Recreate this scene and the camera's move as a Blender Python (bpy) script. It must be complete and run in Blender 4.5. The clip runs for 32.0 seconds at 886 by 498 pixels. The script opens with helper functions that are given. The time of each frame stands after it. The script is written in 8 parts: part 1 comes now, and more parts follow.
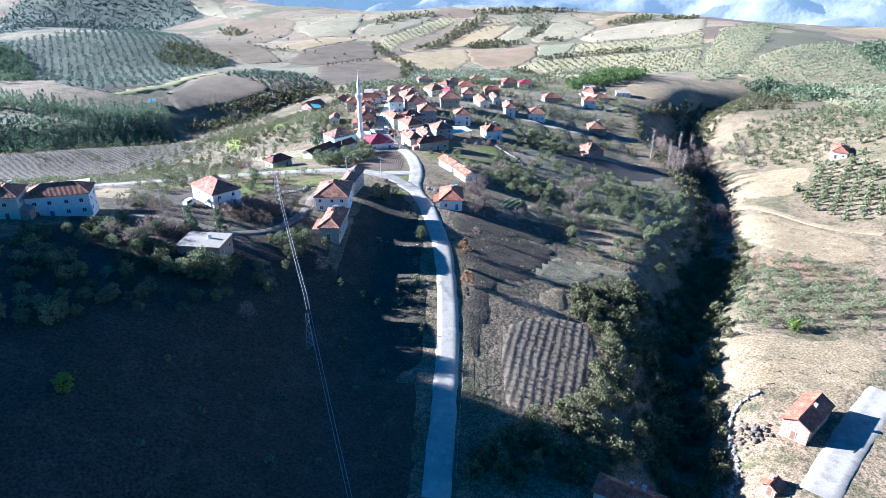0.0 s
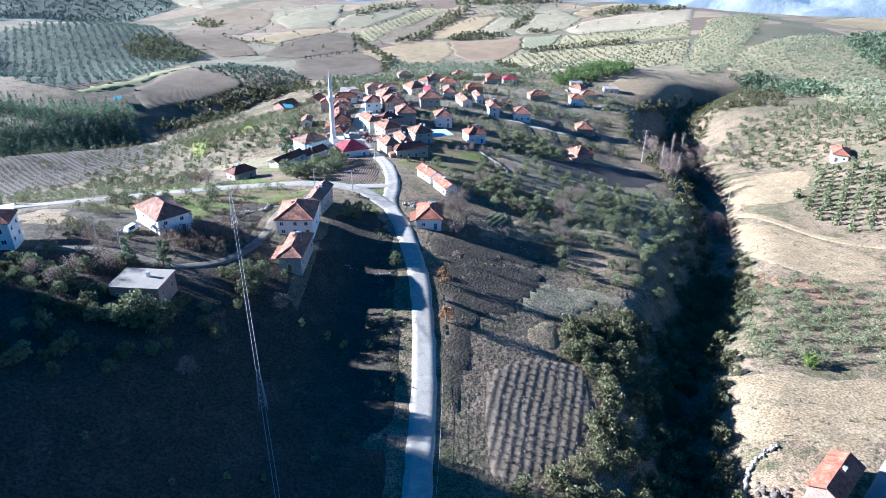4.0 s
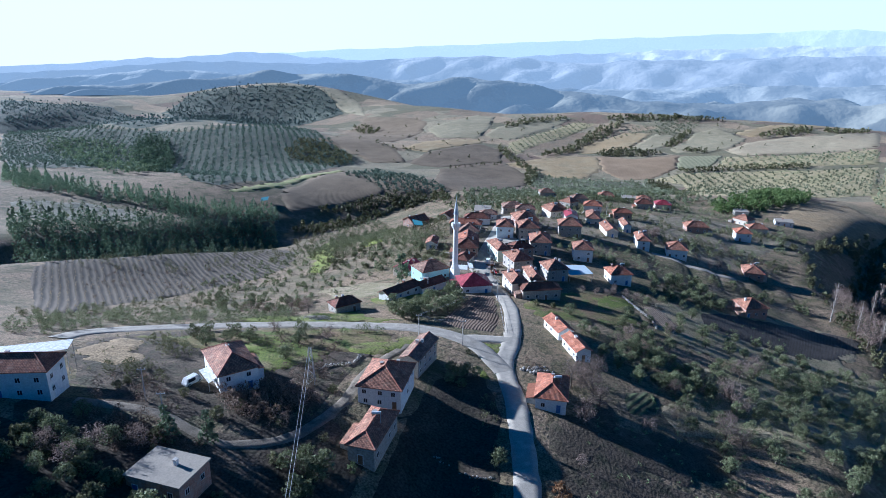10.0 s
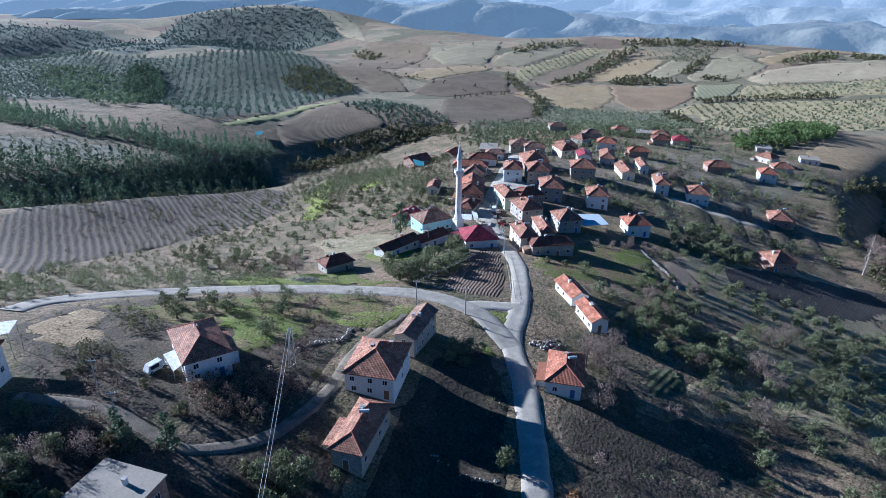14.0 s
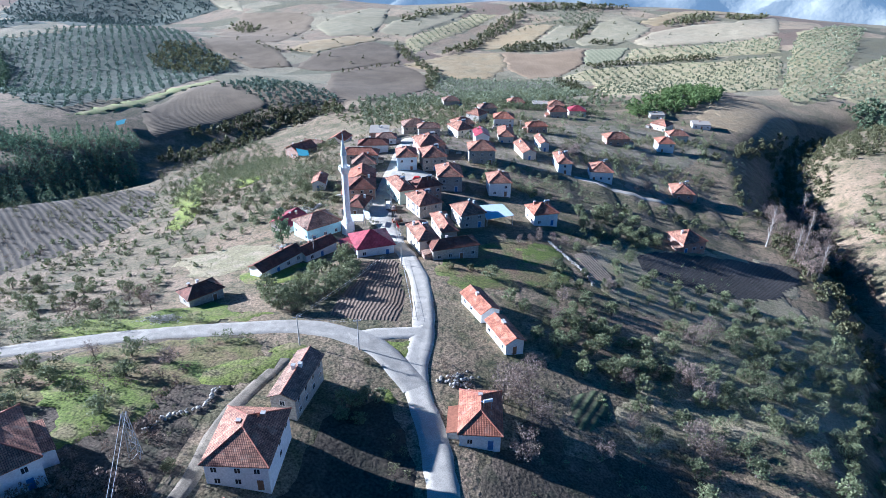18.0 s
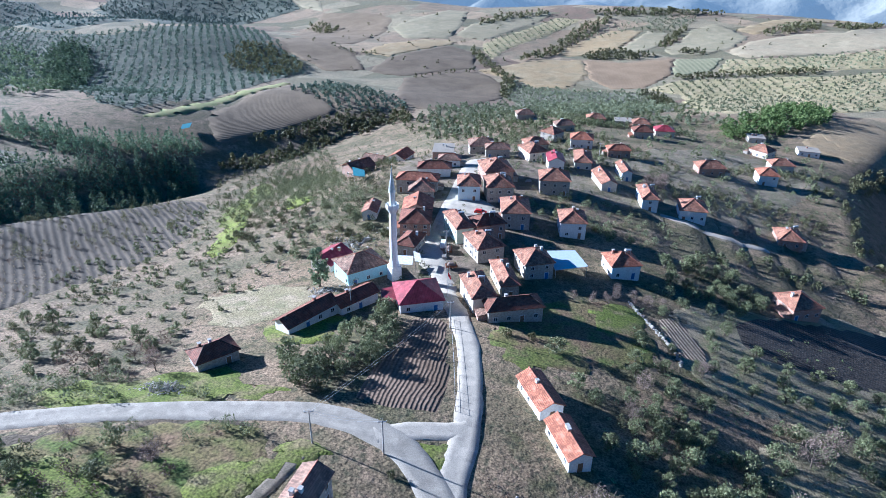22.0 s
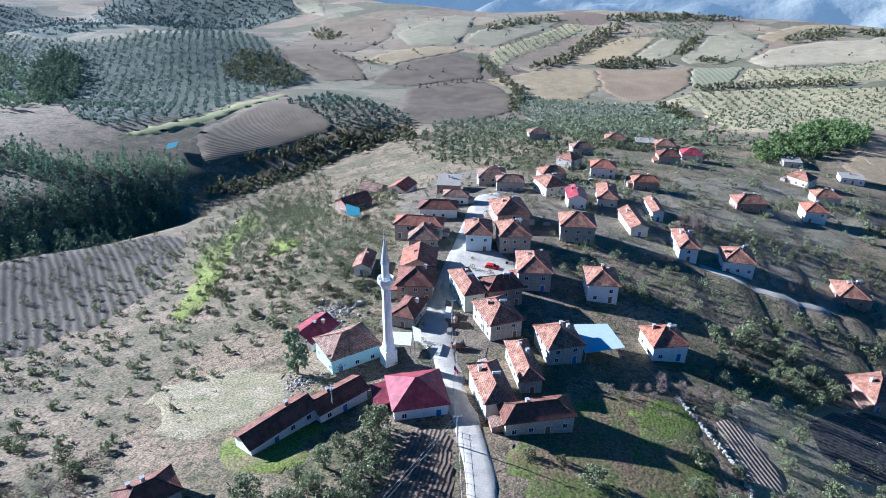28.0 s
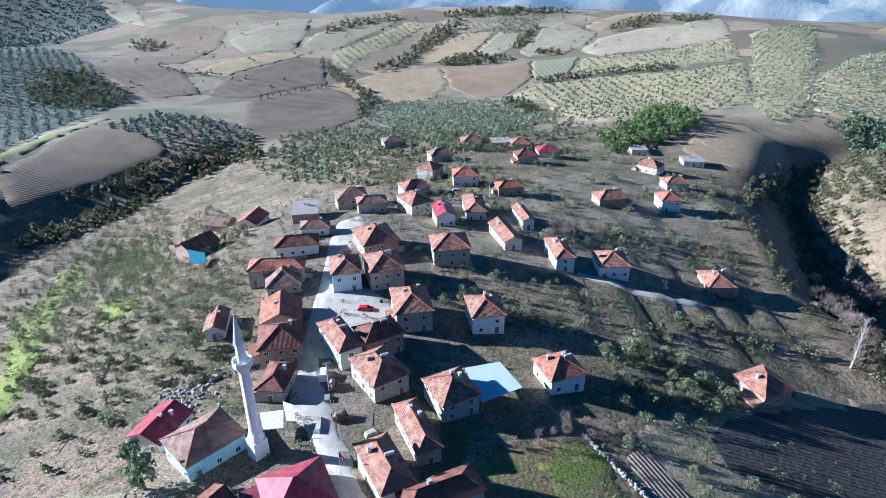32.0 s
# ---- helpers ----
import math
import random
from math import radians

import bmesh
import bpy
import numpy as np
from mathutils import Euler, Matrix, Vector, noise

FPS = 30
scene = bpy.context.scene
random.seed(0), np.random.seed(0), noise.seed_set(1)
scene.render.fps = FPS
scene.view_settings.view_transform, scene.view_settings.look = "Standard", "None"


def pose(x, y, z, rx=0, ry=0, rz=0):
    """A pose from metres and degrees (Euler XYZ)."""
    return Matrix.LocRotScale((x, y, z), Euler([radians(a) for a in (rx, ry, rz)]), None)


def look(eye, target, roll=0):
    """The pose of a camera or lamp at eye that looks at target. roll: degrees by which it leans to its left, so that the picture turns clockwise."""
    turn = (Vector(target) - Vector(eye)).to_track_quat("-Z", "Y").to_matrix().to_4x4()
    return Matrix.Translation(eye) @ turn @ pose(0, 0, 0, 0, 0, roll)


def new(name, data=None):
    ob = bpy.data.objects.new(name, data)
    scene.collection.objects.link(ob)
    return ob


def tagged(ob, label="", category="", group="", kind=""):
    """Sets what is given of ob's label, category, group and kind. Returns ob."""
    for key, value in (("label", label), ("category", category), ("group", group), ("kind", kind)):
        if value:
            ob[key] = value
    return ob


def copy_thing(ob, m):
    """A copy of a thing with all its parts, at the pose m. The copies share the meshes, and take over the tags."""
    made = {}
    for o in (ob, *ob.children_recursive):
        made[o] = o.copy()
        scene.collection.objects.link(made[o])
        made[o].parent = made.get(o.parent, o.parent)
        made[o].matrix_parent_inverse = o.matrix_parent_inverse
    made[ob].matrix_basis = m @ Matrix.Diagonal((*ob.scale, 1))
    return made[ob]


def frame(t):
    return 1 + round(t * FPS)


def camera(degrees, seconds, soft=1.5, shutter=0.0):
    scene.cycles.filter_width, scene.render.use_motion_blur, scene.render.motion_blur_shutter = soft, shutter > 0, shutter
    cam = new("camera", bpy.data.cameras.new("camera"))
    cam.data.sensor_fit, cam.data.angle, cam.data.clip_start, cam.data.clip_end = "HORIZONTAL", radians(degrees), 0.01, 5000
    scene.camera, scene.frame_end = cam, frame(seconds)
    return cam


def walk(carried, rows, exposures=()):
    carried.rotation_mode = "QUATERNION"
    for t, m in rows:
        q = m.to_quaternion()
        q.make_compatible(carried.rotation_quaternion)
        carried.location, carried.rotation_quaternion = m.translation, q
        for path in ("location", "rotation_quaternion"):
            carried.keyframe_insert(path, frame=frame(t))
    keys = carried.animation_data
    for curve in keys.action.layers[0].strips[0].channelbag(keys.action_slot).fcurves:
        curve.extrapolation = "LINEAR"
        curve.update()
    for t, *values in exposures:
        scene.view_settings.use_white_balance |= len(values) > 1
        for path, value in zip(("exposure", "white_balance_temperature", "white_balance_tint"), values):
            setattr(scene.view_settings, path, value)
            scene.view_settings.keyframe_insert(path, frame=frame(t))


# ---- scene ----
cam = camera(69.6, 32.0, 0.8)
METRES, EYE, TILT, LEAN, TURN = 200.0, 90.0, -28.0, 0.0, 0.0
PATH = [
    (0, (1.026, -0.836, 90.09), (0.988, 0.952, 89.196), 0.5),
    (0.5, (1.292, 0.866, 90.067), (1.263, 2.655, 89.173), 0.5),
    (1, (1.517, 2.79, 90.051), (1.495, 4.579, 89.158), 0.6),
    (1.5, (1.711, 5.082, 90.05), (1.695, 6.872, 89.158), 0.5),
    (2, (1.909, 7.777, 90.053), (1.899, 9.568, 89.162), 0.6),
    (2.5, (2.163, 10.844, 90.072), (2.157, 12.635, 89.182), 0.6),
    (4.5, (3.157, 24.607, 90.369), (3.168, 26.379, 89.442), 0.7),
    (5, (3.39, 28.025, 90.392), (3.404, 29.853, 89.581), 0.7),
    (5.5, (3.678, 31.446, 90.435), (3.696, 33.276, 89.628), 0.7),
    (6, (4.013, 34.959, 90.51), (4.033, 36.808, 89.749), 0.6),
    (6.5, (4.332, 38.52, 90.55), (4.354, 40.386, 89.829), 0.6),
    (7, (4.572, 41.997, 90.516), (4.595, 43.893, 89.882), 0.7),
    (7.5, (4.608, 45.392, 90.467), (4.486, 47.284, 89.832), 0.7),
    (8, (4.798, 48.854, 90.419), (4.429, 50.714, 89.783), 0.9),
    (8.5, (4.815, 52.144, 90.409), (4.412, 53.996, 89.773), 0.9),
    (9, (4.613, 55.315, 90.437), (4.197, 57.165, 89.801), 0.9),
    (9.5, (4.28, 58.429, 90.488), (3.858, 60.277, 89.851), 0.8),
    (10, (3.895, 61.445, 90.548), (3.465, 63.292, 89.912), 0.8),
    (10.5, (3.452, 64.242, 90.587), (3.019, 66.088, 89.949), 0.7),
    (11, (2.934, 67.014, 90.651), (2.498, 68.859, 90.013), 0.7),
    (11.5, (2.414, 69.729, 90.706), (1.975, 71.573, 90.068), 0.7),
    (12, (1.928, 72.407, 90.768), (1.487, 74.251, 90.13), 0.7),
    (12.5, (1.495, 75.12, 90.843), (1.052, 76.964, 90.206), 0.7),
    (13, (1.068, 77.827, 90.906), (0.624, 79.67, 90.269), 0.7),
    (13.5, (0.564, 80.326, 90.893), (0.126, 82.141, 90.176), 0.6),
    (14, (0.013, 82.875, 90.901), (-0.411, 84.637, 90.056), 0.7),
    (14.5, (-0.435, 85.515, 90.861), (-0.844, 87.221, 89.901), 0.8),
    (16.5, (-1.69, 97.215, 90.35), (-1.863, 98.959, 89.386), 0.6),
    (18, (-1.581, 109.764, 90.139), (-1.704, 111.532, 89.212), 0.7),
    (18.5, (-1.537, 113.802, 90.128), (-1.663, 115.568, 89.197), 0.7),
    (19, (-1.515, 117.573, 90.13), (-1.639, 119.339, 89.199), 0.6),
    (19.5, (-1.54, 121.205, 90.138), (-1.664, 122.971, 89.207), 0.6),
    (20, (-1.569, 124.887, 90.144), (-1.693, 126.652, 89.213), 0.5),
    (20.5, (-1.642, 128.703, 90.137), (-1.765, 130.469, 89.205), 0.5),
    (21, (-1.717, 132.712, 90.114), (-1.921, 134.471, 89.184), 0.6),
    (21.5, (-1.757, 136.776, 90.073), (-2.067, 138.519, 89.143), 0.6),
    (22, (-1.92, 140.747, 90.05), (-2.257, 142.486, 89.121), 0.6),
    (22.5, (-2.292, 144.563, 90.057), (-2.641, 146.299, 89.127), 0.6),
    (23, (-2.734, 148.131, 90.075), (-3.093, 149.866, 89.146), 0.5),
    (23.5, (-3.193, 151.466, 90.072), (-3.558, 153.199, 89.143), 0.6),
    (24, (-3.814, 154.605, 90.107), (-4.185, 156.338, 89.179), 0.6),
    (24.5, (-4.519, 157.585, 90.159), (-4.893, 159.316, 89.23), 0.6),
    (25, (-5.249, 160.484, 90.204), (-5.626, 162.216, 89.277), 0.7),
    (25.5, (-5.941, 163.209, 90.258), (-6.318, 164.94, 89.331), 0.7),
    (27.5, (-8.368, 173.568, 90.676), (-8.75, 175.299, 89.75), 0.6),
    (28, (-8.951, 176.128, 90.751), (-9.305, 177.865, 89.826), 0.5),
    (28.5, (-9.558, 178.729, 90.854), (-9.867, 180.475, 89.928), 0.4),
    (29, (-10.161, 181.428, 90.956), (-10.459, 183.176, 90.031), 0.3),
    (29.5, (-10.68, 184.094, 91.072), (-10.966, 185.844, 90.147), 0.3),
    (30, (-11.122, 186.729, 91.198), (-11.356, 188.486, 90.272), 0.3),
    (30.5, (-11.48, 189.304, 91.326), (-11.685, 191.064, 90.399), 0.3),
    (31, (-11.762, 191.829, 91.451), (-11.908, 193.595, 90.523), 0.2),
    (31.5, (-12.011, 194.388, 91.556), (-12.054, 196.159, 90.627), 0.1),
    (32, (-12.225, 197.06, 91.629), (-12.16, 198.829, 90.699), -0.1),
]
EXPOSURES = [(0, 2.32, 4560, 12), (5, 2.03, 4530, 12), (8, 1.4, 4420, 11), (9.5, 1.24, 4430, 11), (13, 1.14, 4450, 11), (14.5, 1.34, 4450, 12), (16.5, 1.87, 4450, 12), (20, 1.71, 4440, 12), (32, 1.66, 4440, 11)]
walk(cam, [(t, look(eye, target, roll)) for t, eye, target, roll in PATH], EXPOSURES)

# ---- daylight: a low winter sun over a hazy sky ----
SUN_ELEVATION, SUN_BEARING = 19.5, -77.0  # degrees; bearing from +y, minus: to the west (-x)
world = bpy.data.worlds.new("world")
scene.world = world
world.use_nodes = True
wt = world.node_tree
sky = wt.nodes.new("ShaderNodeTexSky")
sky.sky_type, sky.sun_disc = "NISHITA", False
sky.sun_elevation, sky.sun_rotation = radians(SUN_ELEVATION), radians(SUN_BEARING) % (2 * math.pi)
sky.air_density, sky.dust_density, sky.ozone_density = 1.0, 0.45, 3.0
wt.nodes["Background"].inputs["Strength"].default_value = 0.055
haze = wt.nodes.new("ShaderNodeHueSaturation")  # thin winter haze pales the whole sky alike
haze.inputs["Saturation"].default_value, haze.inputs["Value"].default_value = 1.45, 0.46
wt.links.new(sky.outputs["Color"], haze.inputs["Color"])
wt.links.new(haze.outputs["Color"], wt.nodes["Background"].inputs["Color"])
sun = new("sun", bpy.data.lights.new("sun", "SUN"))
sun.data.energy, sun.data.angle, sun.data.color = 4.9, radians(0.6), (1.0, 0.87, 0.70)
toward = Vector((math.sin(radians(SUN_BEARING)) * math.cos(radians(SUN_ELEVATION)),
                 math.cos(radians(SUN_BEARING)) * math.cos(radians(SUN_ELEVATION)), math.sin(radians(SUN_ELEVATION))))
sun.matrix_world = look(toward * 900 + Vector((0, 250, 0)), (0, 250, 0))

# ---- the lie of the land: a falling plain, rolling mounds on an 80 m net, gullies and far hills ----
LAND = []


def land_row(y, *heights):
    """One west-to-east row of soft mounds, 75 m in radius."""
    LAND.append((y, np.array(heights)))


land_row(-20, 0, 0.5, 1.5, 0.5, -4.5, -15.3, -13.1, -4, -0.4, -0, -0)
land_row(60, 0.2, 5.1, 13.2, 8.4, 5.9, -9.6, -6.2, 1.4, -0.4, -0.1, -0)
land_row(140, 0.2, 5.4, 14.2, 10.8, 8.6, 0.4, -7.7, 0.3, -1.2, -1.4, -0.1)
land_row(220, 0.2, 0.3, 0.5, -1.2, 3.8, 7.5, -6.4, -5.3, 8.1, -1.7, -0.1)
land_row(300, 1.6, -1.4, 5.3, -7.3, -0.5, 4.1, -2.2, -11.5, 16.8, 2.6, 0.2)
land_row(380, 1.7, -3.9, -0.1, -12.6, 11.5, 5.9, 1.8, -10.5, 6.2, 3, 0.4)
land_row(460, 0, 0.1, -8.2, -13.1, -0.4, 3.6, 5.8, -5.5, 0.2, 3.6, 0.7)
land_row(540, -2.3, 0.9, -1.6, -13, -1.7, 5.6, -1.4, 1, 1.4, 3.6, 0.9)
land_row(620, 0.8, 1.2, -5.7, -4.2, -0.6, -0.5, -0.3, 12.8, -10.8, 4.3, 2.3)
land_row(700, 1.2, 1.9, -1.5, -0.6, -0.4, -1, 0.5, 1.7, -10, 4.4, 1.7)
LAND_X = np.arange(-400.0, 401.0, 80.0)


def gully(x, y, line, depth, width):
    """How deep a stream bed along the line has cut at x, y."""
    best = np.full(np.shape(x), 1e9)
    for (ax, ay), (bx, by) in zip(line, line[1:]):
        ux, uy = bx - ax, by - ay
        s = np.clip(((x - ax) * ux + (y - ay) * uy) / (ux * ux + uy * uy), 0, 1)
        best = np.minimum(best, (x - ax - s * ux) ** 2 + (y - ay - s * uy) ** 2)
    return depth * np.exp(-best / width ** 2)


EAST_BED = ((30, 40), (48, 85), (57, 125), (64, 150), (86, 190), (105, 230), (118, 262), (132, 300), (139, 345))
UPPER_BED = ((140, 378), (160, 430), (182, 490), (225, 555), (300, 600), (380, 620))
WEST_BED = ((-262, 262), (-238, 310), (-230, 345), (-221, 390), (-213, 435))
VALLEY_BED = ((-221, 390), (-213, 443), (-200, 492), (-168, 560), (-135, 605))


FAR_X = np.arange(-900.0, 701.0, 100.0)
FAR = []


def far_row(y, *heights):
    """One west-to-east row of the rolling country beyond the village, mounds 105 m in radius."""
    FAR.append((y, np.array(heights)))


far_row(560, 10.1, 13.4, 12.3, 6.3, 4.9, 4.4, 4.7, 2.3, 3.3, 13.1, 14, 7, 0.7, 0.8, 1.4, 2, 2.7)
far_row(660, 4.5, 5, 1.6, -0.6, 0.9, -3.6, 1, 4.4, -2.3, -1.2, 0.2, 3.7, 3.6, 2.8, 1.8, 1.4, 1.7)
far_row(760, -1.9, 1.3, -0.1, -1.9, -0.5, -4.2, -3.2, -2, -3.3, -4.5, -3.3, 2.6, 5.6, 4.9, 2.4, 1.2, 1)
far_row(860, -10.8, -0.6, 3.8, 3.3, 7.6, 8.1, 1.2, -2, 0.5, -0.5, 1.3, 2.6, 5.6, 6.6, 3.5, 1.3, 0.7)
far_row(960, -18.7, -3, 3.7, 4.3, 3.8, -1.8, -3.7, 0.7, -0.5, -4, 0.7, 2.3, 6.1, 8.1, 4.3, 1.6, 0.9)
far_row(1060, -16.4, -1.9, -0.4, -1.9, -4.7, -8.4, -2.5, 2.1, 0.6, 0.7, 4.2, 5.1, 6.6, 7.1, 3.8, 1.7, 1.4)
far_row(1160, -7.9, -1.4, -7.6, -10, -6.1, -1.5, 4.1, 4.3, 4.5, 7.7, 9.1, 8.5, 6.9, 5.2, 2.9, 1.7, 1.4)
far_row(1260, -7.2, -4, -8.7, -10, -3.2, 3.9, 7.6, 7.4, 8.1, 10.2, 10.4, 9.1, 6.6, 4.1, 2.3, 1.3, 0.7)
far_row(1360, 1.1, 5.5, 7, 8, 9.6, 10.8, 10.7, 9.8, 9.6, 9.9, 9.4, 7.9, 5.7, 3.5, 1.8, 0.7, -0.2)
far_row(1460, 14, 23.2, 31.6, 34.7, 28.8, 20.6, 14.6, 11.5, 10, 8.8, 7.6, 6.2, 4.5, 2.9, 1.4, 0.1, -1.1)


def mound(x, y, cx, cy, rx, ry, h, turn=0.0):
    c, s = math.cos(radians(turn)), math.sin(radians(turn))
    u, v = (x - cx) * c + (y - cy) * s, (y - cy) * c - (x - cx) * s
    return h * np.exp(-(u / rx) ** 2 - (v / ry) ** 2)


def shade_bluff(x, y, cx, cy, rx, ry, h, turn):
    """A hill with steep ends."""
    c, s = math.cos(radians(turn)), math.sin(radians(turn))
    u, v = (x - cx) * c + (y - cy) * s, (y - cy) * c - (x - cx) * s
    return h * np.exp(-(u / rx) ** 2 - (v / ry) ** 6)


def height(x, y):
    """Ground height at x, y (numbers or arrays)."""
    x, y = np.asarray(x, float), np.asarray(y, float)
    z = 19.49 - 0.00619 * np.clip(x, -600, 600) - 0.0922 * np.clip(np.where(y > 640, 640 + 60 * np.tanh((y - 640) / 60), y), -200, 800)
    for ry, row in LAND:
        near = np.exp(-((y - ry) / 75.0) ** 2)
        for cx, h in zip(LAND_X, row):
            if h:
                z = z + h * near * np.exp(-((x - cx) / 75.0) ** 2)
    z = z - gully(x, y, EAST_BED, 11, 10.5) + mound(x, y, 64, 200, 16, 36, 4) - gully(x, y, UPPER_BED, 16, 19) + mound(x, y, 122, 398, 22, 66, 5)
    # an unseen hill added west of the hollow keeps the low sun off it; two dips deepen its shade
    z = z + shade_bluff(x, y, -245, 117, 48, 60, 73.5, -14) - mound(x, y, -28, 118, 24, 34, 5) - mound(x, y, -18, 157, 9, 38, 4)
    # old terraces on the eastern slope: flat treads between steep banks
    on = np.clip(np.minimum(np.minimum((x - 8) / 18.0, (118 - x) / 14.0), np.minimum((y - 318) / 20.0, (486 - y) / 20.0)), 0, 1)
    u = (z + 0.5 * np.sin(x / 19 + y / 31)) / 2.6
    k = u - np.floor(u)
    z = z + on * 2.6 * (np.where(k < 0.72, 0.42 * k, 0.3024 + (k - 0.72) * 2.4914) - k)
    beyond = np.clip((y - 545) / 90.0, 0, 1)
    beyond = beyond * beyond * (3 - 2 * beyond)
    w = np.full(np.shape(x), -50.0)
    for ry, row in FAR:
        near = np.exp(-((y - ry) / 105.0) ** 2)
        for cx, h in zip(FAR_X, row):
            if h:
                w = w + h * near * np.exp(-((x - cx) / 105.0) ** 2)
    w = w + 1.6 * np.sin(x / 61 + 1.7 * np.sin(y / 150)) * np.sin(y / 47 + 0.9) + 0.9 * np.sin(x / 27 - y / 33 + 2.0) * np.sin(y / 24 + x / 90)
    z = z + (w - z) * beyond - gully(x, y, WEST_BED, 11, 20) - gully(x, y, VALLEY_BED, 5, 22)
    # the country falls to the far plain
    z = z - 90 / (1 + np.exp(-(y - 1330 - 0.3 * np.clip(-x - 150, 0, 900)) / 60))
    z = z - 70 / (1 + np.exp(-(y - 1900) / 160))
    return z

# ---- materials ----
MATS = {}


def shader(name, rough=0.85, metal=0.0):
    m = bpy.data.materials.new(name)
    m.use_nodes = True
    p = m.node_tree.nodes["Principled BSDF"]
    p.inputs["Roughness"].default_value, p.inputs["Metallic"].default_value = rough, metal
    p.inputs["Specular IOR Level"].default_value = 0.3
    MATS[name] = m
    return m, m.node_tree, p


def noise_mix(nt, coords, scale, a, b, lo=0.4, hi=0.6, detail=4.0):
    """A colour that wanders between a and b; a and b are colours or sockets."""
    n = nt.nodes.new("ShaderNodeTexNoise")
    n.inputs["Scale"].default_value, n.inputs["Detail"].default_value = scale, detail
    nt.links.new(coords, n.inputs["Vector"])
    r = nt.nodes.new("ShaderNodeMapRange")
    r.inputs["From Min"].default_value, r.inputs["From Max"].default_value = lo, hi
    nt.links.new(n.outputs["Fac"], r.inputs["Value"])
    return blend(nt, r.outputs["Result"], a, b)


def blend(nt, fac, a, b, kind="MIX"):
    m = nt.nodes.new("ShaderNodeMix")
    m.data_type, m.blend_type = "RGBA", kind
    if isinstance(fac, float):
        m.inputs[0].default_value = fac
    else:
        nt.links.new(fac, m.inputs[0])
    for sock, v in ((m.inputs[6], a), (m.inputs[7], b)):
        if isinstance(v, tuple):
            sock.default_value = (*v, 1)
        else:
            nt.links.new(v, sock)
    return m.outputs[2]


def bumped(nt, p, height_socket, strength, distance):
    b = nt.nodes.new("ShaderNodeBump")
    b.inputs["Strength"].default_value, b.inputs["Distance"].default_value = strength, distance
    nt.links.new(height_socket, b.inputs["Height"])
    nt.links.new(b.outputs["Normal"], p.inputs["Normal"])


def noise_out(nt, coords, scale, detail=4.0):
    n = nt.nodes.new("ShaderNodeTexNoise")
    n.inputs["Scale"].default_value, n.inputs["Detail"].default_value = scale, detail
    nt.links.new(coords, n.inputs["Vector"])
    return n.outputs["Fac"]


def coords(nt, which="Object"):
    return nt.nodes.new("ShaderNodeTexCoord").outputs[which]


def earth(name, tones, big=0.03, small=0.5, bump=0.5, rough=0.95, grit=(0.45, 1.35)):
    """Soil or turf: four tones mixed at three scales. World-size pattern."""
    m, nt, p = shader(name, rough)
    g = nt.nodes.new("ShaderNodeNewGeometry").outputs["Position"]
    a = noise_mix(nt, g, big, tones[0], tones[1], 0.38, 0.62)
    b = noise_mix(nt, g, big * 4.3, tones[2], tones[3], 0.4, 0.6, 6)
    c = noise_mix(nt, g, small * 0.35, a, b, 0.42, 0.6, 8)
    d = noise_mix(nt, g, small * 4, (grit[0],) * 3, (grit[1],) * 3, 0.33, 0.67, 8)
    nt.links.new(blend(nt, 1.0, c, d, "MULTIPLY"), p.inputs["Base Color"])
    bumped(nt, p, noise_out(nt, g, small * 2.4, 8), bump, 0.4)
    return m


def furrowed(name, dark, light, turn, pitch, bump=1.0, wobble=2.0, contrast=0.5, rows_colour=None):
    """Ploughed soil: rows of the given pitch, running along the turn (degrees from +x)."""
    m, nt, p = shader(name, 0.95)
    g = nt.nodes.new("ShaderNodeNewGeometry").outputs["Position"]
    mp = nt.nodes.new("ShaderNodeMapping")
    mp.vector_type = "TEXTURE"
    mp.inputs["Rotation"].default_value = (0, 0, radians(turn + 90))
    nt.links.new(g, mp.inputs["Vector"])
    w = nt.nodes.new("ShaderNodeTexWave")
    w.inputs["Scale"].default_value = 0.314 / pitch
    w.inputs["Distortion"].default_value, w.inputs["Detail"].default_value, w.inputs["Detail Scale"].default_value = wobble, 3.0, 0.25
    nt.links.new(mp.outputs["Vector"], w.inputs["Vector"])
    base = noise_mix(nt, g, 0.06, dark, light, 0.35, 0.65, 6)
    col = blend(nt, w.outputs["Fac"], blend(nt, 1.0, base, (1 - contrast,) * 3, "MULTIPLY"), base) if rows_colour is None else blend(nt, w.outputs["Fac"], base, rows_colour)
    d = noise_mix(nt, g, 1.6, (0.6, 0.6, 0.6), (1.2, 1.2, 1.2), 0.3, 0.7, 6)
    nt.links.new(blend(nt, 1.0, col, d, "MULTIPLY"), p.inputs["Base Color"])
    add = nt.nodes.new("ShaderNodeMath")
    add.operation = "ADD"
    nt.links.new(w.outputs["Fac"], add.inputs[0])
    nt.links.new(noise_out(nt, g, 0.9, 6), add.inputs[1])
    bumped(nt, p, add.outputs[0], bump, 0.35)
    return m


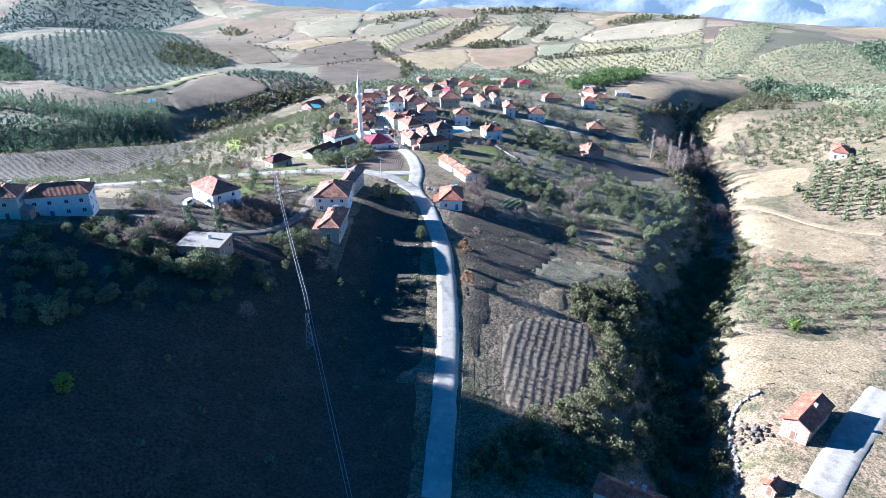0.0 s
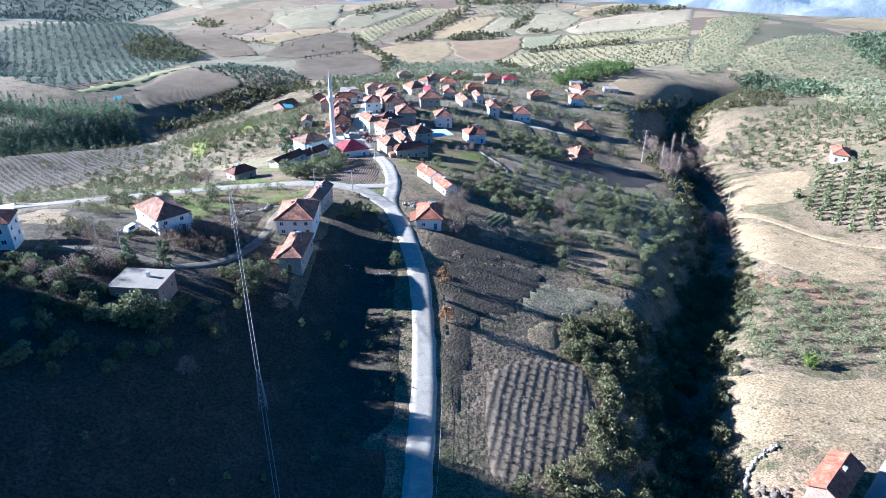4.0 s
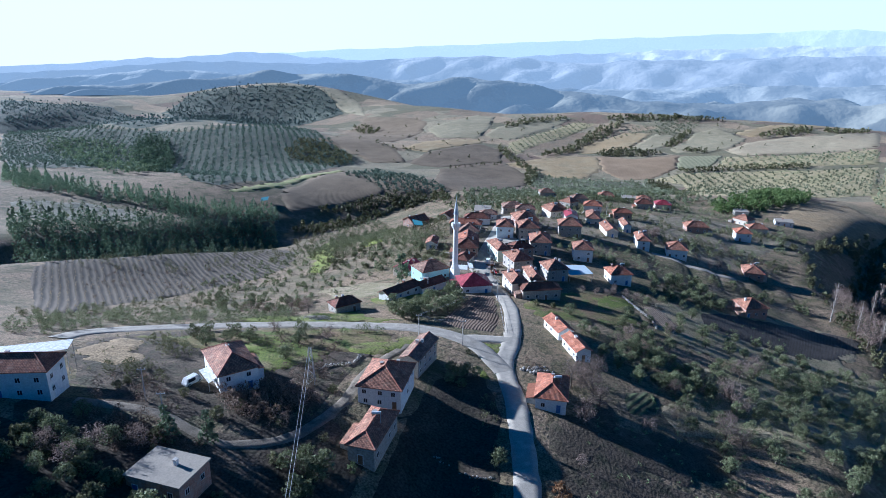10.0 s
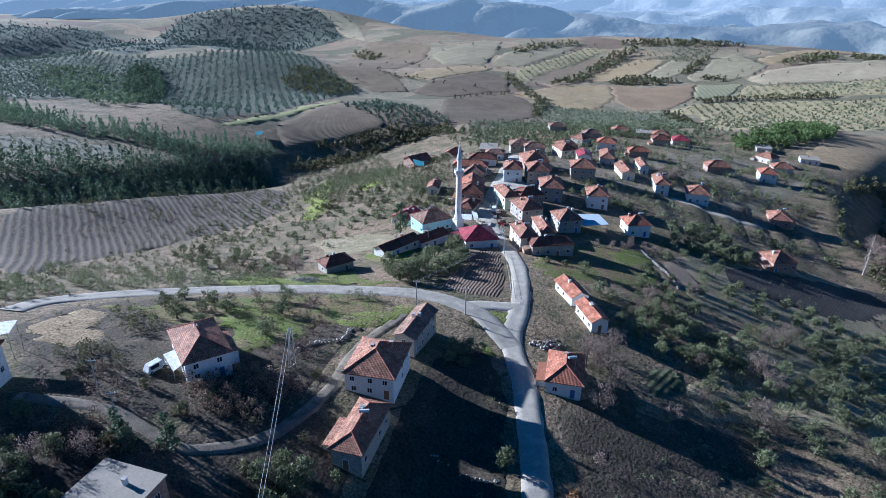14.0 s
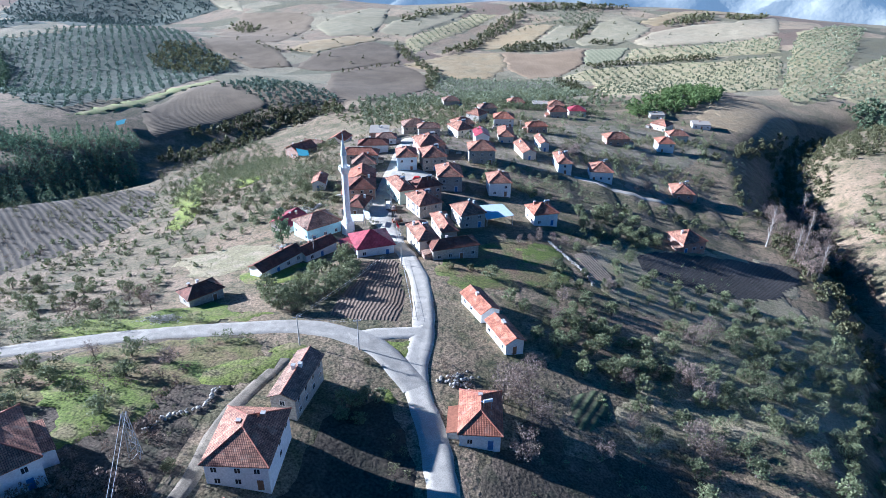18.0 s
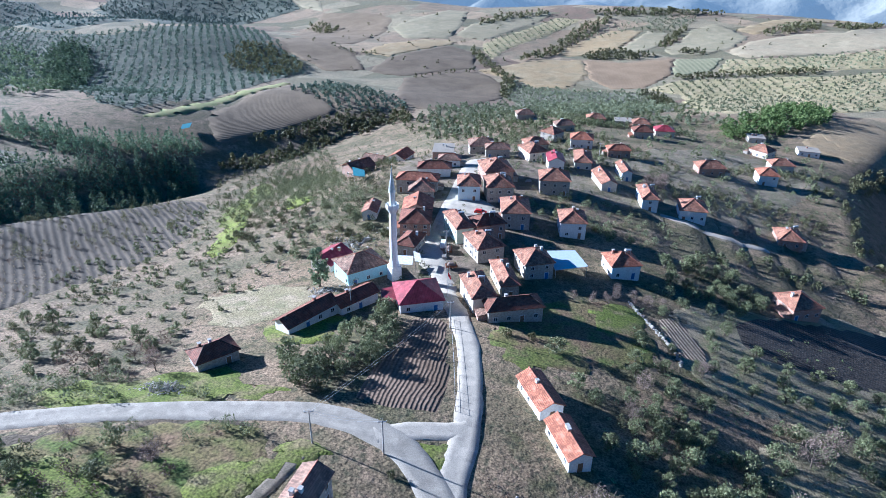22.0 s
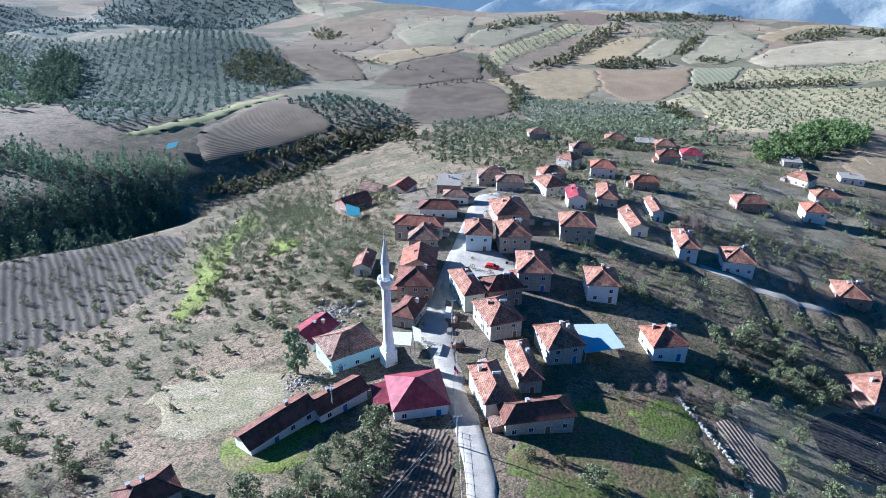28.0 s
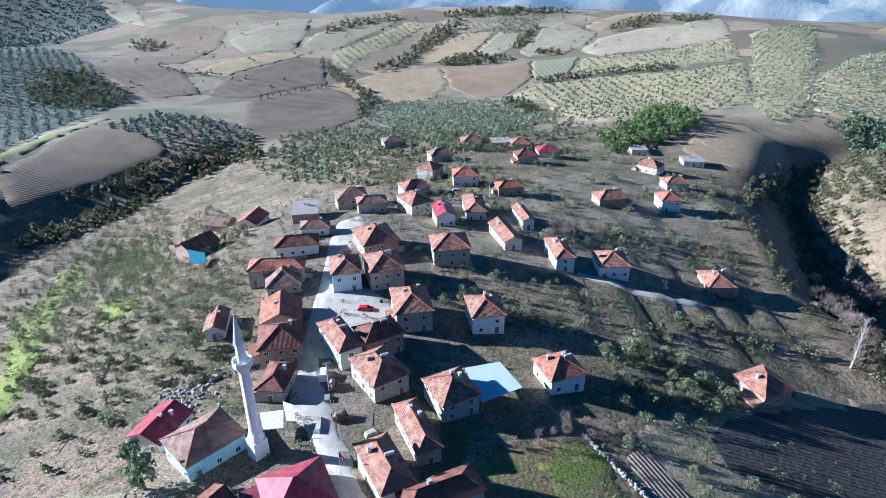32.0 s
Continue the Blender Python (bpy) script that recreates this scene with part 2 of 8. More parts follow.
def tiled(name, a, b, gap, lichen, rough=0.8, cell=(0.28, 0.36)):
    """Clay roof tiles: columns and courses on the roof's own map, each tile its own tone."""
    m, nt, p = shader(name, rough)
    uv = coords(nt, "UV")
    br = nt.nodes.new("ShaderNodeTexBrick")
    br.offset = 0.0
    br.inputs["Scale"].default_value = 1.0
    br.inputs["Brick Width"].default_value, br.inputs["Row Height"].default_value = cell
    br.inputs["Mortar Size"].default_value, br.inputs["Mortar Smooth"].default_value = 0.035, 0.6
    br.inputs["Bias"].default_value = 0.0
    for k, v in (("Color1", a), ("Color2", b), ("Mortar", gap)):
        br.inputs[k].default_value = (*v, 1)
    nt.links.new(uv, br.inputs["Vector"])
    g = coords(nt)
    c = noise_mix(nt, g, 0.9, br.outputs["Color"], lichen, 0.55, 0.78, 8)
    d = noise_mix(nt, g, 0.6, (0.68, 0.66, 0.65), (1.25, 1.23, 1.2), 0.36, 0.64, 7)
    nt.links.new(blend(nt, 1.0, c, d, "MULTIPLY"), p.inputs["Base Color"])
    w = nt.nodes.new("ShaderNodeTexWave")
    w.inputs["Scale"].default_value = 0.314 / cell[0]
    w.inputs["Distortion"].default_value = 0.3
    nt.links.new(uv, w.inputs["Vector"])
    bumped(nt, p, w.outputs["Fac"], 0.5, 0.03)
    return m


def plaster(name, tone, stain, amount=0.5):
    m, nt, p = shader(name, 0.9)
    g = coords(nt)
    a = noise_mix(nt, g, 0.55, tone, stain, 0.5, 0.5 + amount, 8)
    d = noise_mix(nt, g, 3.0, (0.82, 0.82, 0.82), (1.05, 1.05, 1.05), 0.3, 0.7, 5)
    nt.links.new(blend(nt, 1.0, a, d, "MULTIPLY"), p.inputs["Base Color"])
    bumped(nt, p, noise_out(nt, g, 6, 6), 0.3, 0.03)
    return m


def masonry(name, a, b, joint, width, row, bump=0.6):
    m, nt, p = shader(name, 0.92)
    uv = coords(nt, "UV")
    wob = nt.nodes.new("ShaderNodeMix")
    wob.data_type, wob.blend_type = "RGBA", "ADD"
    wob.inputs[0].default_value = 0.12
    nt.links.new(uv, wob.inputs[6])
    n = nt.nodes.new("ShaderNodeTexNoise")
    n.inputs["Scale"].default_value = 1.4
    nt.links.new(uv, n.inputs["Vector"])
    nt.links.new(n.outputs["Color"], wob.inputs[7])
    br = nt.nodes.new("ShaderNodeTexBrick")
    br.inputs["Scale"].default_value, br.inputs["Brick Width"].default_value, br.inputs["Row Height"].default_value = 1.0, width, row
    br.inputs["Mortar Size"].default_value, br.inputs["Mortar Smooth"].default_value = 0.03, 0.4
    for k, v in (("Color1", a), ("Color2", b), ("Mortar", joint)):
        br.inputs[k].default_value = (*v, 1)
    nt.links.new(wob.outputs[2], br.inputs["Vector"])
    g = coords(nt)
    c = noise_mix(nt, g, 0.5, br.outputs["Color"], blend(nt, 0.6, br.outputs["Color"], joint), 0.45, 0.65, 7)
    d = noise_mix(nt, g, 2.2, (0.7, 0.7, 0.7), (1.15, 1.15, 1.15), 0.3, 0.7, 5)
    nt.links.new(blend(nt, 1.0, c, d, "MULTIPLY"), p.inputs["Base Color"])
    bumped(nt, p, br.outputs["Fac"], bump, -0.05)
    return m


def leafy(name, a, b, rough=0.7, gloss=0.2):
    """Leaves: every leaf island its own tone."""
    m, nt, p = shader(name, rough)
    p.inputs["Specular IOR Level"].default_value = gloss
    rnd = nt.nodes.new("ShaderNodeNewGeometry").outputs["Random Per Island"]
    ob = nt.nodes.new("ShaderNodeObjectInfo").outputs["Random"]
    c = blend(nt, rnd, a, b)
    mr = nt.nodes.new("ShaderNodeMapRange")
    mr.inputs["To Min"].default_value, mr.inputs["To Max"].default_value = 0.75, 1.25
    nt.links.new(ob, mr.inputs["Value"])
    cc = nt.nodes.new("ShaderNodeCombineColor")
    for i in range(3):
        nt.links.new(mr.outputs["Result"], cc.inputs[i])
    tone = blend(nt, 1.0, c, cc.outputs[0], "MULTIPLY")
    nt.links.new(tone, p.inputs["Base Color"])
    tr = nt.nodes.new("ShaderNodeBsdfTranslucent")
    nt.links.new(tone, tr.inputs["Color"])
    mx = nt.nodes.new("ShaderNodeMixShader")
    mx.inputs[0].default_value = 0.2
    out = nt.nodes["Material Output"]
    nt.links.new(p.outputs[0], mx.inputs[1])
    nt.links.new(tr.outputs[0], mx.inputs[2])
    nt.links.new(mx.outputs[0], out.inputs["Surface"])
    return m


def plain(name, tone, rough=0.6, metal=0.0, vary=0.2):
    m, nt, p = shader(name, rough, metal)
    g = coords(nt)
    lo, hi = tuple(c * (1 - vary) for c in tone), tuple(min(1, c * (1 + vary)) for c in tone)
    nt.links.new(noise_mix(nt, g, 1.7, lo, hi, 0.35, 0.65, 6), p.inputs["Base Color"])
    return m


earth("turf", ((0.24, 0.175, 0.11), (0.15, 0.128, 0.068), (0.28, 0.205, 0.132), (0.105, 0.095, 0.05)), 0.022, 0.4, 0.6)
earth("grass", ((0.175, 0.195, 0.035), (0.13, 0.16, 0.025), (0.22, 0.18, 0.085), (0.16, 0.185, 0.035)), 0.05, 0.6, 0.5)
earth("bright_grass", ((0.22, 0.25, 0.04), (0.19, 0.22, 0.035), (0.25, 0.23, 0.07), (0.17, 0.2, 0.035)), 0.06, 0.6, 0.4)
earth("meadow", ((0.14, 0.16, 0.032), (0.19, 0.125, 0.07), (0.21, 0.14, 0.08), (0.115, 0.145, 0.03)), 0.035, 0.5, 0.5)
earth("dry_grass", ((0.34, 0.275, 0.165), (0.27, 0.23, 0.125), (0.38, 0.305, 0.2), (0.23, 0.21, 0.11)), 0.05, 0.6, 0.4)
earth("bare_soil", ((0.33, 0.245, 0.135), (0.275, 0.2, 0.11), (0.365, 0.275, 0.16), (0.24, 0.185, 0.105)), 0.05, 0.5, 0.35)
earth("red_soil", ((0.30, 0.17, 0.10), (0.24, 0.15, 0.09), (0.27, 0.19, 0.12), (0.2, 0.13, 0.08)), 0.05, 0.5, 0.4)
# soil darkened far enough to stand in for shade
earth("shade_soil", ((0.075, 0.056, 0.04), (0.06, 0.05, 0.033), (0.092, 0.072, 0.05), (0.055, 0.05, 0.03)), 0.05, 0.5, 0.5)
earth("road_gravel", ((0.48, 0.425, 0.34), (0.41, 0.365, 0.295), (0.52, 0.46, 0.37), (0.37, 0.33, 0.27)), 0.11, 1.3, 0.06, 0.9, (0.8, 1.14))
earth("old_asphalt", ((0.38, 0.34, 0.28), (0.31, 0.28, 0.23), (0.42, 0.375, 0.305), (0.28, 0.25, 0.205)), 0.11, 1.3, 0.06, 0.9, (0.78, 1.14))
# the next two floors are paled to carry distance haze
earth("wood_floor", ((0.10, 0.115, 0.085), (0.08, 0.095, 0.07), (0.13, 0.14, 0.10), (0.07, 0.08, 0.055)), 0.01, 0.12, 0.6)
earth("grove_earth", ((0.23, 0.21, 0.15), (0.18, 0.175, 0.12), (0.26, 0.23, 0.165), (0.15, 0.15, 0.10)), 0.02, 0.3, 0.5)
earth("rubble", ((0.5, 0.46, 0.4), (0.4, 0.37, 0.32), (0.58, 0.54, 0.48), (0.3, 0.27, 0.23)), 0.5, 3, 0.8)
earth("yard_earth", ((0.2, 0.15, 0.105), (0.14, 0.115, 0.075), (0.27, 0.21, 0.15), (0.10, 0.095, 0.05)), 0.06, 0.6, 0.5)
tiled("tile", (0.50, 0.25, 0.15), (0.25, 0.115, 0.075), (0.05, 0.03, 0.025), (0.33, 0.235, 0.165))
tiled("redtile", (0.5, 0.205, 0.11), (0.29, 0.11, 0.065), (0.14, 0.05, 0.035), (0.42, 0.23, 0.16))
tiled("darktile", (0.26, 0.10, 0.06), (0.19, 0.075, 0.05), (0.07, 0.035, 0.025), (0.2, 0.13, 0.09))
tiled("oldtile", (0.42, 0.26, 0.18), (0.2, 0.12, 0.085), (0.06, 0.045, 0.035), (0.25, 0.2, 0.15))
tiled("redmetal", (0.30, 0.05, 0.065), (0.28, 0.045, 0.06), (0.16, 0.025, 0.035), (0.33, 0.10, 0.11), 0.5, (0.4, 30.0))
earth("lane_dirt", ((0.25, 0.205, 0.15), (0.19, 0.16, 0.12), (0.29, 0.24, 0.175), (0.15, 0.13, 0.095)), 0.12, 1.2, 0.15, 0.95, (0.7, 1.2))
# brown soil tone with some of the ground's shade mixed in
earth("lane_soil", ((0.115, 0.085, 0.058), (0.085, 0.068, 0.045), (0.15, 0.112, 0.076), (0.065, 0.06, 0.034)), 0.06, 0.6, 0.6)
earth("slope_grass", ((0.27, 0.215, 0.145), (0.2, 0.175, 0.105), (0.31, 0.25, 0.175), (0.15, 0.14, 0.08)), 0.06, 0.6, 0.5)
tiled("ridge_tile", (0.52, 0.25, 0.15), (0.45, 0.2, 0.12), (0.3, 0.12, 0.08), (0.5, 0.34, 0.24))
plaster("slab", (0.34, 0.30, 0.245), (0.22, 0.195, 0.16))
plaster("white", (0.80, 0.79, 0.76), (0.62, 0.58, 0.52))
plaster("cream", (0.66, 0.60, 0.50), (0.48, 0.42, 0.34))
plaster("blue", (0.60, 0.72, 0.78), (0.55, 0.56, 0.55))
plaster("green", (0.62, 0.70, 0.56), (0.5, 0.5, 0.42))
plaster("mosque", (0.44, 0.69, 0.73), (0.5, 0.6, 0.6))
plaster("minaret_white", (0.80, 0.80, 0.78), (0.7, 0.69, 0.66))
masonry("stone", (0.52, 0.47, 0.40), (0.36, 0.32, 0.27), (0.46, 0.42, 0.36), 0.5, 0.26)
masonry("brick", (0.44, 0.22, 0.15), (0.36, 0.18, 0.12), (0.42, 0.36, 0.30), 0.3, 0.2, 0.3)
leafy("olive_leaf", (0.09, 0.105, 0.045), (0.27, 0.285, 0.155), 0.7, 0.2)
leafy("young_leaf", (0.12, 0.17, 0.06), (0.24, 0.28, 0.14), 0.6)
leafy("pine_leaf", (0.10, 0.14, 0.08), (0.21, 0.255, 0.14))
# pine leaves brightened to carry the haze over the western slope
leafy("haze_pine", (0.085, 0.135, 0.085), (0.26, 0.33, 0.19))
leafy("scrub_leaf", (0.09, 0.095, 0.045), (0.21, 0.2, 0.10))
leafy("bright_pine", (0.075, 0.115, 0.035), (0.16, 0.205, 0.07))
leafy("brush_leaf", (0.12, 0.085, 0.06), (0.26, 0.19, 0.14))
leafy("bright_leaf", (0.13, 0.2, 0.03), (0.24, 0.32, 0.06))
leafy("dry_leaf", (0.3, 0.24, 0.14), (0.46, 0.38, 0.24), 0.9)
leafy("rust_leaf", (0.24, 0.13, 0.06), (0.36, 0.22, 0.11))
# distance haze painted into the next three leaf tones, bluer than near leaves
leafy("far_haze_pine", (0.075, 0.11, 0.10), (0.16, 0.21, 0.18))
leafy("hill_haze_olive", (0.07, 0.10, 0.075), (0.19, 0.235, 0.17))
leafy("far_haze_olive", (0.13, 0.15, 0.085), (0.30, 0.32, 0.2))
leafy("twig", (0.2, 0.145, 0.115), (0.36, 0.28, 0.23), 0.9)
plain("bark", (0.13, 0.105, 0.085), 0.95)
plain("pale_bark", (0.42, 0.38, 0.33), 0.9)
plain("glass", (0.03, 0.035, 0.045), 0.12, 0.0, 0.1)
plain("panel_glass", (0.10, 0.16, 0.28), 0.15, 0.0, 0.15)
plain("frame_white", (0.72, 0.72, 0.7), 0.5)
plain("wood_door", (0.2, 0.12, 0.07), 0.7)
plain("blue_paint", (0.08, 0.16, 0.35), 0.5)
plain("concrete", (0.42, 0.40, 0.37), 0.9)
plain("steel", (0.55, 0.56, 0.58), 0.35, 0.8)
plain("rust", (0.22, 0.09, 0.05), 0.9)
plain("wire", (0.55, 0.55, 0.55), 0.5, 0.0)
plain("tarp_blue", (0.47, 0.54, 0.58), 0.6, 0.0, 0.06)
plain("turquoise", (0.06, 0.2, 0.24), 0.5)
plain("lead", (0.5, 0.53, 0.56), 0.5, 0.5)
plain("car_red", (0.5, 0.03, 0.03), 0.3)
plain("car_white", (0.75, 0.75, 0.73), 0.3)
plain("rubber", (0.02, 0.02, 0.02), 0.8)
plain("flag_red", (0.6, 0.02, 0.03), 0.8)


def land():
    """The ground sheet: dry turf near the village, and beyond it a patchwork of far plots."""
    m, nt, p = shader("land", 0.95)
    g = nt.nodes.new("ShaderNodeNewGeometry").outputs["Position"]
    a = noise_mix(nt, g, 0.016, (0.265, 0.19, 0.115), (0.165, 0.135, 0.075), 0.42, 0.58)
    b = noise_mix(nt, g, 0.075, (0.29, 0.21, 0.132), (0.125, 0.11, 0.052), 0.43, 0.57, 8)
    c = noise_mix(nt, g, 0.22, a, b, 0.42, 0.58, 8)
    c = noise_mix(nt, g, 0.7, c, blend(nt, 0.7, c, (0.06, 0.065, 0.035)), 0.52, 0.64, 8)
    wob = nt.nodes.new("ShaderNodeMix")
    wob.data_type, wob.blend_type = "RGBA", "ADD"
    wob.inputs[0].default_value = 40.0
    n = nt.nodes.new("ShaderNodeTexNoise")
    n.inputs["Scale"].default_value = 0.012
    nt.links.new(g, n.inputs["Vector"])
    nt.links.new(g, wob.inputs[6])
    nt.links.new(n.outputs["Color"], wob.inputs[7])
    flat = nt.nodes.new("ShaderNodeMapping")
    flat.inputs["Scale"].default_value = (0.013, 0.02, 0.0)
    nt.links.new(wob.outputs[2], flat.inputs["Vector"])
    v = nt.nodes.new("ShaderNodeTexVoronoi")
    v.inputs["Scale"].default_value = 1.0
    nt.links.new(flat.outputs["Vector"], v.inputs["Vector"])
    sep = nt.nodes.new("ShaderNodeSeparateColor")
    nt.links.new(v.outputs["Color"], sep.inputs[0])
    ramp = nt.nodes.new("ShaderNodeValToRGB")
    ramp.color_ramp.interpolation = "CONSTANT"
    ramp.color_ramp.elements[0].color = (0.27, 0.2, 0.125, 1)
    ramp.color_ramp.elements[1].position, ramp.color_ramp.elements[1].color = 0.2, (0.19, 0.165, 0.095, 1)
    for pos, col in ((0.38, (0.36, 0.27, 0.165)), (0.52, (0.17, 0.15, 0.085)), (0.66, (0.2, 0.14, 0.095)), (0.8, (0.28, 0.235, 0.145))):
        e = ramp.color_ramp.elements.new(pos)
        e.color = (*col, 1)
    nt.links.new(sep.outputs[0], ramp.inputs[0])
    far = noise_mix(nt, g, 0.05, ramp.outputs["Color"], blend(nt, 0.5, ramp.outputs["Color"], (0.14, 0.14, 0.09)), 0.45, 0.65, 8)
    xyz = nt.nodes.new("ShaderNodeSeparateXYZ")
    nt.links.new(g, xyz.inputs[0])
    mr = nt.nodes.new("ShaderNodeMapRange")
    mr.inputs["From Min"].default_value, mr.inputs["From Max"].default_value = 560, 640
    nt.links.new(xyz.outputs["Y"], mr.inputs["Value"])
    col = blend(nt, mr.outputs["Result"], c, far)
    d = noise_mix(nt, g, 2.6, (0.4, 0.4, 0.4), (1.4, 1.4, 1.4), 0.34, 0.66, 9)
    nt.links.new(blend(nt, 1.0, col, d, "MULTIPLY"), p.inputs["Base Color"])
    bumped(nt, p, noise_out(nt, g, 0.9, 10), 0.6, 0.5)


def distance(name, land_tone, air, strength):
    """Far ranges; many kilometres of bright air are painted on as a haze glow."""
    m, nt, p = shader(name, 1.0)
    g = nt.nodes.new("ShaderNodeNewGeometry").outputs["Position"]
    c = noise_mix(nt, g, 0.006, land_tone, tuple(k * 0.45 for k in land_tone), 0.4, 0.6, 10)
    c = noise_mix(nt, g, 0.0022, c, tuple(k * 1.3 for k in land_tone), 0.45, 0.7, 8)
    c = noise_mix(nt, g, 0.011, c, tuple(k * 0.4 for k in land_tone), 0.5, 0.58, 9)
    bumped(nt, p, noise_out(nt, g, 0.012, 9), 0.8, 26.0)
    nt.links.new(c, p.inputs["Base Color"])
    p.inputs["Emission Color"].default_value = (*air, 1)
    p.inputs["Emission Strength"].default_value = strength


# grey-green floor with the far hill's haze put into its colour
earth("hill_floor", ((0.15, 0.155, 0.11), (0.12, 0.13, 0.09), (0.18, 0.175, 0.125), (0.1, 0.115, 0.08)), 0.02, 0.3, 0.5)
earth("grove_tan", ((0.38, 0.311, 0.167), (0.32, 0.27, 0.136), (0.41, 0.337, 0.189), (0.27, 0.245, 0.119)), 0.02, 0.3, 0.4)
earth("far_tan", ((0.36, 0.265, 0.136), (0.31, 0.23, 0.119), (0.38, 0.296, 0.163), (0.28, 0.219, 0.119)), 0.02, 0.2, 0.4, 0.95, (0.7, 1.2))

land()
# second colour and last number: the haze glow given to each range
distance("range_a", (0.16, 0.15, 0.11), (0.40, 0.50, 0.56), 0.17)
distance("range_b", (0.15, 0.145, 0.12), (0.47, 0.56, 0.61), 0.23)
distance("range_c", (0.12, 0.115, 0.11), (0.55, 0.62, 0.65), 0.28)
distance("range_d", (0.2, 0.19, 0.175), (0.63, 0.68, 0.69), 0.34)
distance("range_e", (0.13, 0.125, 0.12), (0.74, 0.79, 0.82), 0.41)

# glow of the added sky wall, warmer on the sun's side
bright, bnt, bp = shader("haze_glow", 1.0)
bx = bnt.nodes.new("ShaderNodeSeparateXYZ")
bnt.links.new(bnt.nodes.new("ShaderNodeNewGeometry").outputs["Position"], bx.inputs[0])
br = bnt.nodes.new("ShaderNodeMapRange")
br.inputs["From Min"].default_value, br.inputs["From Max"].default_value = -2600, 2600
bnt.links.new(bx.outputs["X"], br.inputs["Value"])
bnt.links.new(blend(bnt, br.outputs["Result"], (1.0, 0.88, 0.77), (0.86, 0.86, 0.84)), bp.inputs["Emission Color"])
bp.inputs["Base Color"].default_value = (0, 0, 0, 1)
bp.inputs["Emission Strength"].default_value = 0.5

# ---- mesh helpers ----
def mesh_np(name, verts, faces, mat, uvs=None, smooth=False):
    """A mesh from arrays; faces: an n x 3 or n x 4 array, or a list of tuples."""
    me = bpy.data.meshes.new(name)
    if isinstance(faces, np.ndarray):
        n, k = faces.shape
        me.vertices.add(len(verts))
        me.vertices.foreach_set("co", np.asarray(verts, np.float32).ravel())
        me.loops.add(n * k)
        me.loops.foreach_set("vertex_index", faces.astype(np.int32).ravel())
        me.polygons.add(n)
        me.polygons.foreach_set("loop_start", np.arange(0, n * k, k, dtype=np.int32))
        me.update(calc_edges=True)
    else:
        me.from_pydata([tuple(v) for v in verts], [], [tuple(f) for f in faces])
    if uvs is not None:
        layer = me.uv_layers.new(name="map")
        layer.data.foreach_set("uv", np.asarray(uvs, np.float32).ravel())
    if smooth:
        me.polygons.foreach_set("use_smooth", np.ones(len(me.polygons), bool))
    me.materials.append(MATS[mat])
    return me


def part(name, me, parent, label="", loc=(0, 0, 0), turn=0.0):
    ob = new(name, me)
    ob.parent = parent
    ob.location, ob.rotation_euler = loc, (0, 0, radians(turn))
    if label:
        ob["label"] = label
    return ob


def boxes(*specs):
    """One bmesh of bevel-free boxes: (x0, x1, y0, y1, z0, z1) each."""
    v, f = [], []
    for x0, x1, y0, y1, z0, z1 in specs:
        i = len(v)
        v += [(x0, y0, z0), (x1, y0, z0), (x1, y1, z0), (x0, y1, z0), (x0, y0, z1), (x1, y0, z1), (x1, y1, z1), (x0, y1, z1)]
        f += [(i, i + 3, i + 2, i + 1), (i + 4, i + 5, i + 6, i + 7), (i, i + 1, i + 5, i + 4), (i + 1, i + 2, i + 6, i + 5), (i + 2, i + 3, i + 7, i + 6), (i + 3, i, i + 4, i + 7)]
    return v, f


def tube(points, radii, sides=8):
    """Vertices and faces of a tube through the points."""
    v, f = [], []
    pts = [Vector(p) for p in points]
    for i, p in enumerate(pts):
        d = (pts[min(i + 1, len(pts) - 1)] - pts[max(i - 1, 0)]).normalized()
        a = d.orthogonal().normalized()
        b = d.cross(a)
        for k in range(sides):
            t = 2 * math.pi * k / sides
            v.append(tuple(p + (a * math.cos(t) + b * math.sin(t)) * radii[i]))
    for i in range(len(pts) - 1):
        for k in range(sides):
            k2 = (k + 1) % sides
            f.append((i * sides + k, i * sides + k2, (i + 1) * sides + k2, (i + 1) * sides + k))
    f.append(tuple(range(sides))[::-1])
    f.append(tuple(range((len(pts) - 1) * sides, len(pts) * sides)))
    return v, f


def joined(*pieces):
    v, f = [], []
    for pv, pf in pieces:
        i = len(v)
        v += list(pv)
        f += [tuple(k + i for k in face) for face in pf]
    return v, f


# ---- the ground: one sheet to the horizon ----
def steps(start, fine_to, fine, stop, growth):
    out, s, d = [start], start, fine
    while s < stop:
        d = fine if s < fine_to else d * growth
        s += d
        out.append(s)
    return out


right = steps(0, 230, 3.0, 4300, 1.05)
left = [-v for v in steps(0, 270, 3.0, 4300, 1.05)][:0:-1]
gx = np.array(left + right)
gy = np.array([-v for v in steps(-40, 10, 6.0, 600, 1.2)][:0:-1] + steps(40, 560, 3.0, 4600, 1.03))
GX, GY = np.meshgrid(gx, gy)
GZ = height(GX, GY)
idx = np.arange(GX.size).reshape(GX.shape)
quads = np.stack([idx[:-1, :-1], idx[:-1, 1:], idx[1:, 1:], idx[1:, :-1]], -1).reshape(-1, 4)
ground = new("ground", mesh_np("ground", np.stack([GX, GY, GZ], -1).reshape(-1, 3), quads, "land", smooth=True))
tagged(ground, "rolling dry winter turf and bare earth between groves", "ground", kind="structure")


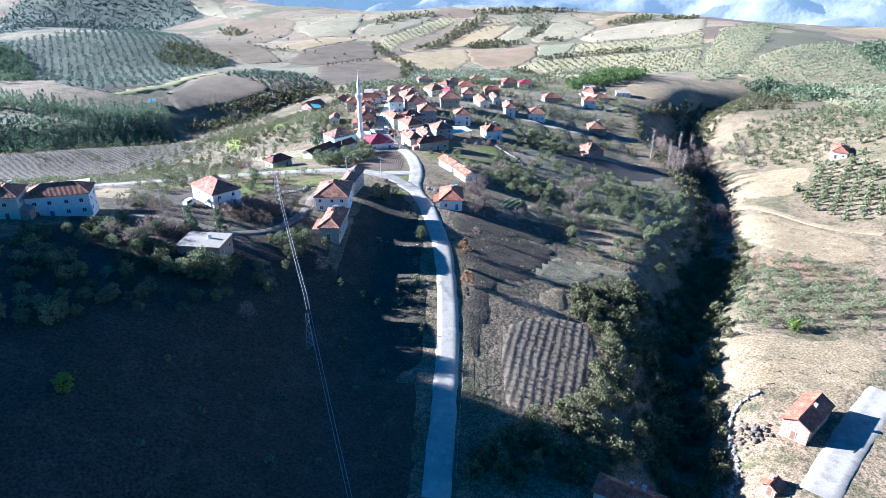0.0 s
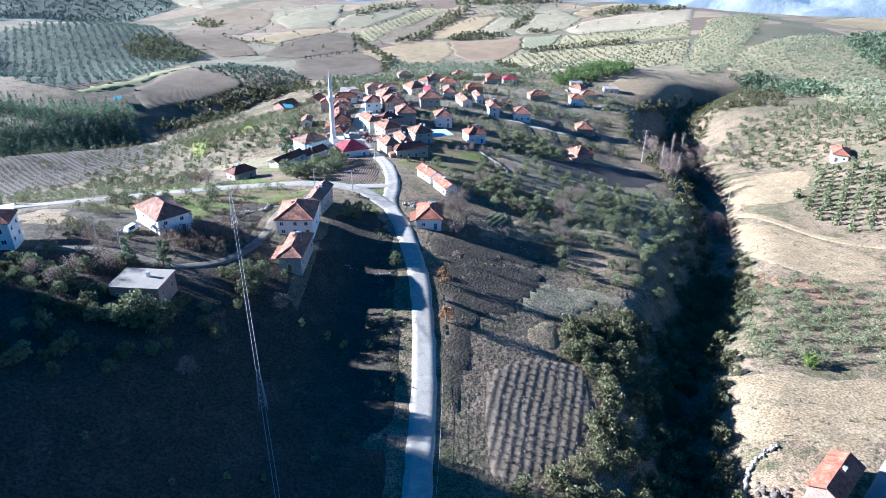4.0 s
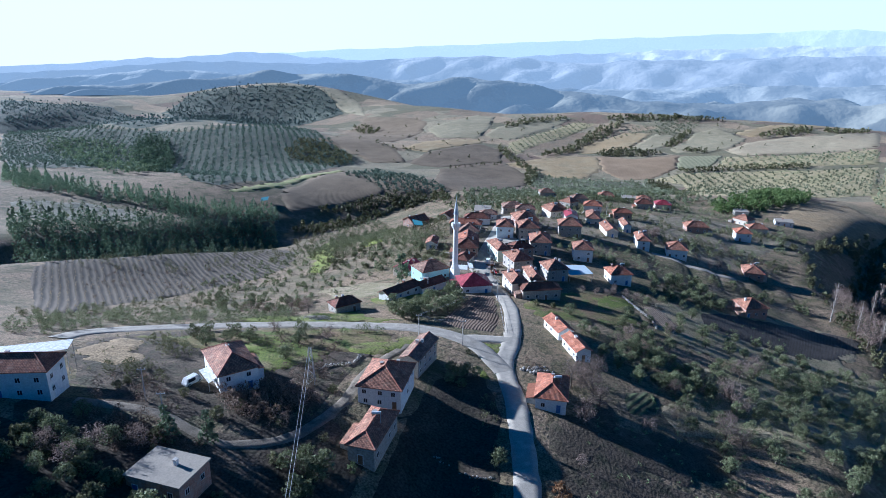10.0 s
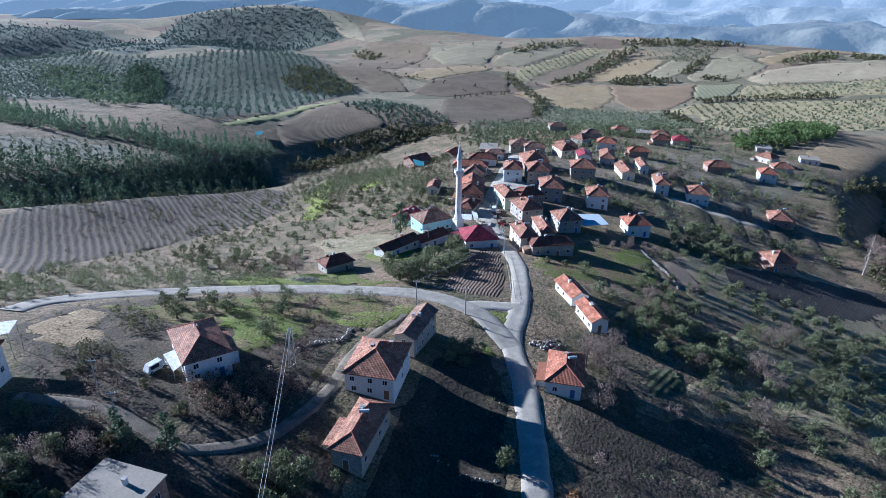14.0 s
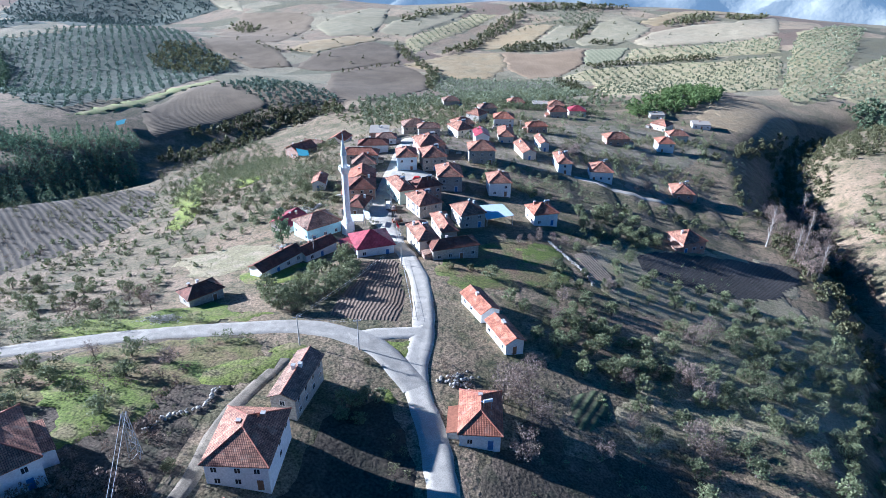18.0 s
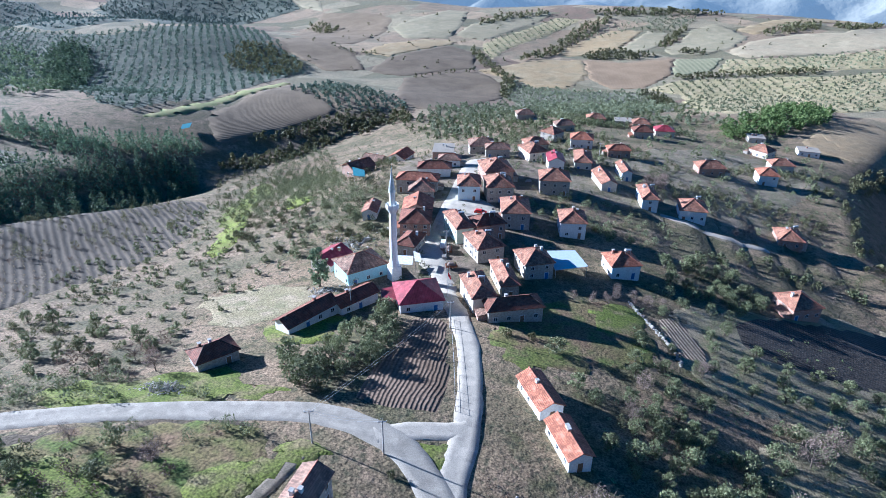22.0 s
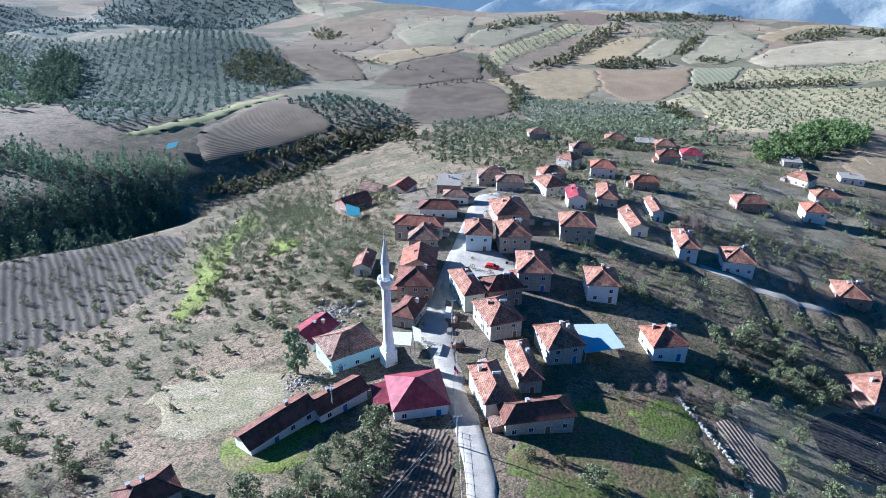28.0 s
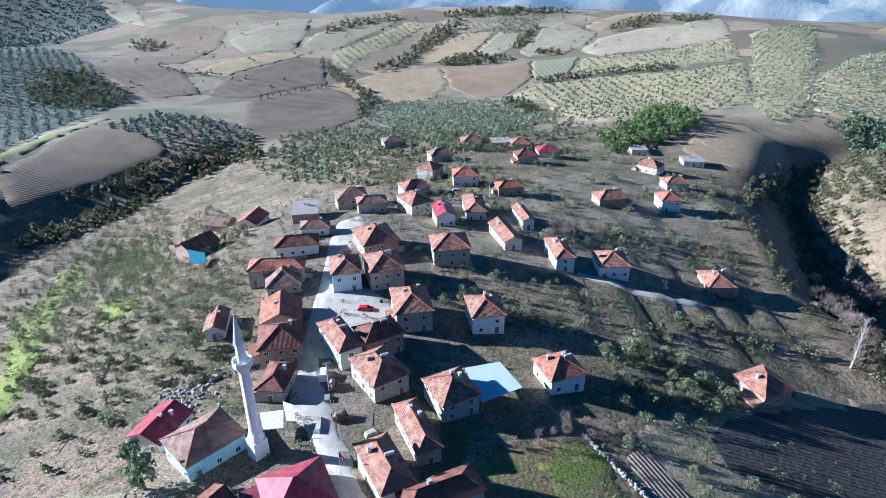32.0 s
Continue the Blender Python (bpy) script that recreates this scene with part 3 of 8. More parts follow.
def drape(x, y):
    """Height of the ground sheet itself at x, y, between its net points."""
    x, y = np.asarray(x, float), np.asarray(y, float)
    i = np.clip(np.searchsorted(gx, x) - 1, 0, len(gx) - 2)
    j = np.clip(np.searchsorted(gy, y) - 1, 0, len(gy) - 2)
    u, v = (x - gx[i]) / (gx[i + 1] - gx[i]), (y - gy[j]) / (gy[j + 1] - gy[j])
    return (GZ[j, i] * (1 - u) + GZ[j, i + 1] * u) * (1 - v) + (GZ[j + 1, i] * (1 - u) + GZ[j + 1, i + 1] * u) * v


def inside(px, py, poly):
    """Which of the points lie in the polygon."""
    px, py = np.asarray(px), np.asarray(py)
    res = np.zeros(px.shape, bool)
    for (ax, ay), (bx, by) in zip(poly, poly[1:] + poly[:1]):
        hit = (ay > py) != (by > py)
        res ^= hit & (px < (bx - ax) * (py - ay) / (by - ay + 1e-12) + ax)
    return res


def rounded(poly, times=2):
    """Corner-cutting, for a natural outline."""
    for _ in range(times):
        poly = [q for (ax, ay), (bx, by) in zip(poly, poly[1:] + poly[:1]) for q in ((ax * 0.8 + bx * 0.2, ay * 0.8 + by * 0.2), (ax * 0.2 + bx * 0.8, ay * 0.2 + by * 0.8))]
    return poly


def cell_clip(poly, x0, x1, y0, y1):
    """The polygon cut to one net cell."""
    for axis, limit, sign in ((0, x0, 1), (0, x1, -1), (1, y0, 1), (1, y1, -1)):
        out = []
        for p, q in zip(poly, poly[1:] + poly[:1]):
            a, c = (p[axis] - limit) * sign, (q[axis] - limit) * sign
            if a >= 0:
                out.append(p)
            if (a >= 0) != (c >= 0):
                s = a / (a - c)
                out.append((p[0] + (q[0] - p[0]) * s, p[1] + (q[1] - p[1]) * s))
        poly = out
        if len(poly) < 3:
            return []
    return poly


PLOTS = []  # tilled plots, which trees keep off


def field(name, poly, mat, label, category="field", lift=0.15, cut=2, ragged=0.5):
    """A plot draped on the land a hand's height above it, on a fine net cut to its outline."""
    poly = rounded(list(poly), cut)
    edge = []
    for (ax, ay), (bx, by) in zip(poly, poly[1:] + poly[:1]):
        n = max(1, min(14, int(math.hypot(bx - ax, by - ay) / 2.5)))
        edge += [(ax + (bx - ax) * k / n, ay + (by - ay) * k / n) for k in range(n)]
    edge = [(ex + ragged * (math.sin(ex * 0.31 + ey * 0.17) + 0.7 * math.sin(ey * 0.53 - ex * 0.23 + 1) + 0.5 * math.sin(ex * 1.1 + ey * 0.9)), ey + ragged * (math.sin(ey * 0.29 - ex * 0.21 + 2) + 0.7 * math.sin(ex * 0.47 + ey * 0.33) + 0.5 * math.sin(ex * 0.8 - ey * 1.2))) for ex, ey in edge]
    e = np.array(edge)
    x0, y0 = e.min(0)
    x1, y1 = e.max(0)
    cell = max(2.0, max(x1 - x0, y1 - y0) / 36)
    nx, ny = int((x1 - x0) / cell) + 1, int((y1 - y0) / cell) + 1
    gx_, gy_ = np.meshgrid(x0 + np.arange(nx + 1) * cell, y0 + np.arange(ny + 1) * cell)
    mark = inside(gx_, gy_, edge)
    crossed = np.zeros((ny + 1, nx + 1), bool)
    m = np.concatenate([e + (np.roll(e, -1, 0) - e) * s for s in np.linspace(0, 1, 9)])
    crossed[((m[:, 1] - y0) / cell).astype(int).clip(0, ny), ((m[:, 0] - x0) / cell).astype(int).clip(0, nx)] = True
    pts, faces, seen = [], [], {}

    def at(p):
        k = (round(p[0], 3), round(p[1], 3))
        if k not in seen:
            seen[k] = len(pts)
            pts.append(k)
        return seen[k]

    for r in range(ny):
        for c in range(nx):
            ax, ay = x0 + c * cell, y0 + r * cell
            box = [(ax, ay), (ax + cell, ay), (ax + cell, ay + cell), (ax, ay + cell)]
            if crossed[r, c]:
                ring = [at(p) for p in cell_clip(edge, ax, ax + cell, ay, ay + cell)]
                ring = [k for n, k in enumerate(ring) if k != ring[n - 1]]
                if len(set(ring)) >= 3 and len(set(ring)) == len(ring):
                    faces.append(ring)
            elif mark[r:r + 2, c:c + 2].all():
                faces.append([at(p) for p in box])
    v = np.array(pts)
    k = (v - (x0, y0)) / cell
    rim = np.abs(k - np.round(k)).max(1) > 2e-3  # the outline sinks into the land
    if mat[:6] in ("plough", "bare_s"):
        PLOTS.append(poly)
    ob = new(name, mesh_np(name, np.column_stack([v, drape(v[:, 0], v[:, 1]) + np.where(rim, -0.12, lift)]), faces, mat, smooth=True))
    for p in ob.data.polygons:
        if p.normal.z < 0:
            p.flip()
    return tagged(ob, label, category, kind="structure")


def smooth_line(pts, step=3.0):
    """Points every few metres along a soft curve through pts."""
    out, n = [], len(pts)
    for i in range(n - 1):
        p0, p1, p2, p3 = (np.array(pts[max(0, min(n - 1, k))], float) for k in (i - 1, i, i + 1, i + 2))
        m = max(2, int(np.hypot(*(p2 - p1)) / step))
        for k in range(m):
            t = k / m
            out.append(0.5 * (2 * p1 + (p2 - p0) * t + (2 * p0 - 5 * p1 + 4 * p2 - p3) * t * t + (3 * p1 - p0 - 3 * p2 + p3) * t ** 3))
    out.append(np.array(pts[-1], float))
    return np.array(out)


def road(name, pts, width, mat, label, lift=0.2):
    """A road ribbon on the land with a slight crown and soft shoulders."""
    c = smooth_line(pts)
    d = np.gradient(c, axis=0)
    nrm = np.column_stack([-d[:, 1], d[:, 0]]) / np.hypot(d[:, 0], d[:, 1])[:, None]
    rng = np.random.RandomState(7)
    edge = 0.5 + 0.55 / width
    prof = [(-edge, -0.35), (-0.5, 0.0), (-0.25, 0.02), (0, 0.03), (0.25, 0.02), (0.5, 0.0), (edge, -0.35)]
    rows = []
    mid = height(c[:, 0], c[:, 1])
    for s, dz in prof:
        wob = rng.normal(0, 0.12, len(c)) if abs(s) >= 0.5 else 0
        q = c + nrm * (s * width + wob)[:, None] if abs(s) >= 0.5 else c + nrm * (s * width)
        gz = height(q[:, 0], q[:, 1])
        rows.append(np.column_stack([q, np.maximum(gz, 0.5 * gz + 0.5 * mid) + lift + dz]))
    v = np.stack(rows, 1)
    n, k = len(c), len(prof)
    i = np.arange(n * k).reshape(n, k)
    q = np.stack([i[:-1, :-1], i[:-1, 1:], i[1:, 1:], i[1:, :-1]], -1).reshape(-1, 4)
    ob = new(name, mesh_np(name, v.reshape(-1, 3), q[:, ::-1], mat, smooth=True))
    return tagged(ob, label, "road", kind="structure")


def range_of_hills(name, crest, mat, label, foot=520.0, base=-190.0, seed=1, rough=20.0):
    """A far range: a crest line with spurs running down to the plain on both sides."""
    rng = np.random.RandomState(seed)
    c = smooth_line([p[:2] for p in crest], 22.0)
    zs = np.interp(np.linspace(0, 1, len(c)), np.linspace(0, 1, len(smooth_line([(i, p[2]) for i, p in enumerate(crest)], 0.1))), smooth_line([(i, p[2]) for i, p in enumerate(crest)], 0.1)[:, 1])
    along = np.concatenate([[0], np.cumsum(np.hypot(*np.diff(c, axis=0).T))])
    ph, fs = rng.uniform(0, 6.28, 8), rng.uniform(0, 6.28, 6)
    zs = zs + rough * (0.15 * np.sin(along / 91 + ph[0]) + 0.1 * np.sin(along / 37 + ph[1]) + 0.06 * np.sin(along / 17 + ph[2]))
    rows = []
    for s in np.linspace(-1, 0.6, 22):
        fall = np.clip(abs(s) ** 1.25, 0, 1)
        spur = sum(np.sin(along / q + s * k + f) for q, k, f in zip((173, 118, 83, 61, 41, 29), (2.5, -3.1, 4.4, -5.2, 7.0, -8.5), fs)) / 2.2
        z = zs + (base - zs) * fall + spur * rough * min(1, abs(s) * 2.5) * (1 - fall * 0.6)
        off = s * foot * (1 + 0.15 * np.sin(along / 140 + ph[5]))
        rows.append(np.column_stack([c[:, 0] + 0.2 * off, c[:, 1] + 0.98 * off, z]))
    v = np.stack(rows, 0)
    k, n = v.shape[:2]
    i = np.arange(k * n).reshape(k, n)
    q = np.stack([i[:-1, :-1], i[:-1, 1:], i[1:, 1:], i[1:, :-1]], -1).reshape(-1, 4)
    ob = new(name, mesh_np(name, v.reshape(-1, 3), q, mat, smooth=True))
    return tagged(ob, label, "mountains", kind="structure")


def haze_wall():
    """A glowing wall many kilometres off that stands in for the bright hazy air low over the horizon."""
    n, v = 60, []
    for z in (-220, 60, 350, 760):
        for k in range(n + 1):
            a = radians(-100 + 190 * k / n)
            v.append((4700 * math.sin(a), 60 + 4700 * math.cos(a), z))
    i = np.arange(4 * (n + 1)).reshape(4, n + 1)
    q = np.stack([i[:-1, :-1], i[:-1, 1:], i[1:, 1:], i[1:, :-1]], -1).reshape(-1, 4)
    ob = new("backdrop", mesh_np("backdrop", np.array(v), q, "haze_glow", smooth=True))
    return tagged(ob, "glowing wall painted as bright pale hazy winter sky above the horizon", "sky", kind="structure")


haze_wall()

# ---- plants ----
def leaf_cloud(rng, clumps, per, size, shape):
    """Small leaf quads in clumps; shape(rng) gives a clump's middle and radius."""
    v = np.empty((clumps * per * 4, 3))
    n = 0
    for _ in range(clumps):
        c, r = shape(rng)
        o = rng.normal(size=(per, 3))
        o *= (r * rng.uniform(0.5, 1.0, per) / np.linalg.norm(o, axis=1))[:, None]
        a = rng.normal(size=(per, 3))
        a /= np.linalg.norm(a, axis=1)[:, None]
        b = np.cross(a, rng.normal(size=(per, 3)))
        b /= np.linalg.norm(b, axis=1)[:, None]
        s = size * rng.uniform(0.6, 1.3, per)[:, None]
        p = np.array(c) + o
        v[n:n + per * 4] = np.stack([p - a * s, p - b * s * 0.6, p + a * s, p + b * s * 0.6], 1).reshape(-1, 3)
        n += per * 4
    return v, np.arange(len(v)).reshape(-1, 4)


def dome(radius, low, high, lump=0.33):
    def shape(rng):
        t, h = rng.uniform(0, 2 * math.pi), rng.uniform(0, 1)
        w = radius * math.sin(math.pi * (0.18 + 0.74 * h)) * math.sqrt(rng.uniform(0.12, 1.0))
        return (w * math.cos(t), w * math.sin(t), low + (high - low) * h), radius * lump * rng.uniform(0.7, 1.2)
    return shape


def spire(radius, low, high, lump=0.3):
    def shape(rng):
        t, h = rng.uniform(0, 2 * math.pi), rng.uniform(0, 1) ** 1.5
        w = radius * (1.05 - h) * math.sqrt(rng.uniform(0.2, 1.0))
        return (w * math.cos(t), w * math.sin(t), low + (high - low) * h), radius * lump * (1.15 - h) * rng.uniform(0.7, 1.2)
    return shape


def branch_set(rng, height_, spread, count, r0, levels=2, upright=0.5):
    """A bare crown: limbs and twigs as thin tapering tubes."""
    pieces = [tube([(0, 0, -0.3), (0.1, 0, height_ * 0.3), (0, 0.1, height_ * 0.55)], [r0, r0 * 0.8, r0 * 0.5], 6)]
    for _ in range(count):
        t = rng.uniform(0, 2 * math.pi)
        z0 = height_ * rng.uniform(0.2, 0.55)
        ln = height_ * rng.uniform(0.3, 0.55)
        d = Vector((math.cos(t) * spread, math.sin(t) * spread, upright + rng.uniform(0, 0.4))).normalized()
        a = Vector((0, 0, z0))
        b = a + d * ln * 0.5 + Vector((0, 0, 0.1))
        c = a + d * ln + Vector((0, 0, ln * 0.15))
        pieces.append(tube([a, b, c], [r0 * 0.4, r0 * 0.25, r0 * 0.1], 4))
        for _ in range(5 * (levels - 1)):
            s = rng.uniform(0.3, 1.0)
            e = a.lerp(c, s)
            g = e + (d + Vector(rng.normal(0, 0.7, 3))).normalized() * ln * rng.uniform(0.25, 0.5)
            pieces.append(tube([e, g], [r0 * 0.14, r0 * 0.05], 3))
    return joined(*pieces)


def tree_kind(name, label, trunk, crown, crown_mat, trunk_mat="bark", category="tree"):
    """The first tree of a kind, kept out of sight under the land as the pattern for its copies."""
    ob = new(name)
    tagged(ob, label, category)
    part("trunk", mesh_np("trunk", *trunk, trunk_mat), ob)
    if crown is not None:
        part("crown", mesh_np("crown", *crown, crown_mat), ob)
    return ob


RNG = np.random.RandomState(3)
PLANTS = {}


def olive_trunk(rng):
    return joined(tube([(0, 0, -0.5), (0.1, 0.05, 0.7), (-0.05, 0.1, 1.3)], [0.28, 0.2, 0.15], 7),
                  tube([(0, 0.05, 1.1), (0.6, 0.3, 2.1)], [0.12, 0.05], 5), tube([(0, 0.1, 1.1), (-0.6, -0.2, 2.0)], [0.12, 0.05], 5),
                  tube([(0, 0.1, 1.2), (0.1, -0.6, 2.2)], [0.1, 0.04], 5))


for k in range(3):
    PLANTS["olive", k] = tree_kind("olive_tree", "silver-green olive tree with a round ragged crown", olive_trunk(RNG), leaf_cloud(RNG, 30, 26, 0.18, dome(1.75, 0.8, 3.5)), "olive_leaf")
    PLANTS["young", k] = tree_kind("young_olive_tree", "small light-green young tree on open ground", olive_trunk(RNG), leaf_cloud(RNG, 18, 20, 0.16, dome(1.1, 0.4, 2.6)), "young_leaf")
    PLANTS["bush", k] = tree_kind("scrub_bush", "dark green evergreen scrub bush", tube([(0, 0, -0.5), (0, 0, 1.0)], [0.12, 0.05], 5), leaf_cloud(RNG, 28, 24, 0.19, dome(1.7, 0.0, 2.4)), "scrub_leaf", category="bush")
    PLANTS["bare", k] = tree_kind("bare_tree", "leafless grey-brown fruit tree with fine twigs", branch_set(RNG, 5.0, 0.8, 11, 0.13, 3), leaf_cloud(RNG, 34, 22, 0.11, dome(2.0, 1.3, 4.6)), "twig", "bark")
PLANTS["rust", 0] = tree_kind("roadside_tree", "round roadside tree with dry russet leaves", tube([(0, 0, -0.5), (0, 0, 1.6), (0.1, 0, 3)], [0.2, 0.16, 0.08], 7), leaf_cloud(RNG, 34, 18, 0.24, dome(2.1, 1.2, 4.6)), "rust_leaf")
PLANTS["bright", 0] = tree_kind("green_bush", "bright yellow-green round bush", tube([(0, 0, -0.5), (0, 0, 1.2)], [0.15, 0.08], 6), leaf_cloud(RNG, 30, 18, 0.25, dome(1.8, 0.2, 3.0)), "bright_leaf", category="bush")
PLANTS["pine", 0] = tree_kind("pine_tree", "broad green stone pine with a dense crown", tube([(0, 0, -0.6), (0.1, 0, 2.2), (0, 0.1, 4.4)], [0.3, 0.22, 0.12], 8), leaf_cloud(RNG, 60, 34, 0.2, dome(2.9, 1.6, 6.6)), "bright_pine")
PLANTS["pine", 1] = tree_kind("pine_tree", "tall green pine with an uneven crown", tube([(0, 0, -0.6), (0.1, 0, 3.2), (0, 0.1, 7.4)], [0.3, 0.22, 0.08], 8), leaf_cloud(RNG, 40, 20, 0.36, dome(2.3, 1.5, 9.0)), "pine_leaf")
PLANTS["cypress", 0] = tree_kind("conifer", "small dark conical conifer beside a lane", tube([(0, 0, -0.5), (0, 0, 3)], [0.15, 0.06], 6), leaf_cloud(RNG, 30, 16, 0.22, lambda r: (lambda h, t: ((1 - h) * 1.1 * math.cos(t), (1 - h) * 1.1 * math.sin(t), 0.3 + 4.6 * h))(r.uniform(0, 1), r.uniform(0, 6.28)) and ((lambda h, t: ((1 - h) * 1.1 * math.cos(t), (1 - h) * 1.1 * math.sin(t), 0.3 + 4.6 * h))(r.uniform(0, 1), r.uniform(0, 6.28)), 0.45)), "pine_leaf")
PLANTS["poplar", 0] = tree_kind("bare_poplar", "tall bare poplar with pale upright branches", tube([(0, 0, -0.5), (0.1, 0, 6), (0, 0.1, 15)], [0.3, 0.2, 0.05], 7), leaf_cloud(RNG, 40, 14, 0.16, lambda r: ((r.normal(0, 0.6), r.normal(0, 0.6), r.uniform(2.5, 15)), 0.7)), "twig", "pale_bark")
tagged(part("limbs", mesh_np("limbs", *joined(*[tube([(0, 0, z), (math.cos(z * 2.4) * 1.1, math.sin(z * 2.4) * 1.1, z + 3.2)], [0.08, 0.02], 4) for z in np.arange(2.0, 12.5, 0.4)]), "pale_bark"), PLANTS["poplar", 0]), kind="stuff")
for pattern in PLANTS.values():
    pattern.location = (0, -560, float(height(0, -560)))
    pattern.location.x = 20 * list(PLANTS.values()).index(pattern) - 150


def plant(kind, x, y, scale=1.0, variant=None, group=""):
    ks = [k for k in PLANTS if k[0] == kind]
    src = PLANTS[ks[RNG.randint(len(ks))] if variant is None else (kind, variant)]
    z = float(height(x, y))
    ob = copy_thing(src, Matrix.LocRotScale((x, y, z - 0.05), Euler((0, 0, RNG.uniform(0, 6.28))), (scale * RNG.uniform(0.9, 1.1),) * 2 + (scale * RNG.uniform(0.85, 1.15),)))
    if group:
        ob["group"] = group
    return ob


def spots(poly, pitch, turn=0.0, jitter=0.25, keep=1.0, seed=1, warp=0.0):
    """Places on a turned net inside the polygon."""
    rng = np.random.RandomState(seed)
    poly = rounded(list(poly), 1)
    c = np.mean(poly, axis=0)
    r = max(math.hypot(px - c[0], py - c[1]) for px, py in poly)
    n = int(r / pitch) + 1
    u, v = np.meshgrid(np.arange(-n, n + 1) * pitch, np.arange(-n, n + 1) * pitch)
    u = u + rng.uniform(-jitter, jitter, u.shape) * pitch
    v = v + rng.uniform(-jitter, jitter, u.shape) * pitch + warp * np.sin(u / 40)
    a, b = math.cos(radians(turn)), math.sin(radians(turn))
    x, y = c[0] + u * a - v * b, c[1] + u * b + v * a
    ok = inside(x, y, poly) & (rng.uniform(size=x.shape) < keep)
    return x[ok], y[ok]


CLEAR = []  # (x, y, radius) that plants keep clear of
LANES = []  # (line points, half width)


def free(x, y, margin=0.0, plots=True):
    ok = np.ones(np.shape(x), bool)
    for poly in PLOTS if plots else ():
        ok &= ~inside(x, y, poly)
    for cx, cy, r in CLEAR:
        ok &= (x - cx) ** 2 + (y - cy) ** 2 > (r + margin) ** 2
    for line, half in LANES:
        for (ax, ay), (bx, by) in zip(line, line[1:]):
            ux, uy = bx - ax, by - ay
            s = np.clip(((x - ax) * ux + (y - ay) * uy) / (ux * ux + uy * uy + 1e-9), 0, 1)
            ok &= (x - ax - s * ux) ** 2 + (y - ay - s * uy) ** 2 > (half + 1.2 + margin) ** 2
    return ok


def grove(name, poly, pitch, mat, size, label, turn=0.0, jitter=0.2, keep=1.0, cards=30, leaf=0.42, seed=1, tall=1.0, low=0.35, warp=0.0, category="grove"):
    """Uncounted trees of a far slope, joined: many small leaf clumps on each."""
    x, y = spots(poly, pitch, turn, jitter, keep, seed, warp)
    ok = free(x, y, 0.0, category not in ("vines", "scrub") and float(np.mean(y)) < 560)
    x, y = x[ok], y[ok]
    if not len(x):
        return None
    if float(np.mean(y)) < 470:  # near enough to tell the leaves
        cards, leaf = cards * 2, leaf * 0.66
    rng = np.random.RandomState(seed + 50)
    pats = [leaf_cloud(rng, max(4, cards // 4), 4, leaf, (spire(1.05, low, 2.3 * tall) if mat in ("haze_pine", "far_haze_pine") else dome(1.0, low, 1.9 * tall, 0.38)))[0] for _ in range(6)]
    which = rng.randint(0, 6, len(x))
    z = height(x, y)
    out = []
    for px, py, pz, k, s, t in zip(x, y, z, which, size * rng.uniform(0.7, 1.25, len(x)), rng.uniform(0, 6.28, len(x))):
        c, q = math.cos(t) * s, math.sin(t) * s
        p = pats[k]
        out.append(np.column_stack([px + p[:, 0] * c - p[:, 1] * q, py + p[:, 0] * q + p[:, 1] * c, pz - 0.15 * s + p[:, 2] * s]))
    v = np.concatenate(out)
    ob = new(name, mesh_np(name, v, np.arange(len(v)).reshape(-1, 4), mat))
    return tagged(ob, label, category, kind="stuff")


def planted(kind, poly, pitch, turn=0.0, jitter=0.3, keep=1.0, scale=1.0, seed=1, group="", vary=0.25):
    x, y = spots(poly, pitch, turn, jitter, keep, seed)
    ok = free(x, y, 0.5)
    rng = np.random.RandomState(seed + 9)
    for px, py in zip(x[ok], y[ok]):
        plant(kind, float(px), float(py), scale * rng.uniform(1 - vary, 1 + vary), None, group)

# ---- buildings ----
WINDOW = mesh_np("window", *boxes((-0.5, 0.5, -0.06, 0.02, 0, 1.1)), "frame_white")
PANE = mesh_np("pane", *boxes((-0.42, 0.42, -0.066, -0.04, 0.08, 1.02)), "glass")
MULLION = mesh_np("mullion", *boxes((-0.035, 0.035, -0.085, -0.05, 0.05, 1.05)), "frame_white")
DOOR = mesh_np("door", *boxes((-0.6, 0.6, -0.08, 0.02, 0, 2.15)), "frame_white")
LEAF = mesh_np("leaf", *boxes((-0.48, 0.48, -0.1, -0.04, 0.02, 2.03)), "wood_door")
LEAF_BLUE = mesh_np("leaf", *boxes((-0.48, 0.48, -0.1, -0.04, 0.02, 2.03)), "blue_paint")
CHIMNEY = mesh_np("chimney", *boxes((-0.3, 0.3, -0.3, 0.3, -0.6, 1.0)), "brick")
CHIMNEY_WHITE = mesh_np("chimney", *boxes((-0.3, 0.3, -0.3, 0.3, -0.6, 1.0)), "white")
CAP = mesh_np("cap", *boxes((-0.38, 0.38, -0.38, 0.38, 1.0, 1.14)), "concrete")
WALL_TONE = {"white": "whitewashed", "cream": "cream plastered", "stone": "rough stone", "brick": "bare brick", "blue": "pale blue", "green": "pale green", "mosque": "pale turquoise"}
ROOF_TONE = {"tile": "weathered clay tile roof", "redtile": "orange clay tile roof", "darktile": "dark brown tile roof", "oldtile": "old uneven tile roof", "redmetal": "crimson metal roof", "slab": "flat concrete roof"}


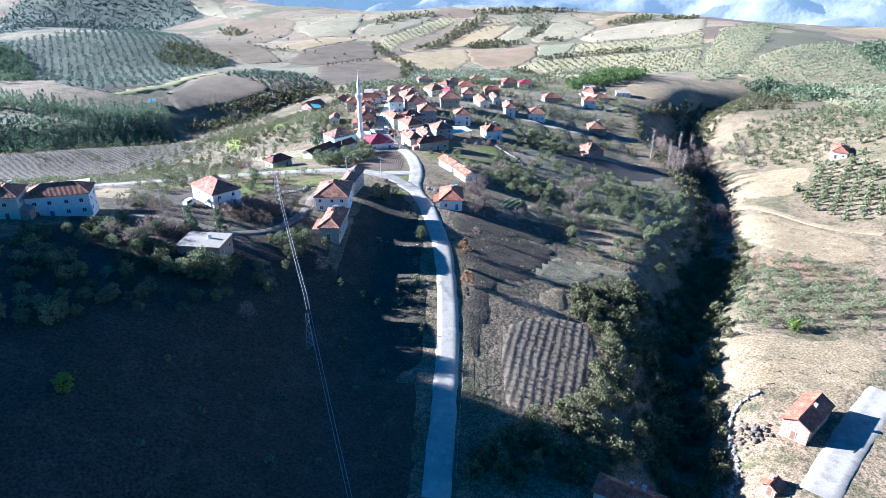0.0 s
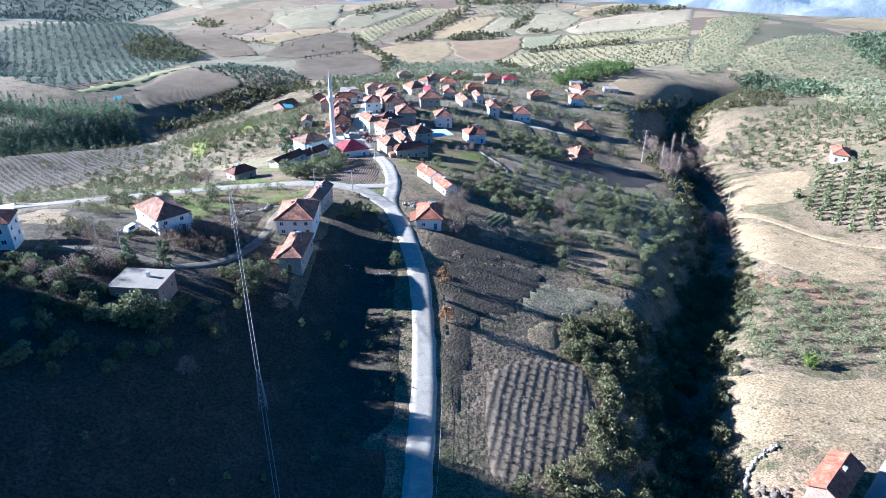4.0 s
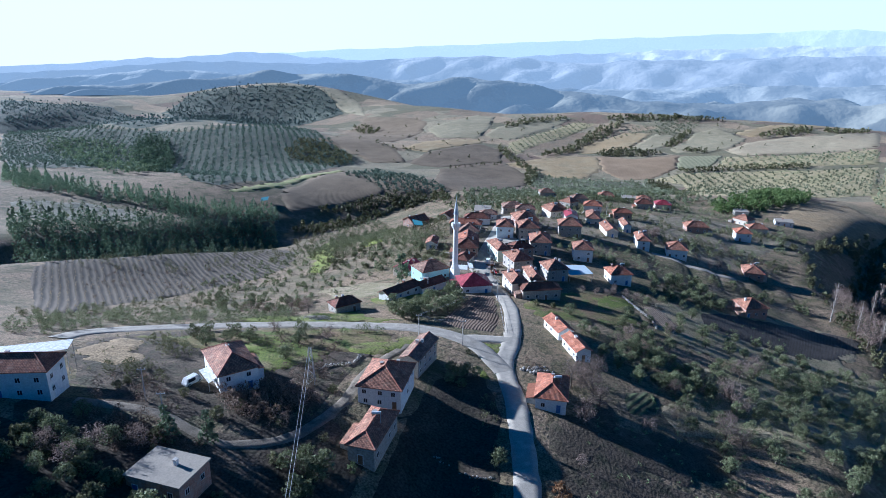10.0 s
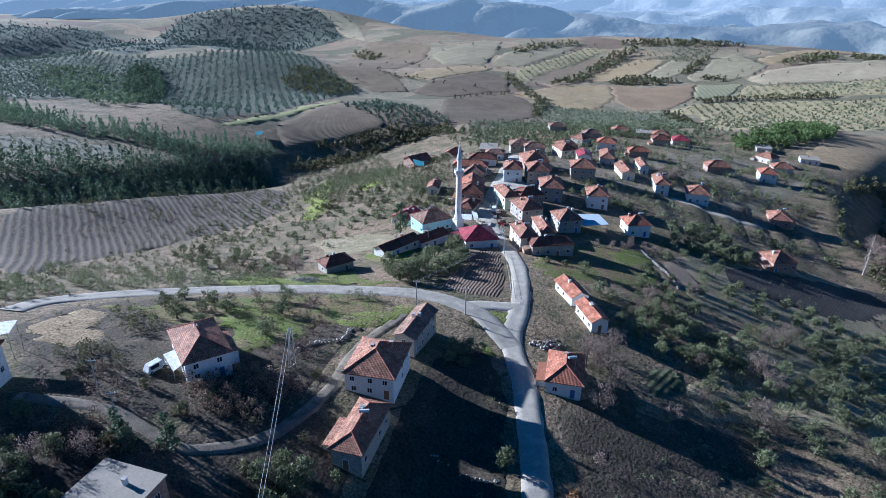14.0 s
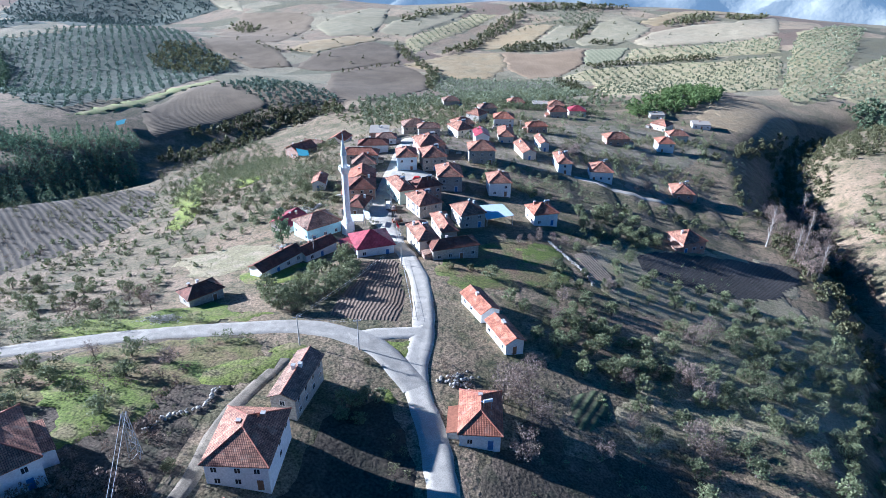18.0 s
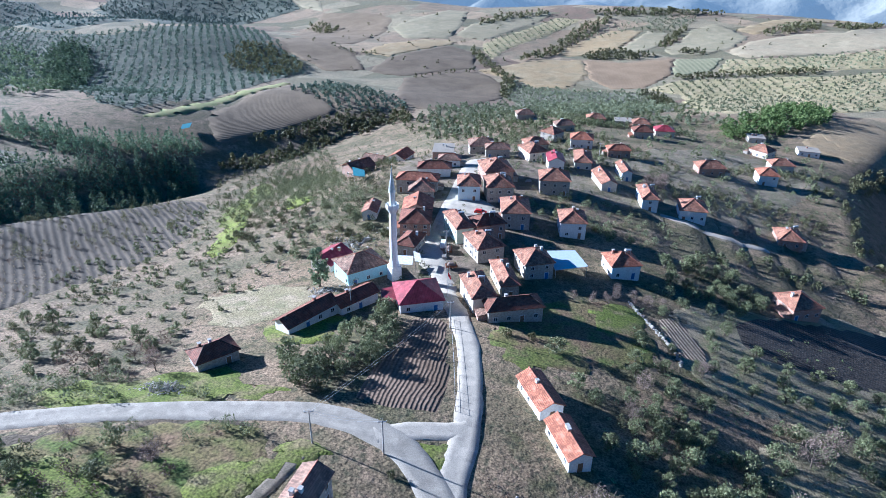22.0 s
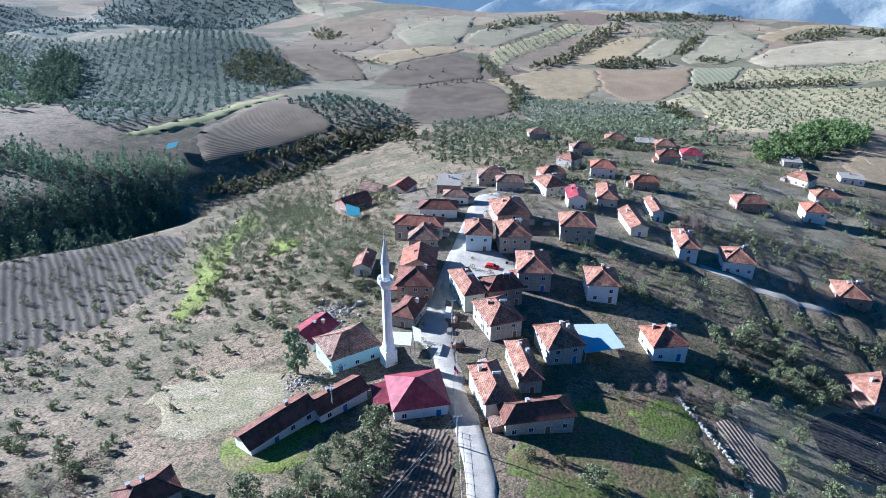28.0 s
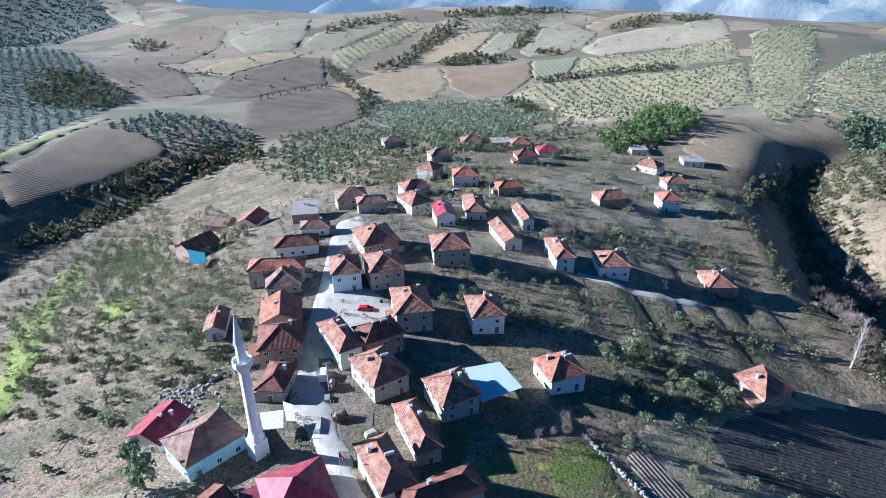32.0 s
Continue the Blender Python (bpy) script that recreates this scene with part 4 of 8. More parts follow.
def wall_mesh(w, d, h, mat, gable=0.0, deep=3.0):
    """Four walls down into the slope; gable: the height of the end gables, ridge along x."""
    x, y, t = w / 2, d / 2, 0.25
    v = [(-x, -y, -deep), (x, -y, -deep), (x, y, -deep), (-x, y, -deep), (-x, -y, h), (x, -y, h), (x, y, h), (-x, y, h)]
    f = [(0, 1, 5, 4), (1, 2, 6, 5), (2, 3, 7, 6), (3, 0, 4, 7), (4, 5, 6, 7)]
    if gable:
        v += [(-x, 0, h + gable), (x, 0, h + gable)]
        f = [(0, 1, 5, 4), (1, 2, 6, 9, 5), (2, 3, 7, 6), (3, 0, 4, 8, 7), (4, 5, 9, 8), (6, 7, 8, 9)]
    uvs = []
    for face in f:
        a, b = Vector(v[face[0]]), Vector(v[face[1]])
        along = (b - a).normalized()
        for k in face:
            uvs.append(((Vector(v[k]) - a).dot(along) + face[0] * 3.7, v[k][2]))
    return mesh_np("wall", v, f, mat, uvs)


def roof_mesh(w, d, rise, kind, mat, thick=0.16, sag=0.0):
    """A roof over a w x d eave line at z = 0; ridge along x."""
    x, y = w / 2, d / 2
    r = 0.0 if kind == "gable" else min(y, x) * 0.98
    v = [(-x, -y, 0), (x, -y, 0), (x, y, 0), (-x, y, 0), (-(x - r), 0, rise - sag), (x - r, 0, rise)]
    n = len(v)
    v += [(a, b, c - thick) for a, b, c in v]
    f = [(0, 1, 5, 4), (2, 3, 4, 5), (1, 2, 5), (3, 0, 4)]
    f += [tuple(k + n for k in face[::-1]) for face in f[:2 if kind == "gable" else 4]]
    f += [(0, n, n + 1, 1), (1, n + 1, n + 2, 2), (2, n + 2, n + 3, 3), (3, n + 3, n, 0)]
    if kind == "gable":
        f[2:4] = [(1, 2, n + 2, n + 5, 5), (3, 0, n, n + 4, 4)]
        f = f[:2] + f[4:8][:2] + [(0, n, n + 1, 1), (2, n + 2, n + 3, 3), (1, n + 1, n + 5, 5), (5, n + 5, n + 2, 2), (3, n + 3, n + 4, 4), (4, n + 4, n, 0)]
    uvs = []
    for face in f:
        a, b = Vector(v[face[0]]), Vector(v[face[1]])
        along = (b - a).normalized()
        nrm = along.cross(Vector(v[face[-1]]) - a).normalized()
        up = nrm.cross(along)
        for k in face:
            p = Vector(v[k]) - a
            uvs.append((p.dot(along), p.dot(up)))
    return mesh_np("roof", v, f, mat, uvs), v[:6]


def house(name, x, y, w, d, turn, h, kind, wall, roof, label="", windows=True, seed=0):
    """A village house; w along its front (the side turned to -y before the turn), h to the eaves."""
    rng = random.Random(seed + int(x * 7) + int(y * 13))
    z = float(height(x, y))
    ob = new(name)
    ob.matrix_basis = pose(x, y, z, 0, 0, turn)
    tagged(ob, label or f"{WALL_TONE[wall]} village {name.split('_')[-1]} with {ROOF_TONE[roof]}", name.split("_")[-1] if name != "coffee_house" else "coffee house", "village houses")
    CLEAR.append((x, y, max(w, d) * 0.5))
    over = 0.45
    swap = d > w
    rw, rd = (d, w) if swap else (w, d)
    ww, wd = rw - 2 * over, rd - 2 * over
    rise = rd / 2 * (0.55 if kind == "hip" else 0.5)
    spin = 90 if swap else 0
    if kind == "flat":
        part("wall", wall_mesh(ww + 0.4, wd + 0.4, h, wall), ob, turn=spin)
        part("roof", mesh_np("roof", *boxes((-rw / 2, rw / 2, -rd / 2, rd / 2, h, h + 0.22)), roof), ob, "flat concrete roof slab", turn=spin)
        top = h + 0.2
    else:
        part("wall", wall_mesh(ww, wd, h, wall, (rise * wd / rd if kind == "gable" else 0.0)), ob, turn=spin)
        me, rv = roof_mesh(rw, rd, rise, kind, roof, sag=rng.uniform(0, 0.3) if roof == "oldtile" else 0.0)
        part("roof", me, ob, ROOF_TONE[roof], (0, 0, h + 0.02), spin)
        if roof not in ("redmetal",):
            lines = [(4, 5)] + ([(0, 4), (3, 4), (1, 5), (2, 5)] if kind == "hip" else [])
            caps = [tube([Vector(rv[a]) + Vector((0, 0, 0.03)), Vector(rv[b]) + Vector((0, 0, 0.03))], [0.13, 0.13], 6) for a, b in lines]
            part("ridge_cap", mesh_np("ridge_cap", *joined(*caps), "ridge_tile" if roof != "darktile" else "tile", np.zeros((sum(len(f) for f in joined(*caps)[1]), 2))), ob, "paler mortared ridge tiles", (0, 0, h + 0.02), spin)
        top = h + rise * 0.55
    for _ in range(0 if name in ("coffee_house", "mosque") else rng.choice((1, 1, 2))):
        cx, cy = rng.uniform(-0.25, 0.25) * w, rng.uniform(0.0, 0.25) * d
        p = part("chimney", rng.choice((CHIMNEY, CHIMNEY_WHITE)), ob, "", (cx, cy, top), rng.choice((0, 90)))
        part("cap", CAP, p)
    if name == "house" and kind == "hip" and rng.random() < 0.5:
        s, dep, wid = rng.choice((-1, 1)), rng.uniform(1.8, 2.6), d * rng.uniform(0.35, 0.6)
        x0 = s * (w / 2 - over)
        a, b = sorted((x0, x0 + s * dep))
        y0 = rng.uniform(-0.3, 0.1) * d
        part("lean_to", mesh_np("lean_to", *boxes((a, b, y0 - wid / 2, y0 + wid / 2, -2.5, 2.1)), rng.choice(("stone", "brick", "white", "concrete")), np.random.RandomState(1).uniform(0, 3, (24, 2))), ob)
        zi, zo = 2.75, 2.2
        zl, zr = (zo, zi) if s < 0 else (zi, zo)
        p = [(a - 0.2 * (s < 0), y0 - wid / 2 - 0.2, zl), (b + 0.2 * (s > 0), y0 - wid / 2 - 0.2, zr), (b + 0.2 * (s > 0), y0 + wid / 2 + 0.2, zr), (a - 0.2 * (s < 0), y0 + wid / 2 + 0.2, zl)]
        part("shed_roof", mesh_np("shed_roof", p + [(q[0], q[1], q[2] - 0.1) for q in p], [(0, 1, 2, 3), (7, 6, 5, 4), (0, 4, 5, 1), (1, 5, 6, 2), (2, 6, 7, 3), (3, 7, 4, 0)], rng.choice(("oldtile", "slab", "rust", "tile")), np.array([(q[0], q[1]) for q in p * 6])), ob, "low shed roof against the wall")
    if windows:
        storeys = [0.9] if h < 4.6 else [0.8, 3.4 if h > 5.6 else 3.0]
        fw, fd = (w - 2 * over, d - 2 * over)
        if kind == "flat":
            fw, fd = fw + 0.4, fd + 0.4
        sides = [(fw, fd / 2, 0), (fd, fw / 2, 90), (fd, fw / 2, -90)]
        for i, (length, off, a) in enumerate(sides):
            n = max(1, int(length / 3.0))
            door_at = rng.randrange(n) if i < 2 else -1
            for s, sill in enumerate(storeys):
                for k in range(n):
                    px = (k + 0.5) / n * length - length / 2 + rng.uniform(-0.2, 0.2)
                    m = pose(0, 0, 0, 0, 0, a) @ Matrix.Translation((px, -off, 0))
                    if s == 0 and k == door_at and i == 0:
                        p = part("door", DOOR, ob, "", m.translation, a)
                        part("leaf", rng.choice((LEAF, LEAF, LEAF_BLUE)), p)
                    elif rng.random() < 0.82:
                        p = part("window", WINDOW, ob, "", m.translation + Vector((0, 0, sill + (0.15 if h < 3.3 else 0.2))), a)
                        part("pane", PANE, p)
                        part("mullion", MULLION, p)
    return ob

# ---- roads ----
road("road", ((-1.7, 79.9), (-0.9, 101.4), (-0.4, 122.7), (-1.1, 145.9), (-3.2, 166.7), (-9, 194), (-12.4, 203.4), (-14.2, 213.1), (-14.1, 229.3), (-17.8, 253.1), (-23.2, 269.7), (-24.3, 272.1), (-27.8, 279.3), (-31.5, 289.7), (-37.1, 306.6), (-39.7, 320.7), (-39, 324.5), (-39.1, 335.6), (-38.6, 356.2), (-39.3, 380.3), (-38.9, 397.3)), 4.4, "road_gravel", "pale worn asphalt village road")
LANES.append((((-1.7, 79.9), (-0.9, 101.4), (-0.4, 122.7), (-1.1, 145.9), (-3.2, 166.7), (-9, 194), (-12.4, 203.4), (-14.2, 213.1), (-14.1, 229.3), (-17.8, 253.1), (-23.2, 269.7), (-24.3, 272.1), (-27.8, 279.3), (-31.5, 289.7), (-37.1, 306.6), (-39.7, 320.7), (-39, 324.5), (-39.1, 335.6), (-38.6, 356.2), (-39.3, 380.3), (-38.9, 397.3)), 2.2))
road("road", ((-120.3, 177.8), (-119.7, 187.8), (-105.7, 202.1), (-81.3, 213.8), (-57.3, 219.9), (-39.9, 222.9), (-25.8, 219.4), (-18.2, 212.6), (-13.1, 205.6)), 5.2, "old_asphalt", "grey dusty side road curving to the junction")
LANES.append((((-120.3, 177.8), (-119.7, 187.8), (-105.7, 202.1), (-81.3, 213.8), (-57.3, 219.9), (-39.9, 222.9), (-25.8, 219.4), (-18.2, 212.6), (-13.1, 205.6)), 2.6))
road("road", ((-28.9, 219.9), (-23.5, 222.7), (-17.3, 224.8), (-13.3, 226.6)), 4.0, "road_gravel", "gravel link of the road junction")
LANES.append((((-28.9, 219.9), (-23.5, 222.7), (-17.3, 224.8), (-13.3, 226.6)), 2.0))
road("track", ((-38.5, 213), (-41.2, 203.7), (-44.3, 188.5), (-43.8, 175.4), (-45.8, 163.7), (-50, 155.8), (-57.5, 150.1), (-63.6, 150.3), (-73.4, 152.5), (-81.9, 151.2), (-88.9, 149.6)), 1.9, "lane_dirt", "narrow pale lane between the houses")
LANES.append((((-38.5, 213), (-41.2, 203.7), (-44.3, 188.5), (-43.8, 175.4), (-45.8, 163.7), (-50, 155.8), (-57.5, 150.1), (-63.6, 150.3), (-73.4, 152.5), (-81.9, 151.2), (-88.9, 149.6)), 1.15))
road("road", ((100.2, 117.5), (85, 102.9), (70.4, 87.5)), 6.0, "old_asphalt", "wide pale country road")
LANES.append((((100.2, 117.5), (85, 102.9), (70.4, 87.5)), 3.0))
road("track", ((159.6, 216.5), (146.8, 231.8), (139.8, 253.8), (131.9, 285.6), (128.5, 308.2)), 3.5, "bare_soil", "bare earth farm track")
LANES.append((((159.6, 216.5), (146.8, 231.8), (139.8, 253.8), (131.9, 285.6), (128.5, 308.2)), 1.75))
road("track", ((29.5, 368.9), (41.9, 364.6), (56.3, 359), (74, 358)), 2.6, "road_gravel", "pale lane below the village houses")
LANES.append((((29.5, 368.9), (41.9, 364.6), (56.3, 359), (74, 358)), 1.3))

# ---- fields and plots ----
furrowed("plough_a", (0.17, 0.115, 0.075), (0.26, 0.185, 0.13), 88, 0.9, 0.35, 9.0, 0.35)
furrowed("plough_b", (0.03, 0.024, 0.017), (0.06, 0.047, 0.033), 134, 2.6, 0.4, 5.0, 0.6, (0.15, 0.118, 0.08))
furrowed("plough_c", (0.09, 0.075, 0.06), (0.14, 0.12, 0.1), 169, 1.2, 0.8, 1.0, 0.35)
furrowed("plough_d", (0.3, 0.22, 0.15), (0.38, 0.29, 0.2), 111, 1.0, 0.4, 3.0, 0.3)
furrowed("plough_e", (0.2, 0.155, 0.1), (0.28, 0.22, 0.15), 75, 2.0, 0.3, 4.0, 0.25)
furrowed("plough_g", (0.075, 0.07, 0.042), (0.11, 0.1, 0.06), 62, 1.7, 0.3, 3.0, 0.2, (0.115, 0.135, 0.06))
furrowed("plough_red", (0.25, 0.175, 0.101), (0.3, 0.216, 0.128), 95, 3.0, 0.1, 5.0, 0.08)
furrowed("plough_green", (0.2, 0.204, 0.114), (0.26, 0.255, 0.145), 100, 5.0, 0.3, 3.0, 0.25, (0.3, 0.275, 0.158))
furrowed("plough_dark", (0.15, 0.112, 0.0704), (0.2, 0.153, 0.0968), 10, 4.0, 0.4, 4.0, 0.2)
furrowed("plough_brown", (0.2, 0.148, 0.088), (0.25, 0.189, 0.114), 30, 4.0, 0.3, 4.0, 0.12)
furrowed("plough_hill", (0.17, 0.128, 0.0792), (0.225, 0.171, 0.106), 60, 2.2, 0.2, 5.0, 0.15)
earth("grey_tan", ((0.3, 0.255, 0.154), (0.26, 0.224, 0.132), (0.33, 0.281, 0.176), (0.24, 0.214, 0.128)), 0.02, 0.2, 0.4, 0.95, (0.75, 1.2))
earth("pale_pink", ((0.37, 0.301, 0.189), (0.33, 0.27, 0.167), (0.4, 0.332, 0.211), (0.3, 0.255, 0.158)), 0.02, 0.2, 0.4, 0.95, (0.75, 1.2))
earth("far_green", ((0.27, 0.26, 0.1), (0.24, 0.25, 0.09), (0.3, 0.26, 0.12), (0.22, 0.24, 0.085)), 0.03, 0.3, 0.4, 0.95, (0.75, 1.2))
field("ploughed_plot", ((-33.5, 266.1), (-24.3, 266.1), (-17, 230), (-31.4, 227.5), (-37.6, 230.3), (-34.4, 248.1)), "plough_a", "brown ploughed plot beside the road", "field", 0.15, 1, 0.3)
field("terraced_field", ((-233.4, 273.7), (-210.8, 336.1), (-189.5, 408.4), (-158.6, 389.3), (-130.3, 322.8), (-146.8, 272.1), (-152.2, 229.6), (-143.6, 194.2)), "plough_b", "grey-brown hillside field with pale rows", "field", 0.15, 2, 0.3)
field("ploughed_strip", ((24.3, 286), (32.9, 292.8), (39.3, 272.1), (33.3, 266.4)), "plough_d", "narrow tan ploughed strip", "field", 0.15, 1, 0.3)
field("ploughed_field", ((45.4, 296), (58.5, 305.9), (79.5, 313.1), (108.2, 321.6), (114.1, 313.6), (90.1, 284.2), (57.1, 279.1), (47.7, 286)), "plough_c", "dark freshly ploughed field", "field", 0.15, 2, 0.3)
field("meadow", ((-17, 267.8), (0.4, 282.4), (19.7, 293.8), (28.8, 266.6), (1.3, 251.5), (-10.8, 246.8)), "meadow", "green and brown grass plot with stone edges", "field", 0.15, 2, 1.6)
field("tilled_field", ((67.8, 137.5), (79.3, 146.5), (112.1, 139.1), (106.2, 127.6), (85.4, 110.2), (79.3, 117.8), (68.3, 124.5)), "bare_soil", "pale sandy tilled field", "field", 0.15, 2, 0.9)
field("bare_field", ((127.3, 276.9), (140.7, 236.9), (151, 210.2), (146.5, 196.2), (129.3, 191.8), (112.4, 217.5)), "bare_soil", "bare tan field beside a farm track", "field", 0.15, 2, 0.9)
field("vineyard", ((12.7, 135.8), (36.5, 142.8), (36.6, 125.9), (30.3, 111.4), (14.1, 101.2), (11.3, 109.4)), "plough_e", "old vineyard with rows of stumps", "field", 0.15, 2, 0.3)
field("bare_slope", ((147.9, 327.1), (179.7, 315.4), (174.9, 295.2), (150.5, 273.3), (135.7, 295.2)), "bare_soil", "bare sunlit hillside", "field", 0.15, 2, 0.9)
field("verge", ((-100.7, 219.4), (-91.5, 225.4), (-73.1, 233.9), (-42.3, 228.6), (-65.5, 219.5), (-89.8, 209.2)), "grass", "bright green grass bank above the road", "field", 0.15, 2, 1.6)
field("verge", ((-67.2, 255.4), (-56.4, 262.4), (-45.3, 262.5), (-51, 249.4), (-60.7, 247.9)), "grass", "green strip by the long houses", "field", 0.15, 2, 1.6)
field("yard", ((-96.7, 271.1), (-72.5, 284.9), (-62.2, 276.3), (-63.3, 258.7), (-78.2, 254.5)), "dry_grass", "trodden dry slope below the mosque", "field", 0.15, 2, 1.6)
field("grass_slope", ((-142.8, 359.2), (-169, 454.8), (-147.9, 432.9), (-114.5, 337.5), (-113.5, 319.6)), "grass", "green grass on the steep bank", "field", 0.15, 2, 1.6)
field("bright_patch", ((-120.7, 378.6), (-101.7, 368.5), (-95, 354.4), (-107.3, 356.4)), "grass", "small bright green patch", "field", 0.15, 2, 1.6)
field("garden", ((-110.6, 186.3), (-82.8, 208.3), (-44.8, 219.1), (-42.1, 206.5), (-50.8, 196.6), (-67.2, 186.6), (-92.6, 185.8)), "meadow", "rough green garden with fruit trees", "field", 0.15, 2, 1.6)
field("yard", ((-113.6, 174.9), (-106.5, 188.3), (-95.2, 177.2), (-90.3, 167.2), (-100.3, 162.1)), "bare_soil", "pale bare earth beside a lane", "field", 0.15, 2, 1.6)
# the hollow's shade is painted into its soil colour
field("hollow", ((-150, -40), (-125, 60), (-112, 112), (-101, 138), (-86, 144), (-66, 144), (-54, 147), (-46, 155), (-37, 168), (-29, 190), (-20, 205), (-13, 198), (-9, 170), (-8, 120), (-3, 60), (0, -40)), "shade_soil", "hollow with its shade painted into the dark soil", "field", 0.15, 1, 1.6)
field("knoll", ((132.9, 544.2), (196.4, 599.4), (221.5, 572.0), (200.7, 520.9), (166.3, 512.7), (142.9, 519.7)), "bare_soil", "bare tan knoll beyond the pines", "field", 0.3, 2, 0.9)
field("grove_floor", ((-370.3, 399.1), (-310.2, 417.5), (-272.5, 411.5), (-269.1, 378.2), (-316.9, 349.2)), "grove_earth", "pale ground under a far olive grove", "field", 0.3, 1, 2.0)
field("village_earth", ((-54.8, 318.9), (-58.8, 363.3), (-78.4, 403.8), (-62.8, 485.9), (-9, 433.6), (-2.8, 376.2), (-10.5, 346.3), (2.6, 335.8), (-11.3, 303), (-24.9, 292.4), (-31.1, 274.5), (-40.7, 278.4)), "yard_earth", "trodden brown earth of the village yards", "ground", 0.1, 2, 2.0)
field("plaza", ((-41.7, 363.6), (-19.6, 340.1), (-17.6, 332), (-27.6, 328.4), (-31.9, 315.9), (-38.8, 316.6), (-41, 335.8)), "road_gravel", "pale packed-earth village square", "square", 0.34, 2, 0.3)
field("plaza", ((-43.5, 399.8), (-34.2, 411.2), (-29.6, 390), (-31.2, 374.9), (-40.5, 371.4)), "road_gravel", "pale upper street widening", "square", 0.34, 2, 0.3)
field("plaza", ((-42.5, 317), (-35.3, 312), (-29.3, 292.7), (-23.6, 277.1), (-27.4, 275.9), (-35, 289.9), (-42.1, 301)), "road_gravel", "pale street by the mosque", "square", 0.3, 2, 0.3)
field("island", ((-24.9, 219.6), (-16.8, 220.3), (-14.4, 212.3), (-16.9, 211.3)), "grass", "grass island of the road junction", "field", 0.2, 1, 1.6)
field("grass_bank", ((-19.9, 203.5), (-15.7, 205.6), (-14.1, 199.1), (-17.4, 198.1)), "grass", "grassy spot at the road bend", "field", 0.2, 1, 1.6)
field("bare_slope", ((152.2, 573.3), (185.6, 625.9), (210.1, 613.7), (210.5, 578.8), (198, 539.6), (168.4, 527), (152.5, 533.8)), "bare_soil", "bare tan slope beside the pines", "field", 0.3, 1, 0.9)
field("orange_plot", ((109.8, 204.5), (122.8, 201), (128.3, 186.6), (129.8, 174.1), (116.7, 178.2), (108.3, 190.6)), "red_soil", "orange tilled strip above the gully", "field", 0.2, 1, 1.6)
# these two patches put the slope's shade into the soil colour
field("dark_plot", ((-1.7, 191.7), (14, 196.3), (29.6, 199.3), (43.9, 195), (33.1, 183.4), (17, 179.7), (1.5, 173.7)), "lane_soil", "bare soil below the road, darkened in place of shade", "field", 0.18, 2, 0.9)
field("dark_slope", ((2.6, 180.9), (11.7, 213.2), (17.7, 180.5), (34.1, 181), (26.2, 159.9), (11.1, 150.8), (8.6, 121.5), (3.6, 116.2)), "lane_soil", "bare slope below the road, darkened in place of shade", "field", 0.13, 2, 0.9)
# painted shade over the sunlit stripes west of the road
field("road_bank", ((-5.5, 112), (-6, 135), (-7.5, 155), (-10, 178), (-14, 198), (-20, 196), (-19, 170), (-17, 145), (-15, 112)), "shade_soil", "weedy bank beside the road with shade painted into its soil", "field", 0.16, 2, 0.8)
field("bare_patch", ((23, 152.8), (34.8, 156.2), (31.8, 145.2), (23.1, 143.8)), "bare_soil", "pale bare patch on the slope", "field", 0.15, 1, 0.9)
field("dry_patch", ((25.8, 167.9), (38.7, 174.3), (58.1, 177.6), (53.7, 167.8), (34.6, 160.3), (26.6, 161)), "dry_grass", "dry yellow grass on the slope", "field", 0.15, 1, 2.0)
field("garden_plot", ((7.5, 285.3), (22.7, 293.1), (25.4, 276.7), (10, 267.9)), "grass", "bright green garden plot below the houses", "field", 0.18, 1, 1.6)
# paler ground painted here to make up for weak grazing sun
field("pale_slope", ((47.4, 253.4), (88.2, 276.3), (128.5, 294.1), (87.7, 221.3), (32.2, 198.2), (33, 215.6)), "dry_grass", "dry grass under small olives, paled in place of sunlight", "field", 0.12, 2, 2.0)
field("pale_slope", ((30.4, 300.4), (76.7, 315.8), (112.6, 323.8), (89.4, 262.8), (61.1, 255.4), (30.2, 261.3)), "dry_grass", "dry grass between the olives, paled in place of sunlight", "field", 0.12, 2, 2.0)
field("village_earth", ((-9, 433.6), (25.3, 450.6), (73.3, 492.2), (128, 484), (120.5, 436.5), (78.2, 392.6), (98.9, 382), (77.1, 352.8), (46.7, 356.3), (22.5, 364.3), (-3.4, 363.8)), "slope_grass", "brown earth and yards between the upper houses", "ground", 0.1, 2, 2.0)
# shade below the lane is part of this earth's colour
field("lane_earth", ((-94.8, 150), (-75, 150), (-59.4, 153.3), (-51.6, 165.9), (-46.6, 177.9), (-41.3, 177.8), (-41.9, 155.2), (-50.1, 137.8), (-78.4, 123.2), (-101.1, 144.9)), "lane_soil", "earth below the lane, darkened in place of shade", "ground", 0.08, 2, 1.6)
field("slope_turf", ((-155.1, 269.5), (-162, 356.6), (-171.2, 466.3), (-128.4, 433.3), (-82.8, 326.1), (-83.4, 301), (-96.7, 271.1), (-83.5, 245.3), (-86.9, 231.9), (-100.7, 219.4)), "turf", "rough olive-brown turf of the western slope", "field", 0.1, 2, 2.0)
field("slope_turf", ((-187.9, 315.3), (-193.9, 406.1), (-161.4, 416.5), (-99.8, 323.4), (-94.4, 285.4), (-76.4, 237.5), (-97.1, 231.6)), "turf", "rough grassy turf below the mosque", "field", 0.07, 2, 2.0)
